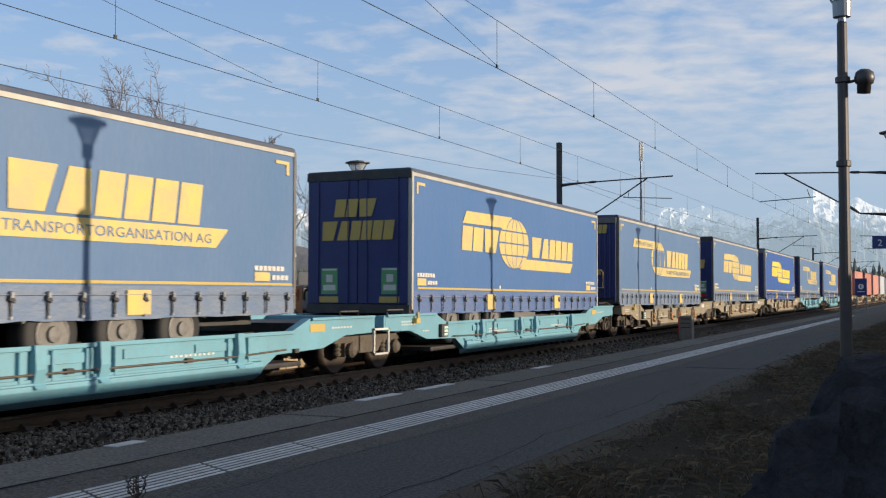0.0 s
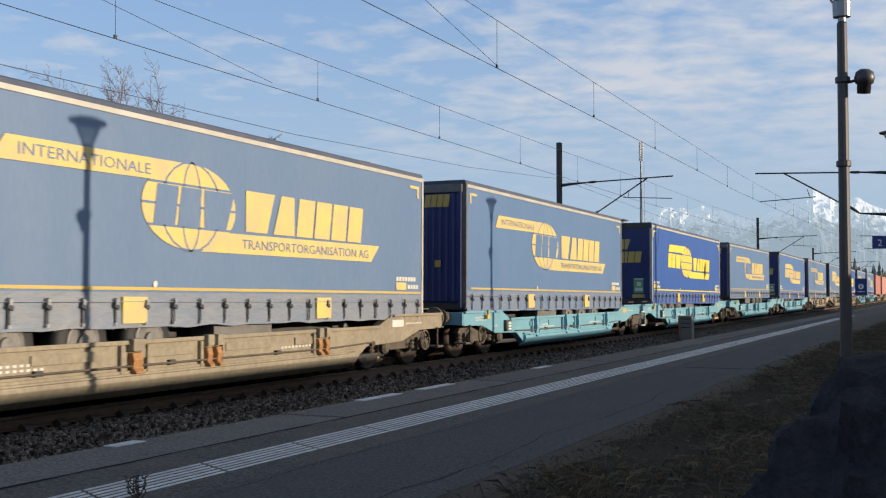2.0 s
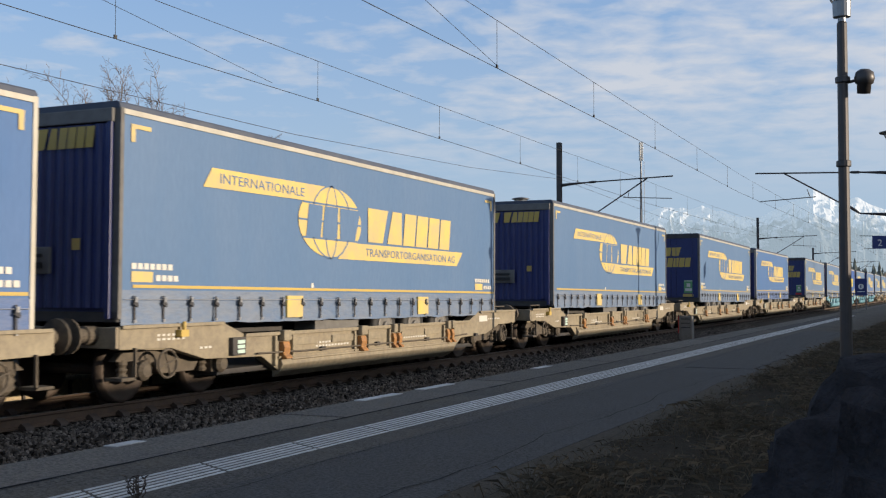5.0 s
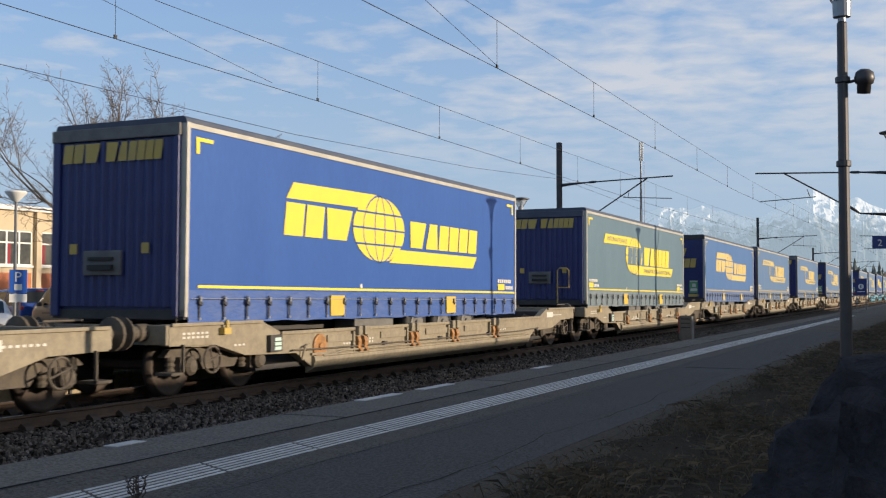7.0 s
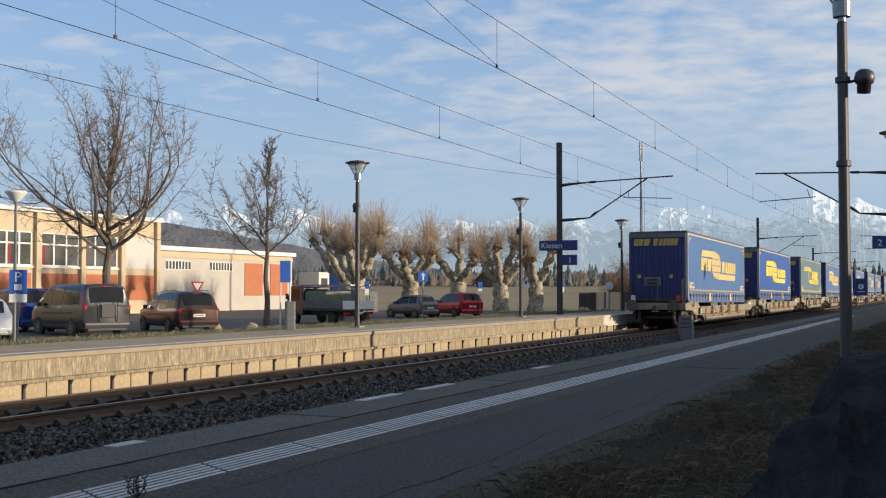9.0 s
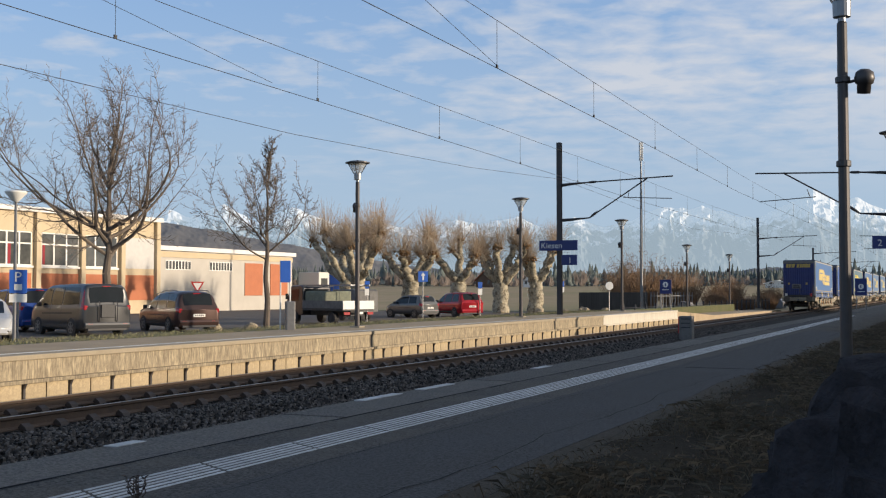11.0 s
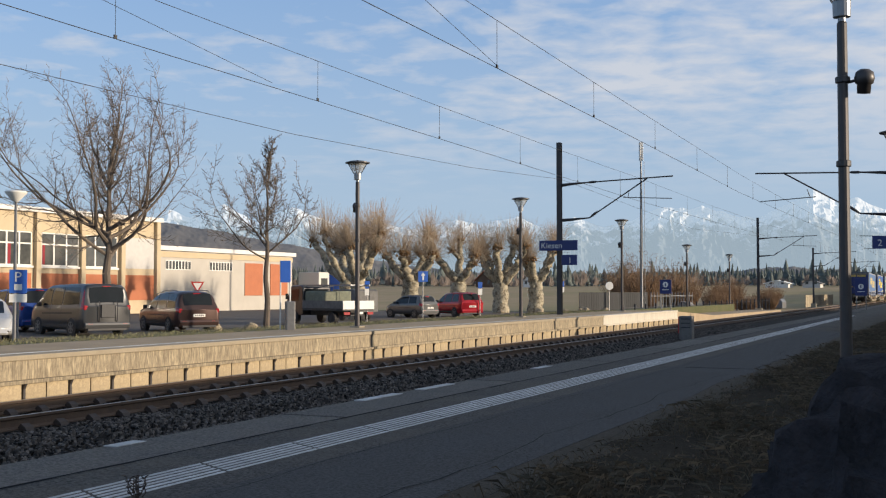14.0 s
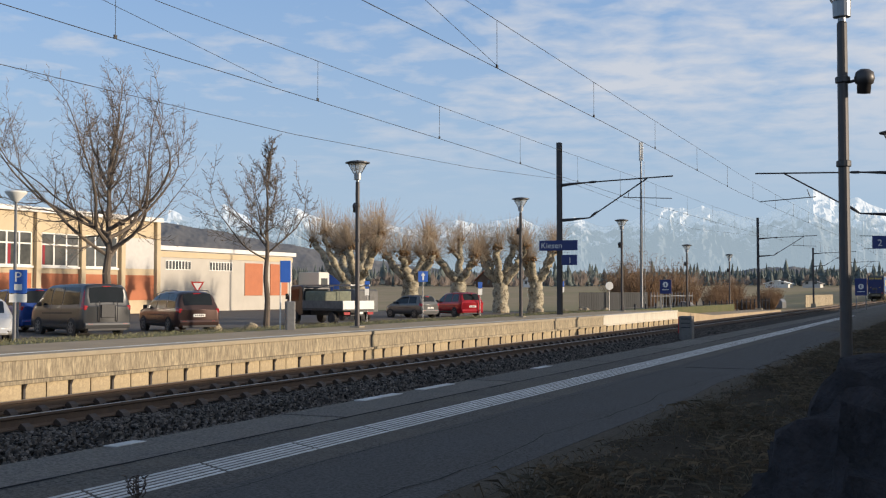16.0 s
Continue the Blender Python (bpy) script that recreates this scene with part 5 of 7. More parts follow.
# car park lamp
t = thing("car_park_lamp", "slim grey car park lamp with a white bowl head", "lamp post", pose(-27.7, 26.9, -0.12))
b = B()
tube(b, [(0, 0, -0.1), (0, 0, 4.7)], [0.06, 0.045], 10)
part("post", b, M_GALV, t)
b = B()
lathe(b, [(0.06, 4.6), (0.12, 4.66), (0.34, 4.9), (0.36, 4.94), (0.30, 4.97), (0.1, 4.99)], 20)
part("head", b, M_WHITE, t, "white bowl lamp head", smooth=True)

# antenna mast
t = thing("antenna_mast", "tall slender radio mast with panel antennas at the top", "antenna", pose(-24.0, 92.5, -0.3))
b = B()
tube(b, [(0, 0, -0.2), (0, 0, 8), (0, 0, 13.6)], [0.14, 0.11, 0.06], 10)
part("pole", b, M_GALV, t)
for a in (0, 2.1, 4.2):
    b = B()
    box(b, 0.12 * math.cos(a) - 0.07, 0.12 * math.cos(a) + 0.07, 0.12 * math.sin(a) - 0.04, 0.12 * math.sin(a) + 0.04, 13.0, 14.6)
    part("panel_antenna", b, M_WHITE, t)
b = B()
tube(b, [(0.3, 0, 0), (0.28, 0, 13)], 0.02, 5)
part("climbing_rail", b, M_GALV, t)

t = thing("round_sign", "small round white sign on a thin post by the platform", "sign", pose(-15.9, 54.8, 0.56, 0, 0, 35))
b = B()
tube(b, [(0, 0.03, 0), (0, 0.03, 1.5)], 0.025, 8)
part("post", b, M_GALV, t)
b = B()
lathe(b, [(0.20, 0.0), (0.21, 0.015), (0.20, 0.03)], 24, Matrix.Translation((0, 0.0, 1.3)) @ pose(0, 0, 0, 90, 0, 0))
part("disc", b, M_WHITE, t, "white disc")

# ---- fences ----
t = thing("slat_fence", "pale vertical slat fence beside the dark board fence", "fence", pose(-26.4, 105.2, -0.5))
sb = B()
box(sb, -0.03, 0.03, -0.06, 0.06, 0, 2.0)
slat = finish(sb, "slat", M_GALV)
for k in range(15):
    piece("slat", slat, t, (0.15 * k, 0.62 * k, 0))
b = B()
prism(b, [(0, 0), (0, 0.05), (2.15, 8.75), (2.15, 8.7)], 1.6, 1.68, "z")
part("rail", b, M_GALV, t)
M_FENCE_DARK = material("dark_boards", (0.022, 0.024, 0.026), 0.8, second=(0.035, 0.035, 0.035), scale=2, amount=0.5, per_object=0.2)
t = thing("board_fence", "dark grey vertical board fence beyond the car park", "fence", pose(-29.7, 93.0, -0.5))
bd = B()
box(bd, -0.02, 0.02, 0.0, 0.38, 0.0, 2.0)
me = finish(bd, "board", M_FENCE_DARK)
for k in range(30):
    piece("board", me, t, (0.26 * 0.4 * k, 0.965 * 0.4 * k, 0), math.atan2(-0.26, 0.965))
t = thing("rail_fence", "low fence of grey posts beside the platform ramp", "fence", pose(-16.6, 60.0, -0.15))
pb = B()
box(pb, -0.05, 0.05, -0.05, 0.05, -0.4, 1.0)
me = finish(pb, "fence_post", M_STEEL_DARK)
for k in range(24):
    piece("fence_post", me, t, (-0.04 * k, 2.6 * k, 0))
b = B()
tube(b, [(0, 0, 0.80), (-0.92, 59.8, 0.80)], 0.012, 5)
part("fence_wire", b, M_STEEL_DARK, t)
t = thing("pale_fence", "pale concrete panel fence along the far line", "fence", pose(-17.4, 150, -0.5))
pb = B()
box(pb, -0.06, 0.06, 0.0, 1.9, 0.0, 1.6)
me = finish(pb, "fence_panel", M_WALL_OLD)
for k in range(18):
    piece("fence_panel", me, t, (0.0, 2.0 * k, 0))
for k, (x, y, w, d, h) in enumerate(((-21, 128, 3.0, 0.9, 0.75), (-23, 118, 2.2, 0.8, 0.6), (-20.5, 146, 3.6, 0.8, 0.7), (-24, 109, 1.4, 0.7, 0.6))):
    b = B()
    prism(b, [(x - d, -0.6), (x - d, h - 0.5), (x - d * 0.6, h), (x + d * 0.7, h - 0.1), (x + d, h - 0.5), (x + d, -0.6)], y, y + w)
    single("tarpaulin_heap", b, (M_FENCE_DARK, M_MUDGUARD, M_GALV, M_MUDGUARD)[k], "tarpaulin-covered stack of material on a storage yard", "stack", group="stacks on the yard", bevel=0.08)

# ---- buildings ----
M_CREAM = material("cream_plaster", (0.55, 0.445, 0.295), 0.85, second=(0.47, 0.375, 0.245), scale=0.8, amount=0.6, fine=(0.5, 0.4, 0.27), fine_scale=20, bump=0.1)
M_PALE = material("pale_plaster", (0.46, 0.43, 0.38), 0.85, second=(0.39, 0.36, 0.32), scale=0.7, amount=0.6, fine=(0.55, 0.5, 0.42), fine_scale=18, bump=0.1)
M_BRICK_RED = material("orange_brick", (0.44, 0.15, 0.07), 0.85, second=(0.36, 0.12, 0.06), scale=1.5, amount=0.6, fine=(0.5, 0.2, 0.11), fine_scale=12, bump=0.2)
M_WIN_GLASS = material("window_glass", (0.05, 0.055, 0.055), 0.08, second=(0.16, 0.155, 0.14), scale=0.7, amount=0.6, spec=0.5)
M_CURTAIN_RED = material("red_curtain", (0.28, 0.03, 0.04), 0.9, second=(0.2, 0.02, 0.03), scale=4)
M_BLIND = material("window_blind", (0.55, 0.53, 0.5), 0.8, second=(0.45, 0.44, 0.42), scale=3)
M_ROOF_EDGE = material("roof_edge", (0.72, 0.70, 0.66), 0.6, second=(0.6, 0.58, 0.54), scale=1)


def school():
    t = thing("school_building", "low cream building with orange brick bands and white window strips", "building")
    X = -58.0
    b = B()
    box(b, X - 14, X, 20, 71.2, -0.3, 7.1)
    part("wall", b, M_CREAM, t)
    b = B()
    box(b, X - 14.3, X + 0.35, 19.8, 71.5, 7.1, 7.45)
    part("roof", b, M_ROOF_EDGE, t, bevel=0.03)
    bays = [(38.0, 45.2), (46.2, 53.4), (54.4, 57.75), (58.65, 62.3), (62.85, 66.4)]
    for i, (y0, y1) in enumerate(bays):
        n = max(2, round((y1 - y0) / 1.3))
        b = B()
        box(b, X, X + 0.04, y0, y1, 3.35, 5.72)
        win = part("window", b, M_WHITE, t, "white framed window strip")
        w = (y1 - y0) / n
        for k in range(n):
            for z0, z1 in ((3.45, 4.85), (4.95, 5.64)):
                b = B()
                box(b, X + 0.03, X + 0.05, y0 + w * k + 0.08, y0 + w * (k + 1) - 0.08, z0, z1)
                part("pane", b, M_WIN_GLASS, win)
            if (i + k) % 3 == 0:
                b = B()
                box(b, X + 0.045, X + 0.056, y0 + w * k + 0.10, y0 + w * k + 0.34, 3.47, 4.84)
                part("curtain", b, M_CURTAIN_RED if (i * 3 + k) % 2 else M_BLIND, win)
        b = B()
        box(b, X, X + 0.18, y0 - 0.1, y1 + 0.1, 3.22, 3.36)
        part("window_sill", b, M_ROOF_EDGE, t)
        b = B()
        box(b, X, X + 0.06, y0, y1, 0.9, 2.85)
        part("brick_band", b, M_BRICK_RED, t, "orange brick band under the window")
    b = B()
    box(b, X, X + 0.05, 67.3, 70.7, 3.35, 5.75)
    part("blind_panel", b, M_BLIND, t, "closed white window blind")
    b = B()
    box(b, X, X + 0.06, 67.3, 70.7, 0.9, 2.85)
    part("brick_band", b, M_BRICK_RED, t, "orange brick band under the window")
    for y in (37.3, 45.7, 53.9, 58.2, 62.57, 66.85, 71.0):
        b = B()
        box(b, X, X + 0.3, y - 0.22, y + 0.22, -0.3, 7.1)
        part("pilaster", b, M_CREAM, t)


def annex():
    t = thing("gym_hall", "flat-roofed pale hall with orange brick panels beside the school", "building")
    X = -59.5
    b = B()
    box(b, X - 18, X, 71.6, 93.5, -0.3, 5.0)
    part("wall", b, M_PALE, t)
    b = B()
    box(b, X - 18.2, X + 0.3, 71.6, 93.8, 5.0, 5.38)
    part("roof", b, M_ROOF_EDGE, t, bevel=0.03)
    b = B()
    box(b, X, X + 0.08, 71.6, 93.5, 4.45, 4.9)
    part("fascia", b, M_CREAM, t)
    for y0, y1 in ((74.0, 77.4), (80.0, 83.4)):
        b = B()
        box(b, X, X + 0.05, y0, y1, 3.4, 4.2)
        win = part("window", b, M_WHITE, t, "high window strip with small panes")
        for k in range(8):
            b = B()
            w = (y1 - y0) / 8
            box(b, X + 0.04, X + 0.06, y0 + w * k + 0.06, y0 + w * (k + 1) - 0.06, 3.46, 4.14)
            part("pane", b, M_WIN_GLASS, win)
    for y0, y1 in ((85.4, 88.3), (89.6, 92.6)):
        b = B()
        box(b, X, X + 0.06, y0, y1, 1.2, 4.2)
        part("brick_panel", b, M_BRICK_RED, t, "orange brick wall panel")


school()
annex()


def house(x, y, w, d, h, rh, wall, roof, name="farmhouse", label="far house with a red tiled gable roof"):
    t = thing(name, label, "house", pose(x, y, land(x, y)))
    b = B()
    prism(b, [(-w / 2, -1), (-w / 2, h), (0, h + rh), (w / 2, h), (w / 2, -1)], -d / 2, d / 2)
    part("wall", b, wall, t)
    b = B()
    for s in (-1, 1):
        prism(b, [(0, h + rh + 0.05), (s * (w / 2 + 0.6), h - 0.35), (s * (w / 2 + 0.6), h - 0.1), (0, h + rh + 0.35)], -d / 2 - 0.6, d / 2 + 0.6)
    part("roof", b, roof, t)
    for k in (-1, 1):
        b = B()
        box(b, k * w * 0.25 - 0.5, k * w * 0.25 + 0.5, -d / 2 - 0.05, -d / 2, 1.2, 2.6)
        part("window", b, M_WIN_GLASS, t)


M_BARK_WALL = material("brown_timber", (0.12, 0.075, 0.05), 0.9, second=(0.08, 0.05, 0.035), scale=0.8)
M_TILE_RED = material("red_roof_tiles", (0.33, 0.11, 0.06), 0.85, second=(0.25, 0.08, 0.05), scale=0.6, amount=0.6)
house(-160, 389, 7, 8, 2.6, 3.4, M_BARK_WALL, M_TILE_RED)
house(-147, 402, 5, 8, 2.5, 2.5, M_WHITE, M_MUDGUARD, "barn", "small pale barn at the edge of the field")
house(-57, 414, 8, 12, 1.6, 0.8, M_WHITE, M_WHITE, "barn", "long white-roofed farm shed before the woods")
house(-46, 420, 6, 10, 1.6, 0.8, M_BLIND, M_MUDGUARD, "barn", "low grey farm shed before the woods")

# white and blue vehicles and containers stacked behind the hall
for k, (dx, w, h, mat) in enumerate(((0, 2.0, 1.6, M_PLATE), (2.8, 2.8, 1.2, M_ROAD_BLUE))):
    t = thing("site_container", "white and blue site container at the edge of the yard", "container", pose(-58.5 + dx * 0.3, 95 + dx, -0.5), group="site containers")
    b = B()
    box(b, -1.2, 1.2, 0, w, 0, 3.2 + h * 0.5)
    part("body", b, mat, t, bevel=0.06)
    b = B()
    box(b, 1.2, 1.24, 0.4, w - 0.4, 2.2, 3.4)
    part("window", b, M_WIN_GLASS if k != 1 else M_WHITE, t)

# ---- vehicles ----


def paint(name, c, c2=None):
    return material(name, c, 0.22, 0.35, second=c2 or tuple(0.85 * k for k in c), scale=1.2, amount=0.5, spec=0.5)


M_TINT = material("tinted_glass", (0.010, 0.013, 0.014), 0.05, second=(0.018, 0.02, 0.022), scale=2, spec=0.3)
M_TAIL = material("tail_light", (0.35, 0.015, 0.02), 0.15, second=(0.28, 0.01, 0.015), scale=10, spec=0.8)
M_HEAD = material("head_light", (0.6, 0.62, 0.64), 0.1, second=(0.5, 0.5, 0.52), scale=10, spec=0.8)
M_TRIM = material("plastic_trim", (0.03, 0.03, 0.032), 0.6, second=(0.045, 0.045, 0.045), scale=10)


def curve(keys, y):
    """A smooth value along the length from (place, value) pairs."""
    if y <= keys[0][0]:
        return keys[0][1]
    for (y0, v0), (y1, v1) in zip(keys, keys[1:]):
        if y <= y1:
            f = (y - y0) / (y1 - y0)
            return v0 + (v1 - v0) * (f * 0.5 + (f * f * (3 - 2 * f)) * 0.5)
    return keys[-1][1]


def car(name, label, m, W, top, belt, mat, panes, wheels, lean=0.26, wheel_r=0.33, rear=(0.03, 0.3), front=(1.0, 1.7), rails=False, rim_label="alloy rim", lights=(0.0, 0.3), floor=0.24):
    """A car along its own y, tail first: top and belt are (place, height) pairs from bumper to bumper."""
    t = thing(name, label, "car" if "van" not in name else "van", m)
    y0, y1 = top[0][0], top[-1][0]

    def section(y):
        zt, zb = curve(top, y), curve(belt, y)
        zb = min(zb, zt)
        h = zt - zb
        k = min(1.0, h / 0.4)
        nose, tail = max(0.0, (y - (y1 - 0.7)) / 0.7), max(0.0, ((y0 + 0.35) - y) / 0.35)
        w = W / 2 - 0.16 * nose ** 2 - 0.05 * tail ** 2
        fl = floor + 0.05 * nose + 0.06 * tail
        wr = w - 0.04 - lean * h
        return [(w - 0.08, fl), (w - 0.01, fl + 0.09), (w, fl + 0.45 * (zb - fl)), (w - 0.004, zb - 0.16), (w - 0.02, zb - 0.05), (w - 0.04 - 0.03 * (1 - k), zb),
                (w - 0.04 - lean * h * 0.5, zb + h * 0.52), (wr - 0.01 * k, zb + h * 0.86), (wr - 0.10 - 0.12 * (1 - k), zb + h * 0.97 + 0.012 * (1 - k)), (w * 0.42, zt + 0.02), (0.0, zt + 0.028)]

    def on(y, j):
        pts = section(y)
        i = min(int(j), len(pts) - 2)
        f = j - i
        return Vector((pts[i][0] + (pts[i + 1][0] - pts[i][0]) * f, y, pts[i][1] + (pts[i + 1][1] - pts[i][1]) * f))
    ys = sorted({y0 + (y1 - y0) * k / 40 for k in range(41)} | {y0 + 0.04 * k for k in range(10)})
    b = B()
    rings = []
    for y in ys:
        half = section(y)
        rings.append([b.verts.new((x, y, z)) for x, z in half] + [b.verts.new((-x, y, z)) for x, z in half[-2::-1]])
    for r0, r1 in zip(rings, rings[1:]):
        for k in range(len(r0)):
            b.faces.new((r0[k], r0[(k + 1) % len(r0)], r1[(k + 1) % len(r0)], r1[k]))
    for ring, s in ((rings[0], -1), (rings[-1], 1)):
        mid = [b.verts.new(v.co) for v in ring]
        inner = [b.verts.new((v.co.x * 0.9, v.co.y + s * 0.05, v.co.z + (0.03 if v.co.z < 0.5 else -0.03))) for v in ring]
        for k in range(len(ring)):
            b.faces.new((mid[k], mid[(k + 1) % len(ring)], inner[(k + 1) % len(ring)], inner[k]))
        b.faces.new(inner)
    part("body", b, mat, t, smooth=True)

    def patch(name_, ya, yb, ja, jb, sides, mat_, label_="", off=0.007, slant=0.0):
        """A panel that follows the body, set a little proud of it."""
        b = B()
        n, q = 8, 5
        grid = []
        for i in range(n + 1):
            line = []
            for k in range(q + 1):
                j = ja + (jb - ja) * k / q
                y = ya + (yb - ya) * i / n + slant * k / q * (1 - i / n if slant > 0 else i / n)
                p, e = on(y, j), 0.02
                nrm = (on(y, min(j + e, 10)) - on(y, j - e)).cross(on(y + e, j) - on(y - e, j))
                nrm = nrm.normalized() if nrm.length > 1e-9 else Vector((1, 0, 0))
                if nrm.x < -0.01 or (abs(nrm.x) <= 0.01 and nrm.z < 0):
                    nrm = -nrm
                line.append(p + nrm * off)
            grid.append(line)
        for s in sides:
            vs = [[b.verts.new((s * p.x, p.y, p.z)) for p in line] for line in grid]
            for g0, g1 in zip(vs, vs[1:]):
                for k in range(q):
                    b.faces.new((g0[k], g0[k + 1], g1[k + 1], g1[k]))
        return part(name_, b, mat_, t, label_, smooth=True)
    for i, (ya, yb) in enumerate(panes):
        for s in (-1, 1):
            patch("side_window", ya, yb, 5.12, 7.0, (s,), M_TINT, slant=-0.28 if i == len(panes) - 1 else (0.12 if i == 0 else 0.0))
    patch("rear_window", y0 + rear[0], y0 + rear[1], 8.15, 10, (-1, 1), M_TINT, off=0.01)
    patch("windscreen", front[0], front[1], 8.1, 10, (-1, 1), M_TINT, off=0.008)
    for s in (-1, 1):
        patch("sill_trim", y0 + 0.5, y1 - 0.5, 0.6, 1.4, (s,), M_TRIM)
        patch("door_strip", y0 + 0.9, y1 - 1.4, 2.6, 2.75, (s,), M_TRIM)
        for yy in [p[0] - 0.03 for p in panes[1:]]:
            patch("door_gap", yy, yy + 0.014, 1.5, 5.0, (s,), M_BLACK, off=0.003)
    for y in wheels:
        for s in (-1, 1):
            at = Matrix.Translation((s * (W / 2 - 0.10), y, wheel_r)) @ pose(0, 0, 0, 0, 90 * s, 0)
            b = B()
            lathe(b, [(wheel_r * 1.16, -0.05), (wheel_r * 1.16, 0.098), (wheel_r * 1.13, 0.106), (wheel_r * 0.9, 0.106)], 26, at @ Matrix.Translation((-0.03, 0, 0)))
            part("wheel_arch", b, M_BLACK, t)
            b = B()
            lathe(b, [(wheel_r * 0.62, -0.10), (wheel_r * 0.96, -0.10), (wheel_r, -0.06), (wheel_r, 0.07), (wheel_r * 0.95, 0.112), (wheel_r * 0.66, 0.114)], 24, at)
            w = part("tyre", b, M_BLACK, t)
            b = B()
            lathe(b, [(wheel_r * 0.68, 0.10), (wheel_r * 0.67, 0.122), (wheel_r * 0.60, 0.118), (wheel_r * 0.57, 0.108)], 24, at)
            for k in range(6):
                box(b, 0.03, wheel_r * 0.6, -0.028, 0.028, 0.104, 0.122, at @ Matrix.Rotation(k * math.pi / 3, 4, "Z"))
            lathe(b, [(wheel_r * 0.17, 0.10), (wheel_r * 0.16, 0.126), (0.01, 0.128)], 10, at)
            part("rim", b, M_RIM, w, rim_label)
    zb = curve(belt, y0)
    for s in (-1, 1):
        patch("tail_light", y0 + 0.0, y0 + 0.20, 3.2, 5.0 + lights[1], (s,), M_TAIL, "red tail light", off=0.012)
        b = B()
        box(b, s * (W / 2 - 0.21), s * (W / 2 - 0.055), y0 - 0.045, y0 + 0.04, zb - 0.17 - lights[0], zb + 0.01)
        part("tail_lens", b, M_TAIL, t, "red tail light", bevel=0.03)
        b = B()
        box(b, s * (W / 2 - 0.40) - 0.17, s * (W / 2 - 0.40) + 0.17, y1 - 0.06, y1 + 0.052, curve(top, y1) - 0.22, curve(top, y1) - 0.05)
        part("head_light", b, M_HEAD, t, bevel=0.03)
        b = B()
        ym = panes[-1][1] - 0.15
        box(b, s * (W / 2 + 0.08) - 0.10, s * (W / 2 + 0.08) + 0.08, ym - 0.05, ym + 0.07, curve(belt, ym) + 0.0, curve(belt, ym) + 0.17)
        part("wing_mirror", b, M_TRIM, t, bevel=0.04)
        b = B()
        box(b, s * (W / 2 - 0.3) - 0.1, s * (W / 2 - 0.3) + 0.1, y0 - 0.075, y0 - 0.05, floor + 0.20, floor + 0.25)
        part("reflector", b, M_RED, t)
    b = B()
    prism(b, [(y0 + 0.1, floor + 0.02), (y0 - 0.06, floor + 0.06), (y0 - 0.085, floor + 0.2), (y0 - 0.06, floor + 0.30), (y0 + 0.1, floor + 0.31)], -W / 2 + 0.09, W / 2 - 0.09, "x")
    part("rear_bumper", b, mat, t, bevel=0.03)
    b = B()
    box(b, -W / 2 + 0.2, W / 2 - 0.2, y0 - 0.07, y0 + 0.05, floor - 0.02, floor + 0.07)
    part("bumper_skirt", b, M_TRIM, t, bevel=0.02)
    b = B()
    box(b, -0.26, 0.26, y0 - 0.07, y0 - 0.045, zb - 0.34, zb - 0.22)
    pl = part("number_plate", b, M_WHITE, t, "white number plate with dark bars")
    b = B()
    for k in range(5):
        box(b, -0.2 + 0.085 * k, -0.15 + 0.085 * k, y0 - 0.074, y0 - 0.07, zb - 0.31, zb - 0.25)
    tagged(part("plate_bars", b, M_BLACK, pl), kind="stuff")
    b = B()
    zr = curve(top, y0 + rear[1] + 0.05)
    box(b, -0.16, 0.16, y0 + rear[1] - 0.05, y0 + rear[1], zr - 0.02, zr + 0.015)
    part("brake_light", b, M_TAIL, t)
    if rails:
        for s in (-1, 1):
            b = B()
            pts = [(-1.85, -0.01), (-1.7, 0.05), (-0.6, 0.06), (0.5, 0.05), (0.65, -0.01)]
            tube(b, [(s * (W / 2 - 0.27), y, curve(top, y) + dz) for y, dz in pts], 0.018, 6)
            part("roof_rail", b, M_GALV, t)
    return t


P_GREY = material("grey_metallic", (0.085, 0.086, 0.088), 0.3, 0.55, second=(0.075, 0.076, 0.078), scale=1.2, spec=0.5)
P_BROWN = material("brown_metallic", (0.085, 0.052, 0.045), 0.28, 0.6, second=(0.075, 0.045, 0.04), scale=1.2, spec=0.5)
P_RED = paint("red_paint", (0.40, 0.02, 0.03))
P_SILVER = paint("dark_silver", (0.16, 0.16, 0.155))
P_BLUE = paint("blue_paint", (0.02, 0.06, 0.25))
P_WHITE = paint("white_car_paint", (0.6, 0.6, 0.58))
G = -0.142


def hatch(L, belt, roof, hood):
    """Top and belt lines of a hatchback or people carrier of a given length."""
    h = L / 2
    top = [(-h, belt - 0.02), (-h + 0.04, belt + 0.1), (-h + 0.30, roof - 0.10), (-h + 0.55, roof - 0.02), (-h + 0.36 * L, roof), (-h + 0.56 * L, roof - 0.06), (-h + 0.80 * L, hood + 0.03), (h - 0.35, hood - 0.10), (h - 0.08, hood - 0.26), (h, hood - 0.38)]
    low = [(-h, belt), (-h + 0.5 * L, belt - 0.03), (-h + 0.78 * L, hood), (h - 0.35, hood - 0.12), (h, hood - 0.4)]
    return top, low


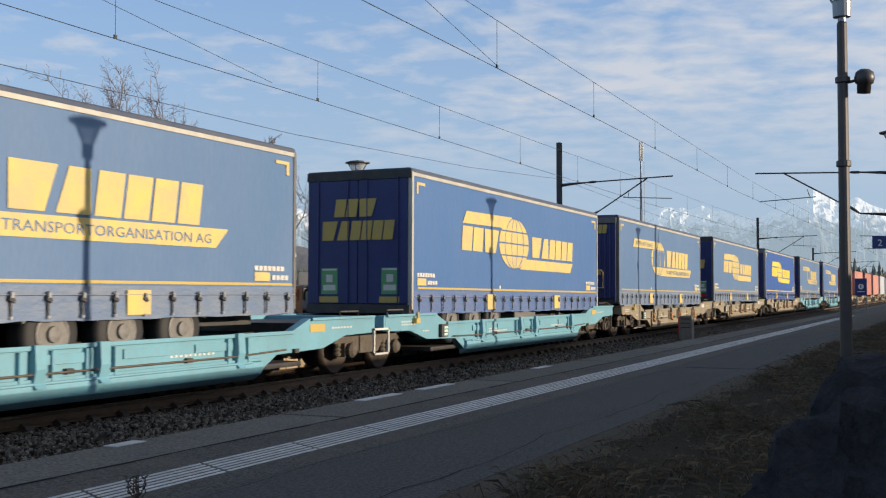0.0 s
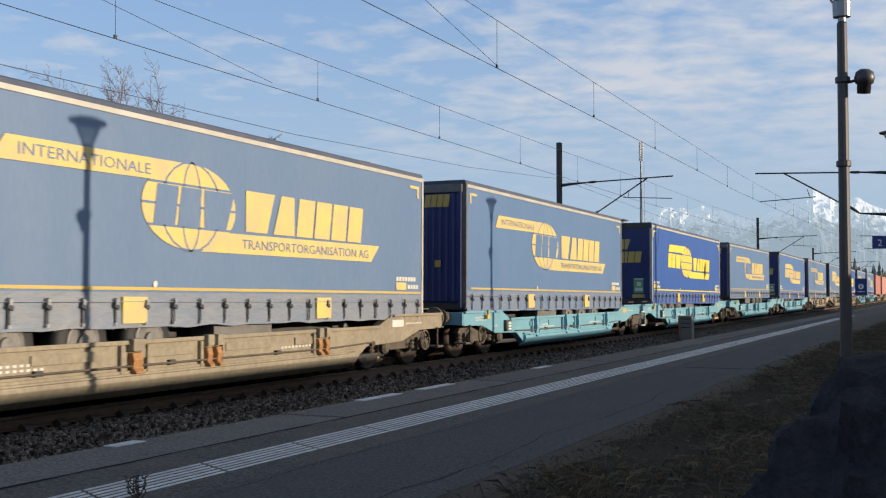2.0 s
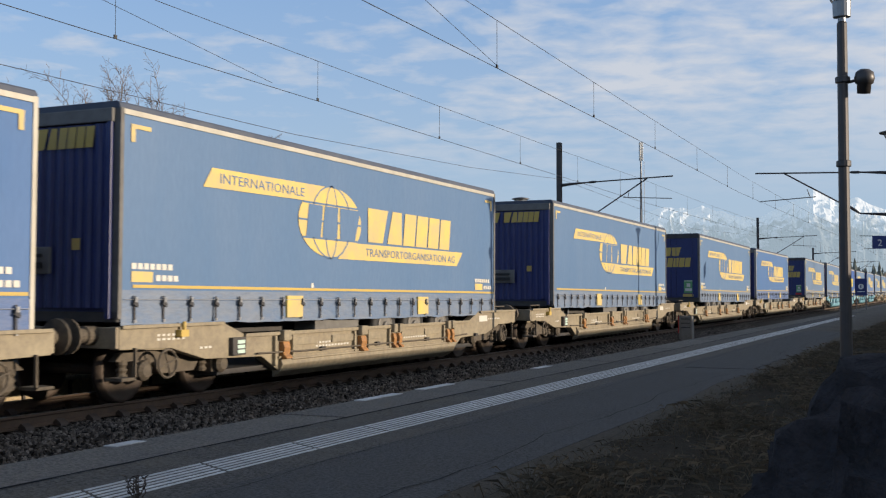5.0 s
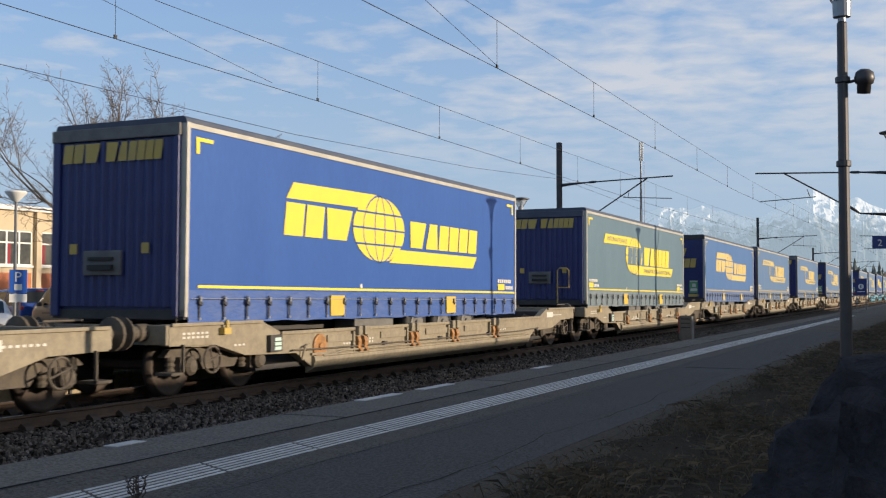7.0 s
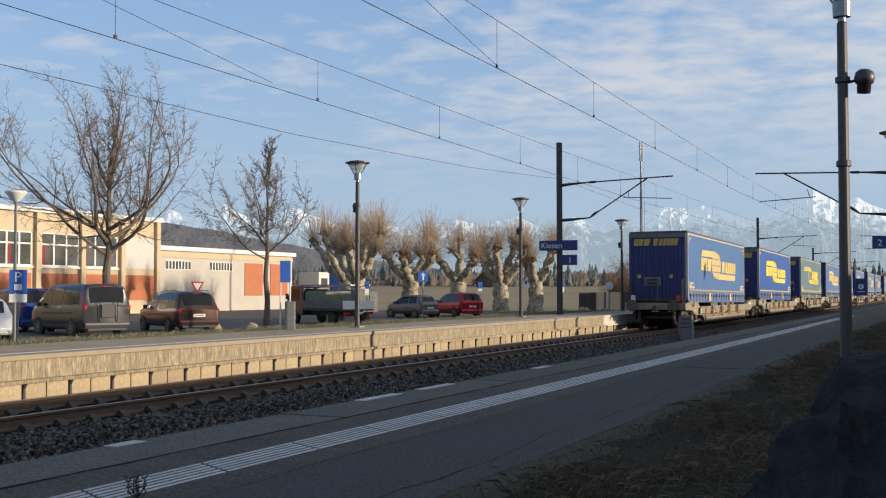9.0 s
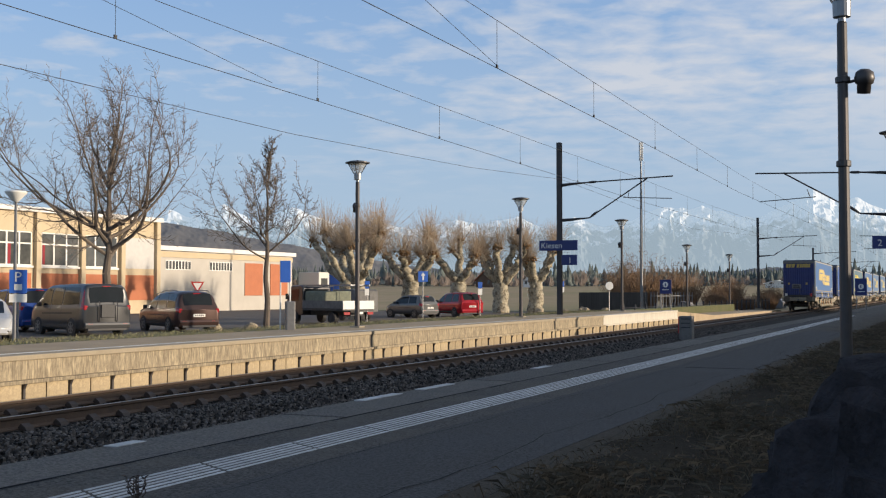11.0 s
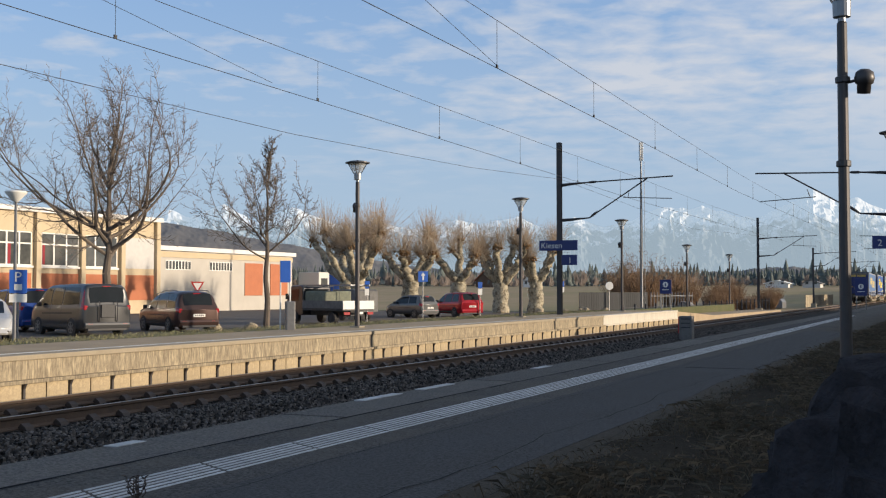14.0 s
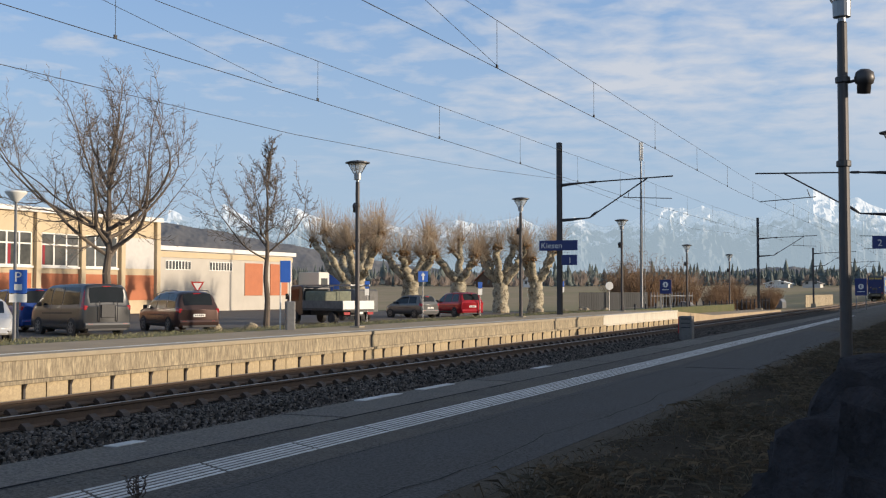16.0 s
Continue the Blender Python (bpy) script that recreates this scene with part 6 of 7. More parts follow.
van = car("parked_van", "dark grey metallic passenger van parked at an angle", pose(-31.8, 34.2, G, 0, 0, 68), 2.02,
          [(-2.5, 1.16), (-2.46, 1.3), (-2.36, 1.9), (-2.2, 1.98), (-0.8, 2.0), (0.75, 1.97), (1.0, 1.9), (1.75, 1.22), (2.2, 1.06), (2.42, 0.86), (2.5, 0.72)],
          [(-2.5, 1.18), (0.0, 1.14), (1.4, 1.12), (1.75, 1.12), (2.2, 1.0), (2.5, 0.7)], P_GREY, [(-2.12, -0.72), (-0.64, 0.3), (0.38, 1.3)], (-1.55, 1.45), lean=0.17, wheel_r=0.34, rear=(0.03, 0.13), front=(1.06, 1.72), lights=(0.0, 1.9))
b = B()
box(b, -0.28, 0.28, -2.60, -2.53, 0.72, 1.22)
part("carrier_plate", b, M_TRIM, van, "black carrier plate on the rear door", bevel=0.02)
b = B()
for x in (-0.36, 0.36):
    tube(b, [(x, -2.55, 0.56), (x, -2.62, 0.62), (x, -2.62, 1.28), (x, -2.54, 1.34)], 0.018, 6)
part("carrier_frame", b, M_STEEL_DARK, van, "dark tubular carrier frame")
top, low = hatch(4.85, 1.0, 1.72, 0.98)
car("parked_minivan", "dark brown people carrier parked on the car park", pose(-30.7, 39.0, G, 0, 0, 60), 1.9, top, low, P_BROWN, [(-2.0, -1.1), (-1.02, 0.0), (0.08, 1.15)], (-1.42, 1.48), lean=0.28, rear=(0.06, 0.3), front=(0.42, 1.38), rails=True)
top, low = hatch(3.6, 0.92, 1.47, 0.9)
car("parked_hatchback", "small dark silver hatchback parked near the old trees", pose(-32.6, 65.8, G, 0, 0, 69), 1.65, top, low, P_SILVER, [(-1.35, -0.6), (-0.53, 0.75)], (-1.2, 1.15), lean=0.28, wheel_r=0.29, rear=(0.06, 0.3), front=(0.3, 1.0))
top, low = hatch(4.3, 1.0, 1.65, 0.96)
car("parked_car", "bright red compact people carrier parked near the old trees", pose(-30.9, 69.3, G, 0, 0, 54), 1.8, top, low, P_RED, [(-1.75, -0.9), (-0.82, 0.1), (0.18, 1.05)], (-1.3, 1.3), lean=0.26, rear=(0.06, 0.3), front=(0.38, 1.22))
car("parked_van", "small blue panel van parked beside other vehicles", pose(-37.0, 36.2, G, 0, 0, 68), 1.8,
    [(-2.2, 1.1), (-2.16, 1.25), (-2.06, 1.75), (-1.9, 1.82), (-0.6, 1.84), (0.5, 1.8), (0.8, 1.72), (1.4, 1.12), (1.9, 0.96), (2.12, 0.8), (2.2, 0.66)],
    [(-2.2, 1.1), (0.0, 1.06), (1.1, 1.04), (1.4, 1.04), (1.9, 0.92), (2.2, 0.64)], P_BLUE, [(-1.7, -0.6), (-0.5, 0.95)], (-1.4, 1.3), lean=0.17, rear=(0.03, 0.13), front=(0.86, 1.36), lights=(0.0, 1.4))
top, low = hatch(4.3, 0.95, 1.47, 0.92)
car("parked_car", "pale silver car at the end of the row", pose(-30.6, 28.3, G, 0, 0, 230), 1.8, top, low, P_WHITE, [(-1.4, -0.6), (-0.5, 0.95)], (-1.3, 1.3), lean=0.28, rear=(0.06, 0.3), front=(0.38, 1.22))


def flatbed(m):
    t = thing("flatbed_truck", "small flatbed truck with a ladder rack and white tailgate", "truck", m)
    b = B()
    prism(b, [(1.0, 0.45), (1.0, 1.95), (1.25, 2.05), (2.15, 2.0), (2.55, 1.25), (2.75, 1.1), (2.75, 0.45)], -0.92, 0.92, "x")
    part("cab", b, paint("truck_dark", (0.05, 0.05, 0.055)), t, bevel=0.04)
    for sx in (-1, 1):
        b = B()
        prism(b, [(1.35, 1.2), (1.35, 1.85), (2.05, 1.82), (2.4, 1.25)], sx * 0.925 - 0.01, sx * 0.925 + 0.01, "x")
        part("side_window", b, M_TINT, t)
    b = B()
    box(b, -0.75, 0.75, 0.975, 0.995, 1.25, 1.85)
    part("rear_window", b, M_TINT, t)
    b = B()
    box(b, -1.0, 1.0, -2.75, 0.9, 0.72, 0.84)
    box(b, -0.4, 0.4, -2.6, 2.4, 0.45, 0.72)
    part("bed", b, M_CHASSIS, t)
    for sx in (-1, 1):
        b = B()
        box(b, sx * 1.0 - 0.02, sx * 1.0 + 0.02, -2.72, 0.9, 0.84, 1.24)
        part("drop_side", b, M_MUDGUARD, t, "dark grey drop side", bevel=0.006)
    b = B()
    box(b, -1.0, 1.0, -2.77, -2.73, 0.80, 1.24)
    part("tailgate", b, M_WHITE, t, "white tailgate", bevel=0.006)
    b = B()
    box(b, -0.85, 0.85, -1.0, 0.9, 0.85, 1.75)
    part("load_netting", b, material("load_net", (0.20, 0.21, 0.15), 0.9, second=(0.10, 0.12, 0.09), scale=4, amount=0.8, fine=(0.3, 0.28, 0.22), fine_scale=15), t, "load under a pale green tarpaulin", bevel=0.1)
    for y in (-2.4, 0.85):
        b = B()
        tube(b, [(-0.98, y, 0.84), (-0.98, y, 2.0), (0.98, y, 2.0), (0.98, y, 0.84)], 0.03, 6)
        part("rack_hoop", b, M_GALV, t)
    b = B()
    for x in (-0.6, 0.6):
        box(b, x - 0.03, x + 0.03, -2.9, 2.5, 2.02, 2.08)
    for k in range(12):
        box(b, -0.6, 0.6, -2.6 + 0.42 * k, -2.56 + 0.42 * k, 2.03, 2.07)
    part("ladder", b, M_GALV, t)
    for sx in (-1, 1):
        b = B()
        box(b, sx * 0.75 - 0.18, sx * 0.75 + 0.18, -2.78, -2.70, 0.52, 0.66)
        part("tail_light", b, M_TAIL, t)
        for y in (-1.7, 1.75):
            b = B()
            lathe(b, [(0.2, -0.12), (0.32, -0.12), (0.34, 0.0), (0.32, 0.12), (0.2, 0.1), (0.05, 0.12)], 18, Matrix.Translation((sx * 0.85, y, 0.34)) @ pose(0, 0, 0, 0, 90 * sx, 0))
            part("wheel", b, M_BLACK, t)
        b = B()
        box(b, sx * 1.05 - 0.06, sx * 1.05 + 0.06, 2.3, 2.38, 1.3, 1.6)
        part("wing_mirror", b, M_BLACK, t)
    b = B()
    box(b, -0.26, 0.26, -2.79, -2.775, 0.56, 0.67)
    part("number_plate", b, M_WHITE, t)


flatbed(pose(-30.4, 51.3, G, 0, 0, 66))
t = thing("utility_trailer", "grey covered utility trailer parked behind a truck", "trailer", pose(-32.5, 58.0, G, 0, 0, 62))
b = B()
prism(b, [(-1.3, 0.5), (-1.3, 1.75), (-1.1, 1.85), (1.2, 1.85), (1.4, 1.5), (1.4, 0.5)], -0.8, 0.8, "x")
part("body", b, M_MUDGUARD, t, bevel=0.04)
for sx in (-1, 1):
    b = B()
    lathe(b, [(0.05, -0.08), (0.29, -0.08), (0.31, 0), (0.29, 0.08), (0.05, 0.07)], 16, Matrix.Translation((sx * 0.88, 0, 0.31)) @ pose(0, 0, 0, 0, 90, 0))
    part("wheel", b, M_BLACK, t)
b = B()
tube(b, [(0, 1.3, 0.5), (0, 2.3, 0.45)], 0.04, 6)
tube(b, [(0, 2.2, 0.45), (0, 2.2, 0.0)], 0.03, 6)
part("drawbar", b, M_GALV, t)

# ---- trees ----
M_BARK = material("bark", (0.15, 0.12, 0.095), 0.95, second=(0.07, 0.055, 0.042), scale=5, amount=0.7, fine=(0.2, 0.16, 0.12), fine_scale=25, bump=0.6, bump_scale=30, stretch=(1, 1, 0.3))
M_TWIG = material("twigs", (0.17, 0.135, 0.11), 0.9, second=(0.10, 0.075, 0.055), scale=3, amount=0.6)
M_PLANE_BARK = material("plane_bark", (0.36, 0.31, 0.215), 0.9, second=(0.10, 0.08, 0.05), scale=3.4, amount=0.85, fine=(0.5, 0.45, 0.34), fine_scale=6, fine_amount=0.5, bump=0.6, bump_scale=12, contrast=0.06)
M_KNOT = material("knotted_bark", (0.27, 0.15, 0.06), 0.95, second=(0.13, 0.08, 0.045), scale=5, amount=0.8, bump=0.5, bump_scale=20)
M_SHOOT = material("young_shoots", (0.25, 0.185, 0.125), 0.85, second=(0.32, 0.25, 0.175), scale=2, amount=0.6)


def stick(verts, faces, p0, p1, r0, r1, n):
    """A tapered stick added to plain lists, which is quick for thousands of twigs."""
    d = (p1 - p0).normalized()
    a = d.orthogonal().normalized()
    c = d.cross(a)
    base = len(verts)
    for p, r in ((p0, r0), (p1, r1)):
        for k in range(n):
            t = 2 * math.pi * k / n
            verts.append(p + (a * math.cos(t) + c * math.sin(t)) * r)
    for k in range(n):
        faces.append((base + k, base + (k + 1) % n, base + n + (k + 1) % n, base + n + k))


def stick_mesh(name, verts, faces, mat):
    me = bpy.data.meshes.new(name)
    me.from_pydata([tuple(v) for v in verts], [], faces)
    me.materials.append(mat)
    return me


def bare_tree(x, y, z, height, fork, girth, reach, limbs, laterals, seed, label, tropism=0.2, lead=0.97):
    """A leafless tree: a leader to the top, low limbs that sweep out and turn up, laterals, and twigs."""
    r = random.Random(seed)
    t = thing("bare_tree", label, "tree", pose(x, y, z), group="leafless trees")
    tv, tf, cv, cf = [], [], [], []

    def grow(p, d, length, rad, level, pull):
        segs = (9, 6, 4, 3)[level]
        q = p
        for s in range(segs):
            wob = (0.13, 0.16, 0.20, 0.24)[level]
            d = (d + Vector((r.gauss(0, wob), r.gauss(0, wob), r.gauss(0, wob * 0.6) + pull))).normalized()
            e = q + d * length / segs
            f0, f1 = s / segs, (s + 1) / segs
            r0, r1 = rad * (1 - 0.78 * f0), rad * (1 - 0.78 * f1)
            if level < 2:
                stick(tv, tf, q, e, max(r0, 0.011), max(r1, 0.009), 6)
            else:
                stick(cv, cf, q, e, max(r0, 0.0085), max(r1, 0.006), 3)
            if level < 3 and (level > 0 or s > 0) and r.random() < (0.9, 1.0, 0.95)[level]:
                for _ in range(1 + (level > 0 and r.random() < (0, 0.55, 0.25)[level])):
                    side = d.cross(Vector((r.gauss(0, 1), r.gauss(0, 1), r.gauss(0, 1)))).normalized()
                    nd = (d * r.uniform(0.7, 1.1) + side).normalized()
                    ln = length * (0.52, 0.46, 0.44)[level] * r.uniform(0.6, 1.15) * (1.12 - 0.5 * f1)
                    grow(q + (e - q) * r.random(), nd, ln, max(r1 * 0.55, 0.009), level + 1, (0.10, 0.06, 0.03)[level])
            q = e
        if level < 2:
            grow(q, d, length * 0.45, max(rad * 0.24, 0.009), level + 1, pull * 0.5)

    # trunk and leader
    q, n = Vector((0, 0, -0.2)), 16
    top = height * lead
    for k in range(n):
        f0, f1 = k / n, (k + 1) / n
        e = Vector((0.05 * math.sin(k * 1.3 + seed) * min(1, k / 4), 0.05 * math.sin(k * 0.9), -0.2 + top * f1))
        rad = lambda f: girth * (1.22 - f * 2.2 if f < 0.1 else 1.0 * (1 - f) ** 0.85 + 0.03)
        stick(tv, tf, q, e, max(rad(f0), 0.012), max(rad(f1), 0.010), 9)
        q = e
    if lead < 0.9:
        for k in range(4):
            d = Vector((math.cos(1.6 * k + 0.4) * 0.42, math.sin(1.6 * k + 0.4) * 0.42, 1)).normalized()
            grow(q - Vector((0, 0, 0.35 * k)), d, height * (1 - lead) * 0.80, girth * 0.34, 0, 0.04)
    turn = r.uniform(0, 6.28)
    for k in range(limbs):
        a = turn + 2.4 * k
        zz = fork + (height - fork) * 0.20 * k / limbs
        d = Vector((math.cos(a), math.sin(a), 0.25 + 0.35 * r.random())).normalized()
        grow(Vector((0, 0, zz)), d, reach * r.uniform(1.2, 1.6), girth * r.uniform(0.30, 0.42), 0, tropism)
    for k in range(laterals):
        f = (k + 0.5) / laterals
        a = turn + 2.4 * k + 1.0
        zz = fork + (top - fork) * (0.14 + 0.80 * f)
        d = Vector((math.cos(a), math.sin(a), 0.55 + 0.5 * f)).normalized()
        grow(Vector((0, 0, zz)), d, reach * (0.85 - 0.62 * f) * r.uniform(0.8, 1.2), girth * (0.24 - 0.14 * f), 1 if f > 0.7 else 0, tropism * 0.6)
    trunk = new("trunk", stick_mesh("trunk", tv, tf, M_BARK))
    trunk.parent = t
    crown = new("crown", stick_mesh("crown", cv, cf, M_TWIG))
    crown.parent = t
    crown["label"] = "bare twigs"


bare_tree(-33.5, 37.8, -0.15, 11.6, 3.1, 0.25, 4.5, 9, 6, 11, "large leafless tree with a wide fine-twigged crown", 0.10, 0.62)
bare_tree(-29.0, 43.4, -0.15, 9.2, 3.2, 0.15, 2.6, 4, 9, 6, "younger leafless tree with an airy crown", 0.08, 0.88)


def pollard(x, y, z, seed, height=5.4, girth=0.55, limbs=4, lean=0.0):
    """An old pollarded plane tree: stout trunk, knotty limbs and brushes of young shoots."""
    r = random.Random(seed)
    height *= 1.13
    t = thing("pollarded_tree", "old pollarded plane tree with patchy bark and brushes of thin shoots", "tree", pose(x, y, z), group="pollarded trees")
    b = B()
    fork = height * r.uniform(0.38, 0.46)
    lumps = lambda n, r0, r1: [r0 + (r1 - r0) * k / n + r.uniform(-0.09, 0.09) * r0 for k in range(n + 1)]
    pts = [(lean * k / 10 * 0.4 + r.uniform(-0.08, 0.08), r.uniform(-0.08, 0.08), -0.2 + (fork + 0.2) * k / 10) for k in range(11)]
    rad = lumps(10, girth * 1.1, girth * 0.86)
    for _ in range(14):
        f = r.randrange(2, 10)
        a = r.uniform(0, 6.28)
        bmesh.ops.create_icosphere(b, subdivisions=2, radius=girth * r.uniform(0.16, 0.3), matrix=Matrix.Translation(Vector(pts[f]) + Vector((math.cos(a), math.sin(a), 0)) * girth * 0.75) @ Matrix.Diagonal((1, 1, r.uniform(0.8, 1.8), 1)))
    tube(b, pts, rad, 12)
    heads = []
    for k in range(limbs):
        a = 2 * math.pi * k / limbs + r.uniform(-0.4, 0.4)
        out, up = r.uniform(1.3, 2.6), height * r.uniform(0.66, 0.88) - fork
        p0 = Vector(pts[-1]) - Vector((0, 0, 0.25))
        n = 9
        q = []
        for s in range(n + 1):
            f = s / n
            q.append(p0 + Vector((math.cos(a) * out * f ** 0.75 + r.uniform(-0.13, 0.13), math.sin(a) * out * f ** 0.75 + r.uniform(-0.08, 0.08), up * f ** 1.2)))
        rr = lumps(n, girth * 0.60, girth * 0.36)
        rr[-1] *= 1.25
        tube(b, q, rr, 9)
        heads.append((q[-1], girth * 0.62))
        if r.random() < 0.65:
            m = q[5]
            e = m + Vector((r.uniform(-0.7, 0.7), r.uniform(-0.7, 0.7), r.uniform(0.3, 0.9)))
            tube(b, [m, (m + e) / 2 + Vector((0.05, 0.02, 0)), e], [girth * 0.3, girth * 0.26, girth * 0.3], 8)
            heads.append((e, girth * 0.45))
    part("trunk", b, M_PLANE_BARK, t, smooth=True)
    kb = B()
    sv, sf = [], []
    for h, size in heads:
        for _ in range(26):
            c = h + Vector((r.gauss(0, 0.55), r.gauss(0, 0.55), r.gauss(0.1, 0.3))) * size
            bmesh.ops.create_icosphere(kb, subdivisions=1, radius=size * r.uniform(0.16, 0.36), matrix=Matrix.Translation(c))
        for _ in range(150):
            a, tilt = r.uniform(0, 6.28), abs(r.gauss(0, 1.0))
            d = Vector((math.sin(tilt) * math.cos(a), math.sin(tilt) * math.sin(a), max(-0.25, math.cos(tilt)))).normalized()
            ln = r.uniform(0.6, 1.9) * (1.0 if tilt < 1.2 else 0.6) * height / 5.4
            p0 = h + d * size * 0.3 + Vector((r.gauss(0, 0.45), r.gauss(0, 0.45), 0)) * size
            mid = p0 + d * ln * 0.5
            e = mid + (d + Vector((r.uniform(-0.12, 0.12), r.uniform(-0.12, 0.12), 0.22))).normalized() * ln * 0.5
            stick(sv, sf, p0, mid, 0.010, 0.008, 3)
            stick(sv, sf, mid, e, 0.009, 0.005, 3)
    part("knot", kb, M_KNOT, t, "brown knotted pollard heads")
    sh = new("shoot_brush", stick_mesh("shoot_brush", sv, sf, M_SHOOT))
    sh.parent = t
    sh["label"] = "thin upright young shoots"


for i, (x, y, hgt, g, n, lean) in enumerate(((-33.6, 60.3, 6.0, 0.55, 4, 0.2), (-35.6, 71.5, 6.2, 0.62, 4, 0.5), (-34.6, 77.5, 6.2, 0.6, 3, 0.8), (-33.1, 83.0, 6.4, 0.65, 5, 0.0), (-31.0, 85.6, 6.2, 0.62, 4, 0.0), (-37.5, 66.0, 6.2, 0.5, 4, -0.3))):
    pollard(x, y, -0.3, 40 + i, hgt, g, n, lean)
for i, (x, y, s) in enumerate(((-29.6, 82.6, 0.45), (-28.2, 84.5, 0.4), (-32.3, 81.0, 0.4), (-28.6, 38.9, 0.42), (-28.9, 42.0, 0.38), (-26.4, 83.8, 0.6), (-25.4, 86.5, 0.5))):
    b = B()
    bmesh.ops.create_icosphere(b, subdivisions=2, radius=s)
    for v in b.verts:
        v.co *= 0.8 + 0.4 * noise.noise(v.co * 3 + Vector((i, 0, 0)))
        v.co.z *= 0.75
        v.co += Vector((x, y, -0.14 + 0.25 * s))
    single("boulder", b, M_WALL_OLD, "grey boulder marking the edge of the car park", "boulder", group="boulders by the car park")


def bush(x, y, w, h, seed, mat, label, count=420):
    r = random.Random(seed)
    vs, fs = [], []
    for _ in range(count):
        a, q = r.uniform(0, 6.28), math.sqrt(r.random())
        p = Vector((math.cos(a) * w * 0.25 * q, math.sin(a) * w * 0.25 * q, 0))
        d = Vector((math.cos(a) * q * 0.55 + r.gauss(0, 0.12), math.sin(a) * q * 0.55 + r.gauss(0, 0.12), 1)).normalized()
        ln = h * r.uniform(0.5, 1.05) * (1.1 - 0.4 * q)
        prev = p
        for s in range(3):
            e = prev + (d + Vector((r.gauss(0, 0.15), r.gauss(0, 0.15), 0))).normalized() * ln / 3
            stick(vs, fs, prev, e, 0.035 - 0.009 * s, 0.026 - 0.009 * s, 3)
            for _ in range(2 if s else 0):
                f = e + Vector((r.gauss(0, 0.5), r.gauss(0, 0.5), r.uniform(0, 0.6))) * 0.16 * h / 2
                stick(vs, fs, e, f, 0.018, 0.008, 3)
            prev = e
    t = thing("bush", label, "bush", pose(x, y, land(x, y)), group="bare bushes")
    o = new("branchwork", stick_mesh("branchwork", vs, fs, mat))
    o.parent = t


M_OSIER = material("brown_branches", (0.21, 0.125, 0.065), 0.9, second=(0.14, 0.085, 0.05), scale=1.5, amount=0.7)
for i, (x, y, w, h) in enumerate(((-30.5, 116, 5.5, 6.6), (-27.0, 120, 5, 5.6), (-33, 122, 6, 6), (-27.5, 150, 5, 4.5), (-22.0, 152, 3, 3.2), (-25, 138, 4, 3.6), (-19.5, 133, 2.5, 2.6), (-22.5, 118, 3.2, 2.4), (-20.8, 126, 3, 1.9), (-21.5, 141, 4, 2.2), (-24.5, 128, 4, 3.0))):
    bush(x, y, w, h, 60 + i, M_OSIER, "dense leafless brown bush beside the line")

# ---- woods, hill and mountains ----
# distance haze is put into the tree colours, made paler and greyer
M_CONIFER_HAZED = material("conifer", (0.095, 0.115, 0.105), 0.95, second=(0.125, 0.14, 0.125), scale=0.4, amount=0.7, island=0.3)
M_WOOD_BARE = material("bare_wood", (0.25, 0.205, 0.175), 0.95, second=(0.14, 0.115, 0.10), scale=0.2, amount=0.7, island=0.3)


def woods():
    rng = random.Random(9)
    vs, fs, bv, bf = [], [], [], []
    for _ in range(5200):
        y = rng.uniform(400, 950)
        ang = rng.uniform(-0.04, 0.86)
        x = -math.tan(ang) * y
        d = math.hypot(x, y)
        edge = 470 + 60 * math.sin(ang * 9)
        if d < edge:
            continue
        z = land(x, y)
        clump = noise.noise((x * 0.02, y * 0.02, 4.0))
        h = rng.uniform(5, 9) + 3.5 * max(0.0, clump) + (5.0 if rng.random() < 0.05 else 0.0)
        if clump + rng.uniform(-0.35, 0.35) > -0.08 and d > edge + 12:
            rad, n, tiers = min(2.6, h * rng.uniform(0.16, 0.26)), 7, 6
            for k in range(tiers):
                f = k / tiers
                base, a0 = len(vs), rng.uniform(0, 1)
                for q in range(n):
                    a = a0 + 2 * math.pi * q / n
                    rr = rad * (1 - f) ** 0.8 * rng.uniform(0.6, 1.3)
                    vs.append((x + rr * math.cos(a), y + rr * math.sin(a), z + h * (0.06 + 0.86 * f) + rng.uniform(-0.3, 0.3)))
                vs.append((x + rng.uniform(-.15, .15), y, z + h * min(1.0, 0.06 + 0.86 * f + 0.34)))
                for q in range(n):
                    fs.append((base + q, base + (q + 1) % n, base + n))
        else:
            h *= rng.uniform(0.45, 0.8)
            for _ in range(60):
                a, tilt = rng.uniform(0, 6.28), abs(rng.gauss(0, 0.45))
                sx, sz = math.cos(a) * math.sin(tilt), math.cos(tilt)
                lo, hi = rng.uniform(0.1, 0.5), rng.uniform(0.65, 1.0)
                w = rng.uniform(0.08, 0.24)
                base = len(bv)
                py = y + math.sin(a) * math.sin(tilt) * h * 0.6
                bv.extend([(x + sx * h * lo * 0.7 - w, py - w, z + sz * h * lo), (x + sx * h * hi * 0.7, py, z + sz * h * hi), (x + sx * h * lo * 0.7 + w, py + w, z + sz * h * lo)])
                bf.append((base, base + 1, base + 2))
    for name, v, f, mat, lab in (("conifer_wood", vs, fs, M_CONIFER_HAZED, "conifer wood paled with haze along the far edge of the field"), ("leafless_wood", bv, bf, M_WOOD_BARE, "brown leafless trees scattered through the wood")):
        me = bpy.data.meshes.new(name)
        me.from_pydata(v, [], f)
        me.materials.append(mat)
        tagged(new(name, me), lab, "woods", kind="stuff")


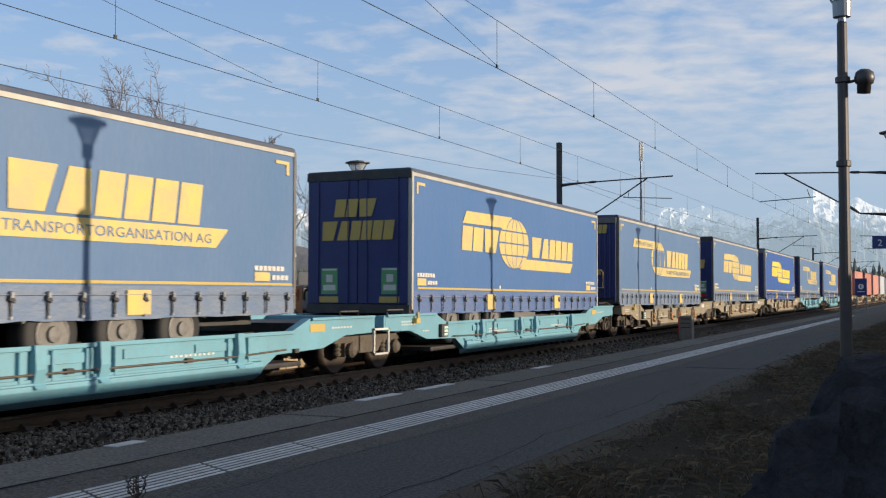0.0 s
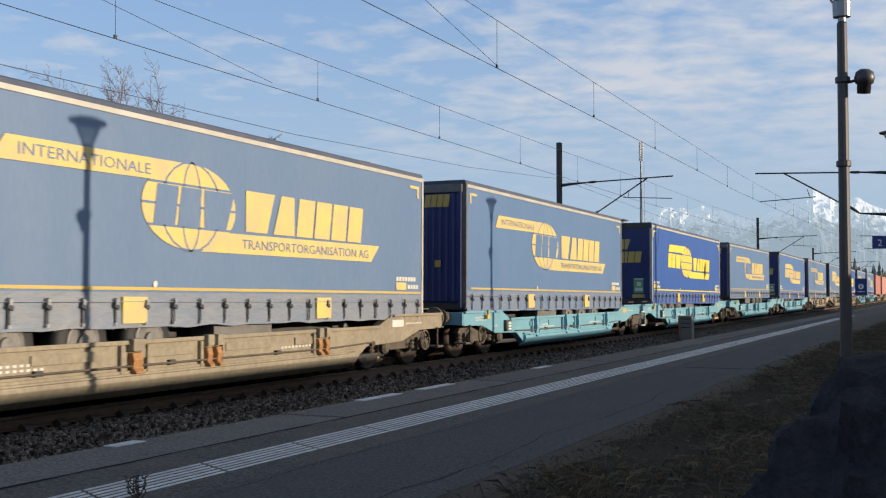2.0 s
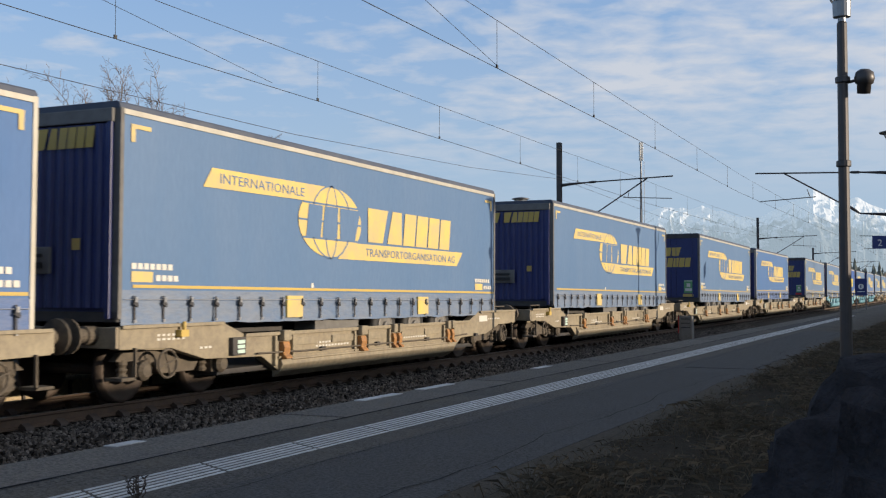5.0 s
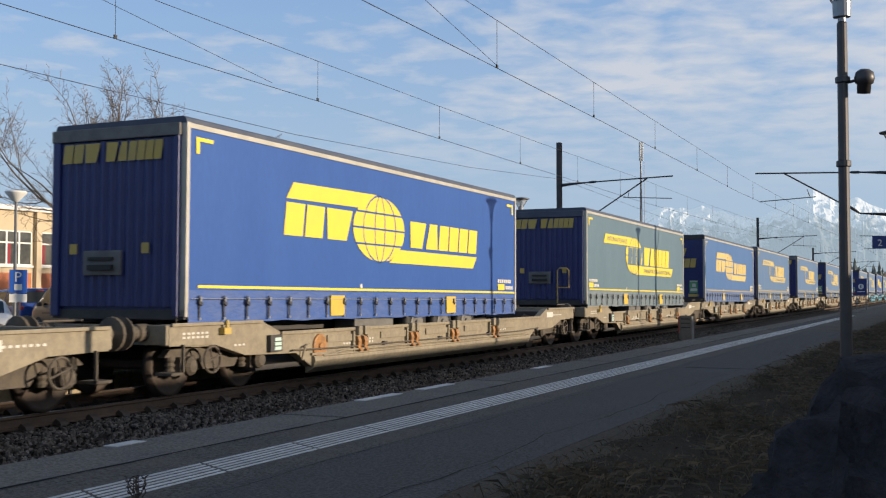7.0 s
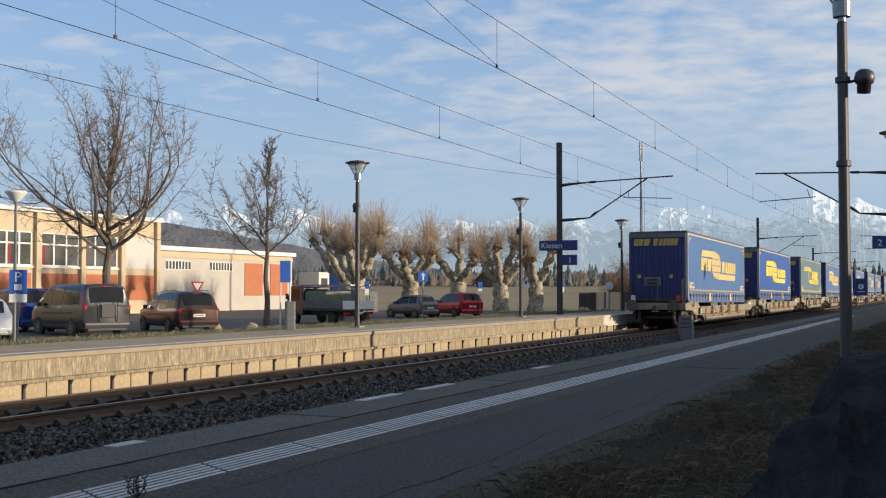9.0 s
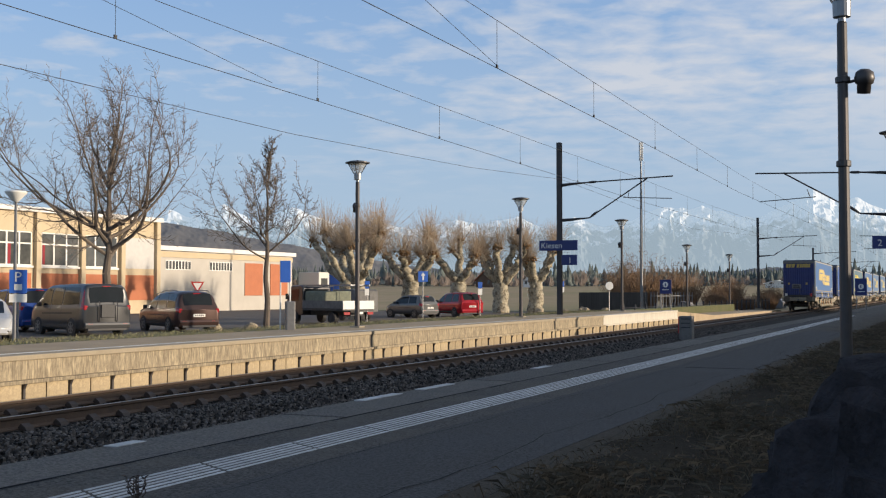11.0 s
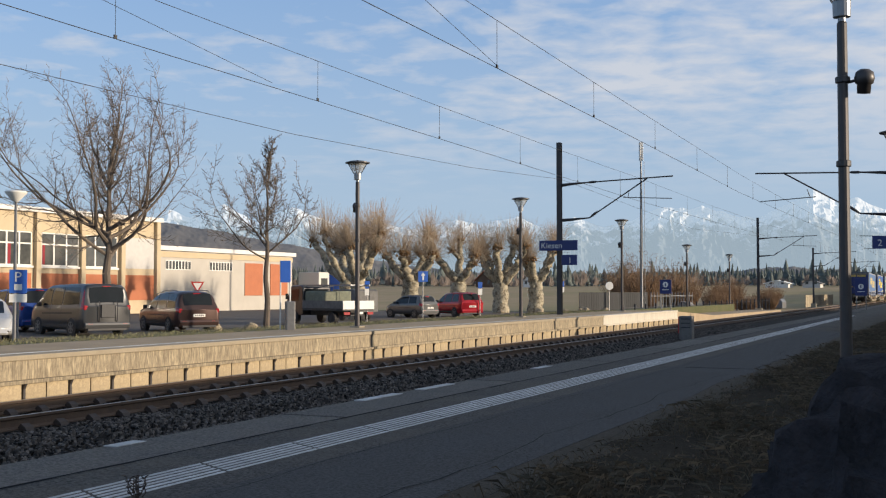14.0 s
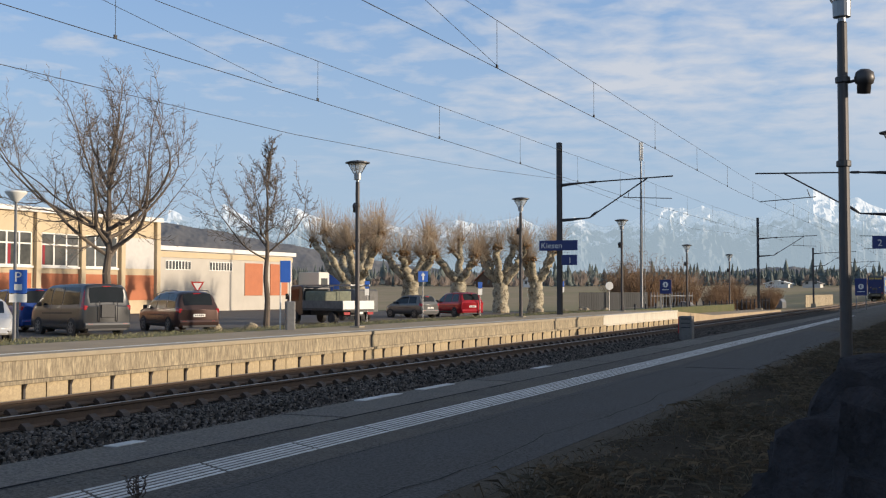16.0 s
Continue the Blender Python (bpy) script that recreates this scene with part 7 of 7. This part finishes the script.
woods()
# the hill's colour carries its haze: lighter and bluer than woodland
M_HILL_HAZED = material("wooded_hill", (0.145, 0.145, 0.15), 0.95, second=(0.185, 0.17, 0.155), scale=0.02, amount=0.8, fine=(0.10, 0.11, 0.115), fine_scale=0.12, fine_amount=0.6)


def ridge(name, label, dist, depth, rows, cols, a0, a1, height, mat, smooth=False):
    b = B()
    grid = []
    for j in range(rows):
        f = j / (rows - 1)
        line = []
        for k in range(cols):
            a = a0 + (a1 - a0) * k / (cols - 1)
            d = dist + depth * f
            line.append(b.verts.new((-math.sin(a) * d, math.cos(a) * d, height(a, f))))
        grid.append(line)
    for r0, r1 in zip(grid, grid[1:]):
        for k in range(cols - 1):
            b.faces.new((r0[k], r0[k + 1], r1[k + 1], r1[k]))
    single(name, b, mat, label, "mountain", "structure", smooth=smooth)


def hill_height(a, f):
    """Wooded hills: bearing in radians to the left of the line."""
    d = math.degrees(a)
    big = 44 * math.exp(-((d - 39.5) / 7.5) ** 2) + 12 * math.exp(-((d - 30) / 6.0) ** 2) + 5 * math.exp(-((d - 7.2) / 2.6) ** 2) + 4 * math.exp(-((d - 12) / 9.0) ** 2) + 16 + 40 * math.exp(-((d - 52) / 8.0) ** 2)
    rough = 2 * noise.noise((a * 60, f * 5, 3.0)) + 0.9 * noise.noise((a * 300, f * 70, 7.0)) + 0.9 * noise.noise((a * 700, f * 150, 1.0))
    return -2 + (big + rough) * math.sin(min(1.0, f * 1.3) * math.pi / 2) ** 0.8


ridge("wooded_hill", "wooded hills paled with haze rising behind the village", 820, 260, 50, 700, -0.10, 1.05, hill_height, M_HILL_HAZED, smooth=True)

# bearing in degrees, height, and the fall to the left and to the right, in metres a degree
PEAKS = ((46.3, 230, 30, 20), (42.3, 240, 25, 22), (38.6, 268, 22, 26), (35.9, 290, 28, 40), (32.5, 282, 30, 26), (27.5, 222, 18, 16), (24.0, 240, 16, 15), (20.9, 250, 14, 30),
         (18.0, 250, 34, 26), (15.3, 232, 20, 20), (13.6, 281, 34, 12), (12.5, 279, 20, 26), (11.55, 284, 26, 30), (10.6, 262, 20, 26), (9.3, 245, 16, 22),
         (6.2, 334, 52, 42), (7.2, 290, 34, 20), (4.2, 298, 14, 34), (1.0, 250, 16, 16), (-3, 230, 12, 12))


def peak_height(a, f):
    """The crest runs at three quarters of the depth; buttresses and gullies fall from it towards the front."""
    d = math.degrees(a)
    top = max(h - (left if d > p else right) * abs(d - p) for p, h, left, right in PEAKS)
    top = max(top, 195) + 5 * (noise.noise((a * 90, 1.0, 2.0)) + 0.7 * noise.noise((a * 260, 4.0, 2.0)) + 0.5 * noise.noise((a * 600, 4.0, 9.0)))
    crest = f / 0.72 if f < 0.72 else 1 - (f - 0.72) * 1.2
    lean = a + 0.02 * noise.noise((a * 30, f * 2, 8.0))
    rib = 1 - abs(noise.noise((lean * 75, f * 2.2, 5.0))) * 2
    rib2 = 1 - abs(noise.noise((lean * 190, f * 6.0, 1.0))) * 2
    rough = noise.fractal((a * 130, f * 16, 5.0), 0.8, 2.0, 4)
    return 20 + top * crest ** 0.95 + (17 * rib + 10 * rib2 + 12 * rough) * min(1.0, f * 3) * max(0.0, 1 - crest ** 5)


def mountain_material():
    mat = bpy.data.materials.new("hazed_snow_mountain")
    mat.use_nodes = True
    nt = mat.node_tree
    N, L = nt.nodes.new, nt.links.new
    nt.nodes.remove(nt.nodes["Principled BSDF"])
    co, geo = N("ShaderNodeTexCoord"), N("ShaderNodeNewGeometry")
    tex = N("ShaderNodeTexNoise")
    tex.inputs["Scale"].default_value, tex.inputs["Detail"].default_value = 0.012, 8
    L(co.outputs["Object"], tex.inputs["Vector"])
    sep, sepn = N("ShaderNodeSeparateXYZ"), N("ShaderNodeSeparateXYZ")
    L(co.outputs["Object"], sep.inputs[0])
    L(geo.outputs["Normal"], sepn.inputs[0])

    def m(op, a, c):
        n = N("ShaderNodeMath")
        n.operation = op
        for i, v in enumerate((a, c)):
            if isinstance(v, (int, float)):
                n.inputs[i].default_value = v
            else:
                L(v, n.inputs[i])
        return n.outputs[0]
    # snow lies high up and where the ground is less steep
    snow = m("ADD", m("MULTIPLY", sep.outputs["Z"], 0.0048), m("ADD", m("MULTIPLY", tex.outputs["Fac"], 1.6), m("MULTIPLY", sepn.outputs["Z"], 0.5)))
    ramp = N("ShaderNodeValToRGB")
    ramp.color_ramp.elements[0].position, ramp.color_ramp.elements[1].position = 0.49, 0.58
    L(m("MULTIPLY", snow, 0.245), ramp.inputs[0])
    mix = N("ShaderNodeMixRGB")
    mix.inputs["Color1"].default_value = (0.15, 0.17, 0.185, 1)
    mix.inputs["Color2"].default_value = (0.88, 0.88, 0.88, 1)
    L(ramp.outputs[0], mix.inputs["Fac"])
    # distance haze is painted as an even pale blue glow mixed into the surface
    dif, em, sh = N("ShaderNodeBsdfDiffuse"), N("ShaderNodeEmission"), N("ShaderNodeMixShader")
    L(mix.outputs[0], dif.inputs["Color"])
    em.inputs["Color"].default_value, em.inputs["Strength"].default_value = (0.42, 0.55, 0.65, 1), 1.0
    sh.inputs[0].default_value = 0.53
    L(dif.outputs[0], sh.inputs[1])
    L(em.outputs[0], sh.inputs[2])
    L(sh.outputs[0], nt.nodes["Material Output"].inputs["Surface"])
    return mat


ridge("mountain_range", "snow-covered alpine range with a pale blue haze glow mixed in", 2900, 1500, 100, 900, -0.12, 1.0, peak_height, mountain_material(), smooth=False)

# ---- dry grass, leaves and the dark heap close by ----
M_DRY = material("dry_grass", (0.135, 0.105, 0.072), 0.95, spec=0.1, second=(0.06, 0.05, 0.034), scale=2, amount=0.7, island=0.4)
M_LEAF = material("dead_leaf", (0.06, 0.042, 0.028), 0.95, spec=0.1, second=(0.11, 0.09, 0.07), scale=6, amount=0.6, island=0.5)
M_GREEN_BLADE = material("winter_grass", (0.16, 0.16, 0.075), 0.9, second=(0.27, 0.235, 0.14), scale=1.5, amount=0.7, island=0.35)


def blades(name, label, n, place, mat, h0, h1, w, seed, droop=(0.1, 0.9)):
    r = random.Random(seed)
    vs, fs = [], []
    for _ in range(n):
        x, y, z = place(r)
        a, h, lean = r.uniform(0, 6.28), r.uniform(h0, h1), r.uniform(*droop)
        dx, dy = math.cos(a), math.sin(a)
        base = len(vs)
        vs += [(x - dy * w, y + dx * w, z), (x + dy * w, y - dx * w, z), (x + dx * h * lean * 0.4 + dy * w * 0.6, y + dy * h * lean * 0.4 - dx * w * 0.6, z + h * (0.6 - 0.1 * lean)),
               (x + dx * h * lean * 0.4 - dy * w * 0.6, y + dy * h * lean * 0.4 + dx * w * 0.6, z + h * 0.6), (x + dx * h * lean, y + dy * h * lean, z + h * max(0.25, 1.0 - 0.4 * lean))]
        fs += [(base, base + 1, base + 2, base + 3), (base + 3, base + 2, base + 4)]
    me = bpy.data.meshes.new(name)
    me.from_pydata(vs, [], fs)
    me.materials.append(mat)
    return tagged(new(name, me), label, "grass", kind="stuff")


tr = random.Random(21)
TUFTS = [(tr.uniform(-1.75, 0.1), tr.uniform(2.5, 32)) for _ in range(150)]


def tuft_place(r):
    cx, cy = r.choice(TUFTS)
    return cx + r.gauss(0, 0.14), cy + r.gauss(0, 0.18), 0.60 + 0.05 * min(1, max(0, cx + 1.9))


blades("dry_grass", "dry brown grass tufts in the shaded planting strip", 42000, tuft_place, M_DRY, 0.04, 0.16, 0.0016, 4, (0.2, 1.3))
blades("dry_grass", "thin dry grass along the paving edge", 9000, lambda r: (-1.95 + r.gauss(0, 0.13), r.uniform(3, 40), 0.555), M_DRY, 0.012, 0.06, 0.0025, 6, (0.4, 1.6))
blades("verge_grass", "short winter grass on the verge behind the platform", 30000, lambda r: (lambda x: (x, r.uniform(8, 58), 0.55 if x > -18.2 else 0.5 - (-18.2 - x) * 0.125))(-16.25 - 4.5 * r.random() ** 1.4), M_GREEN_BLADE, 0.02, 0.08, 0.008, 7, (0.2, 1.3))
r = random.Random(31)
vs, fs = [], []
for _ in range(4500):
    x, y = -1.8 + 2.2 * r.random() ** 1.1, 2.2 + 26 * r.random() ** 1.8
    a, s, tl = r.uniform(0, 6.28), r.uniform(0.008, 0.020), r.uniform(-0.5, 0.5)
    z = 0.60 + 0.075 * min(1, max(0, (x + 1.9) / 0.8)) + r.uniform(0, 0.02)
    base = len(vs)
    for u, v, w in ((-1, 0, 0), (0, -0.6, 0.15), (1, 0, 0.1), (0, 0.6, 0.25)):
        vs.append((x + s * (u * math.cos(a) - v * math.sin(a)), y + s * (u * math.sin(a) + v * math.cos(a)), z + s * (w + u * tl)))
    fs.append((base, base + 1, base + 2, base + 3))
me = bpy.data.meshes.new("dead_leaves")
me.from_pydata(vs, [], fs)
me.materials.append(M_LEAF)
tagged(new("dead_leaves", me), "fallen dead leaves on the shaded earth", "leaves", kind="stuff")
# a single dry weed on the platform
vs, fs = [], []
for k in range(9):
    p = Vector((-3.70, 4.39, 0.55)) + Vector((r.gauss(0, 0.012), r.gauss(0, 0.012), 0))
    for s in range(4):
        e = p + Vector((r.gauss(0, 0.015), r.gauss(0, 0.015), 0.026))
        stick(vs, fs, p, e, 0.004, 0.003, 3)
        stick(vs, fs, e, e + Vector((r.gauss(0, 0.02), r.gauss(0, 0.02), 0.01)), 0.006, 0.002, 3)
        p = e
tagged(new("dry_weed", stick_mesh("dry_weed", vs, fs, M_CLIP)), "small dark dry weed growing from the paving joint", "weed")


def heap():
    """A dark rough stone at the edge of the strip, close to the camera."""
    b = B()
    bmesh.ops.create_icosphere(b, subdivisions=6, radius=1.0)
    for v in b.verts:
        d = v.co.normalized()
        n1 = noise.noise(d * 2.2 + Vector((3, 1, 0)))
        n2 = noise.noise(d * 5.5 + Vector((1, 5, 2)))
        n3 = noise.noise(d * 10 + Vector((0, 2, 7))) * 0.7 + noise.noise(d * 19 + Vector((4, 2, 7))) * 0.35
        n4 = noise.noise(d * 30) + 0.8 * noise.noise(d * 62)
        k = 0.985 + 0.03 * n1 + 0.03 * n2 + 0.055 * n3 + 0.045 * n4
        v.co = Vector((d.x * HEAP[3] * k, d.y * HEAP[4] * k, d.z * HEAP[5] * k)) + Vector(HEAP[:3])
    single("rough_stone", b, material("dark_stone", (0.042, 0.037, 0.036), 1.0, spec=0.1, second=(0.008, 0.008, 0.009), scale=9, amount=0.9, fine=(0.06, 0.055, 0.06), fine_scale=22, fine_amount=0.5, bump=0.8, bump_scale=60), "large dark rough stone beside the planting strip", "stone", smooth=True)


HEAP = (0.385, 1.6, 0.67, 0.825, 0.70, 1.02)
heap()

# ---- motion of the train ----
RUN = [(0.0, 0.0), (2.0, 54.2), (4.0, 108.4), (6.0, 162.6), (8.0, 216.7), (9.0, 243.1), (10.5, 280.0), (11.5, 302.8), (12.5, 324.8), (13.5, 345.6), (14.5, 365.3), (16.0, 392.4)]


def motions():
    for unit, start in movers:
        # trailers sit nose down a little on their hitches
        lift, tilt = (0.10, -0.45) if unit.name.startswith("semi_trailer") else (0.0, 0.0)
        if unit.scale.z < 0.99:
            lift, tilt = 3.93 * (1 - unit.scale.z), -0.1
        walk(unit, [(t, pose(0, start + d, lift, tilt)) for t, d in RUN])


motions()
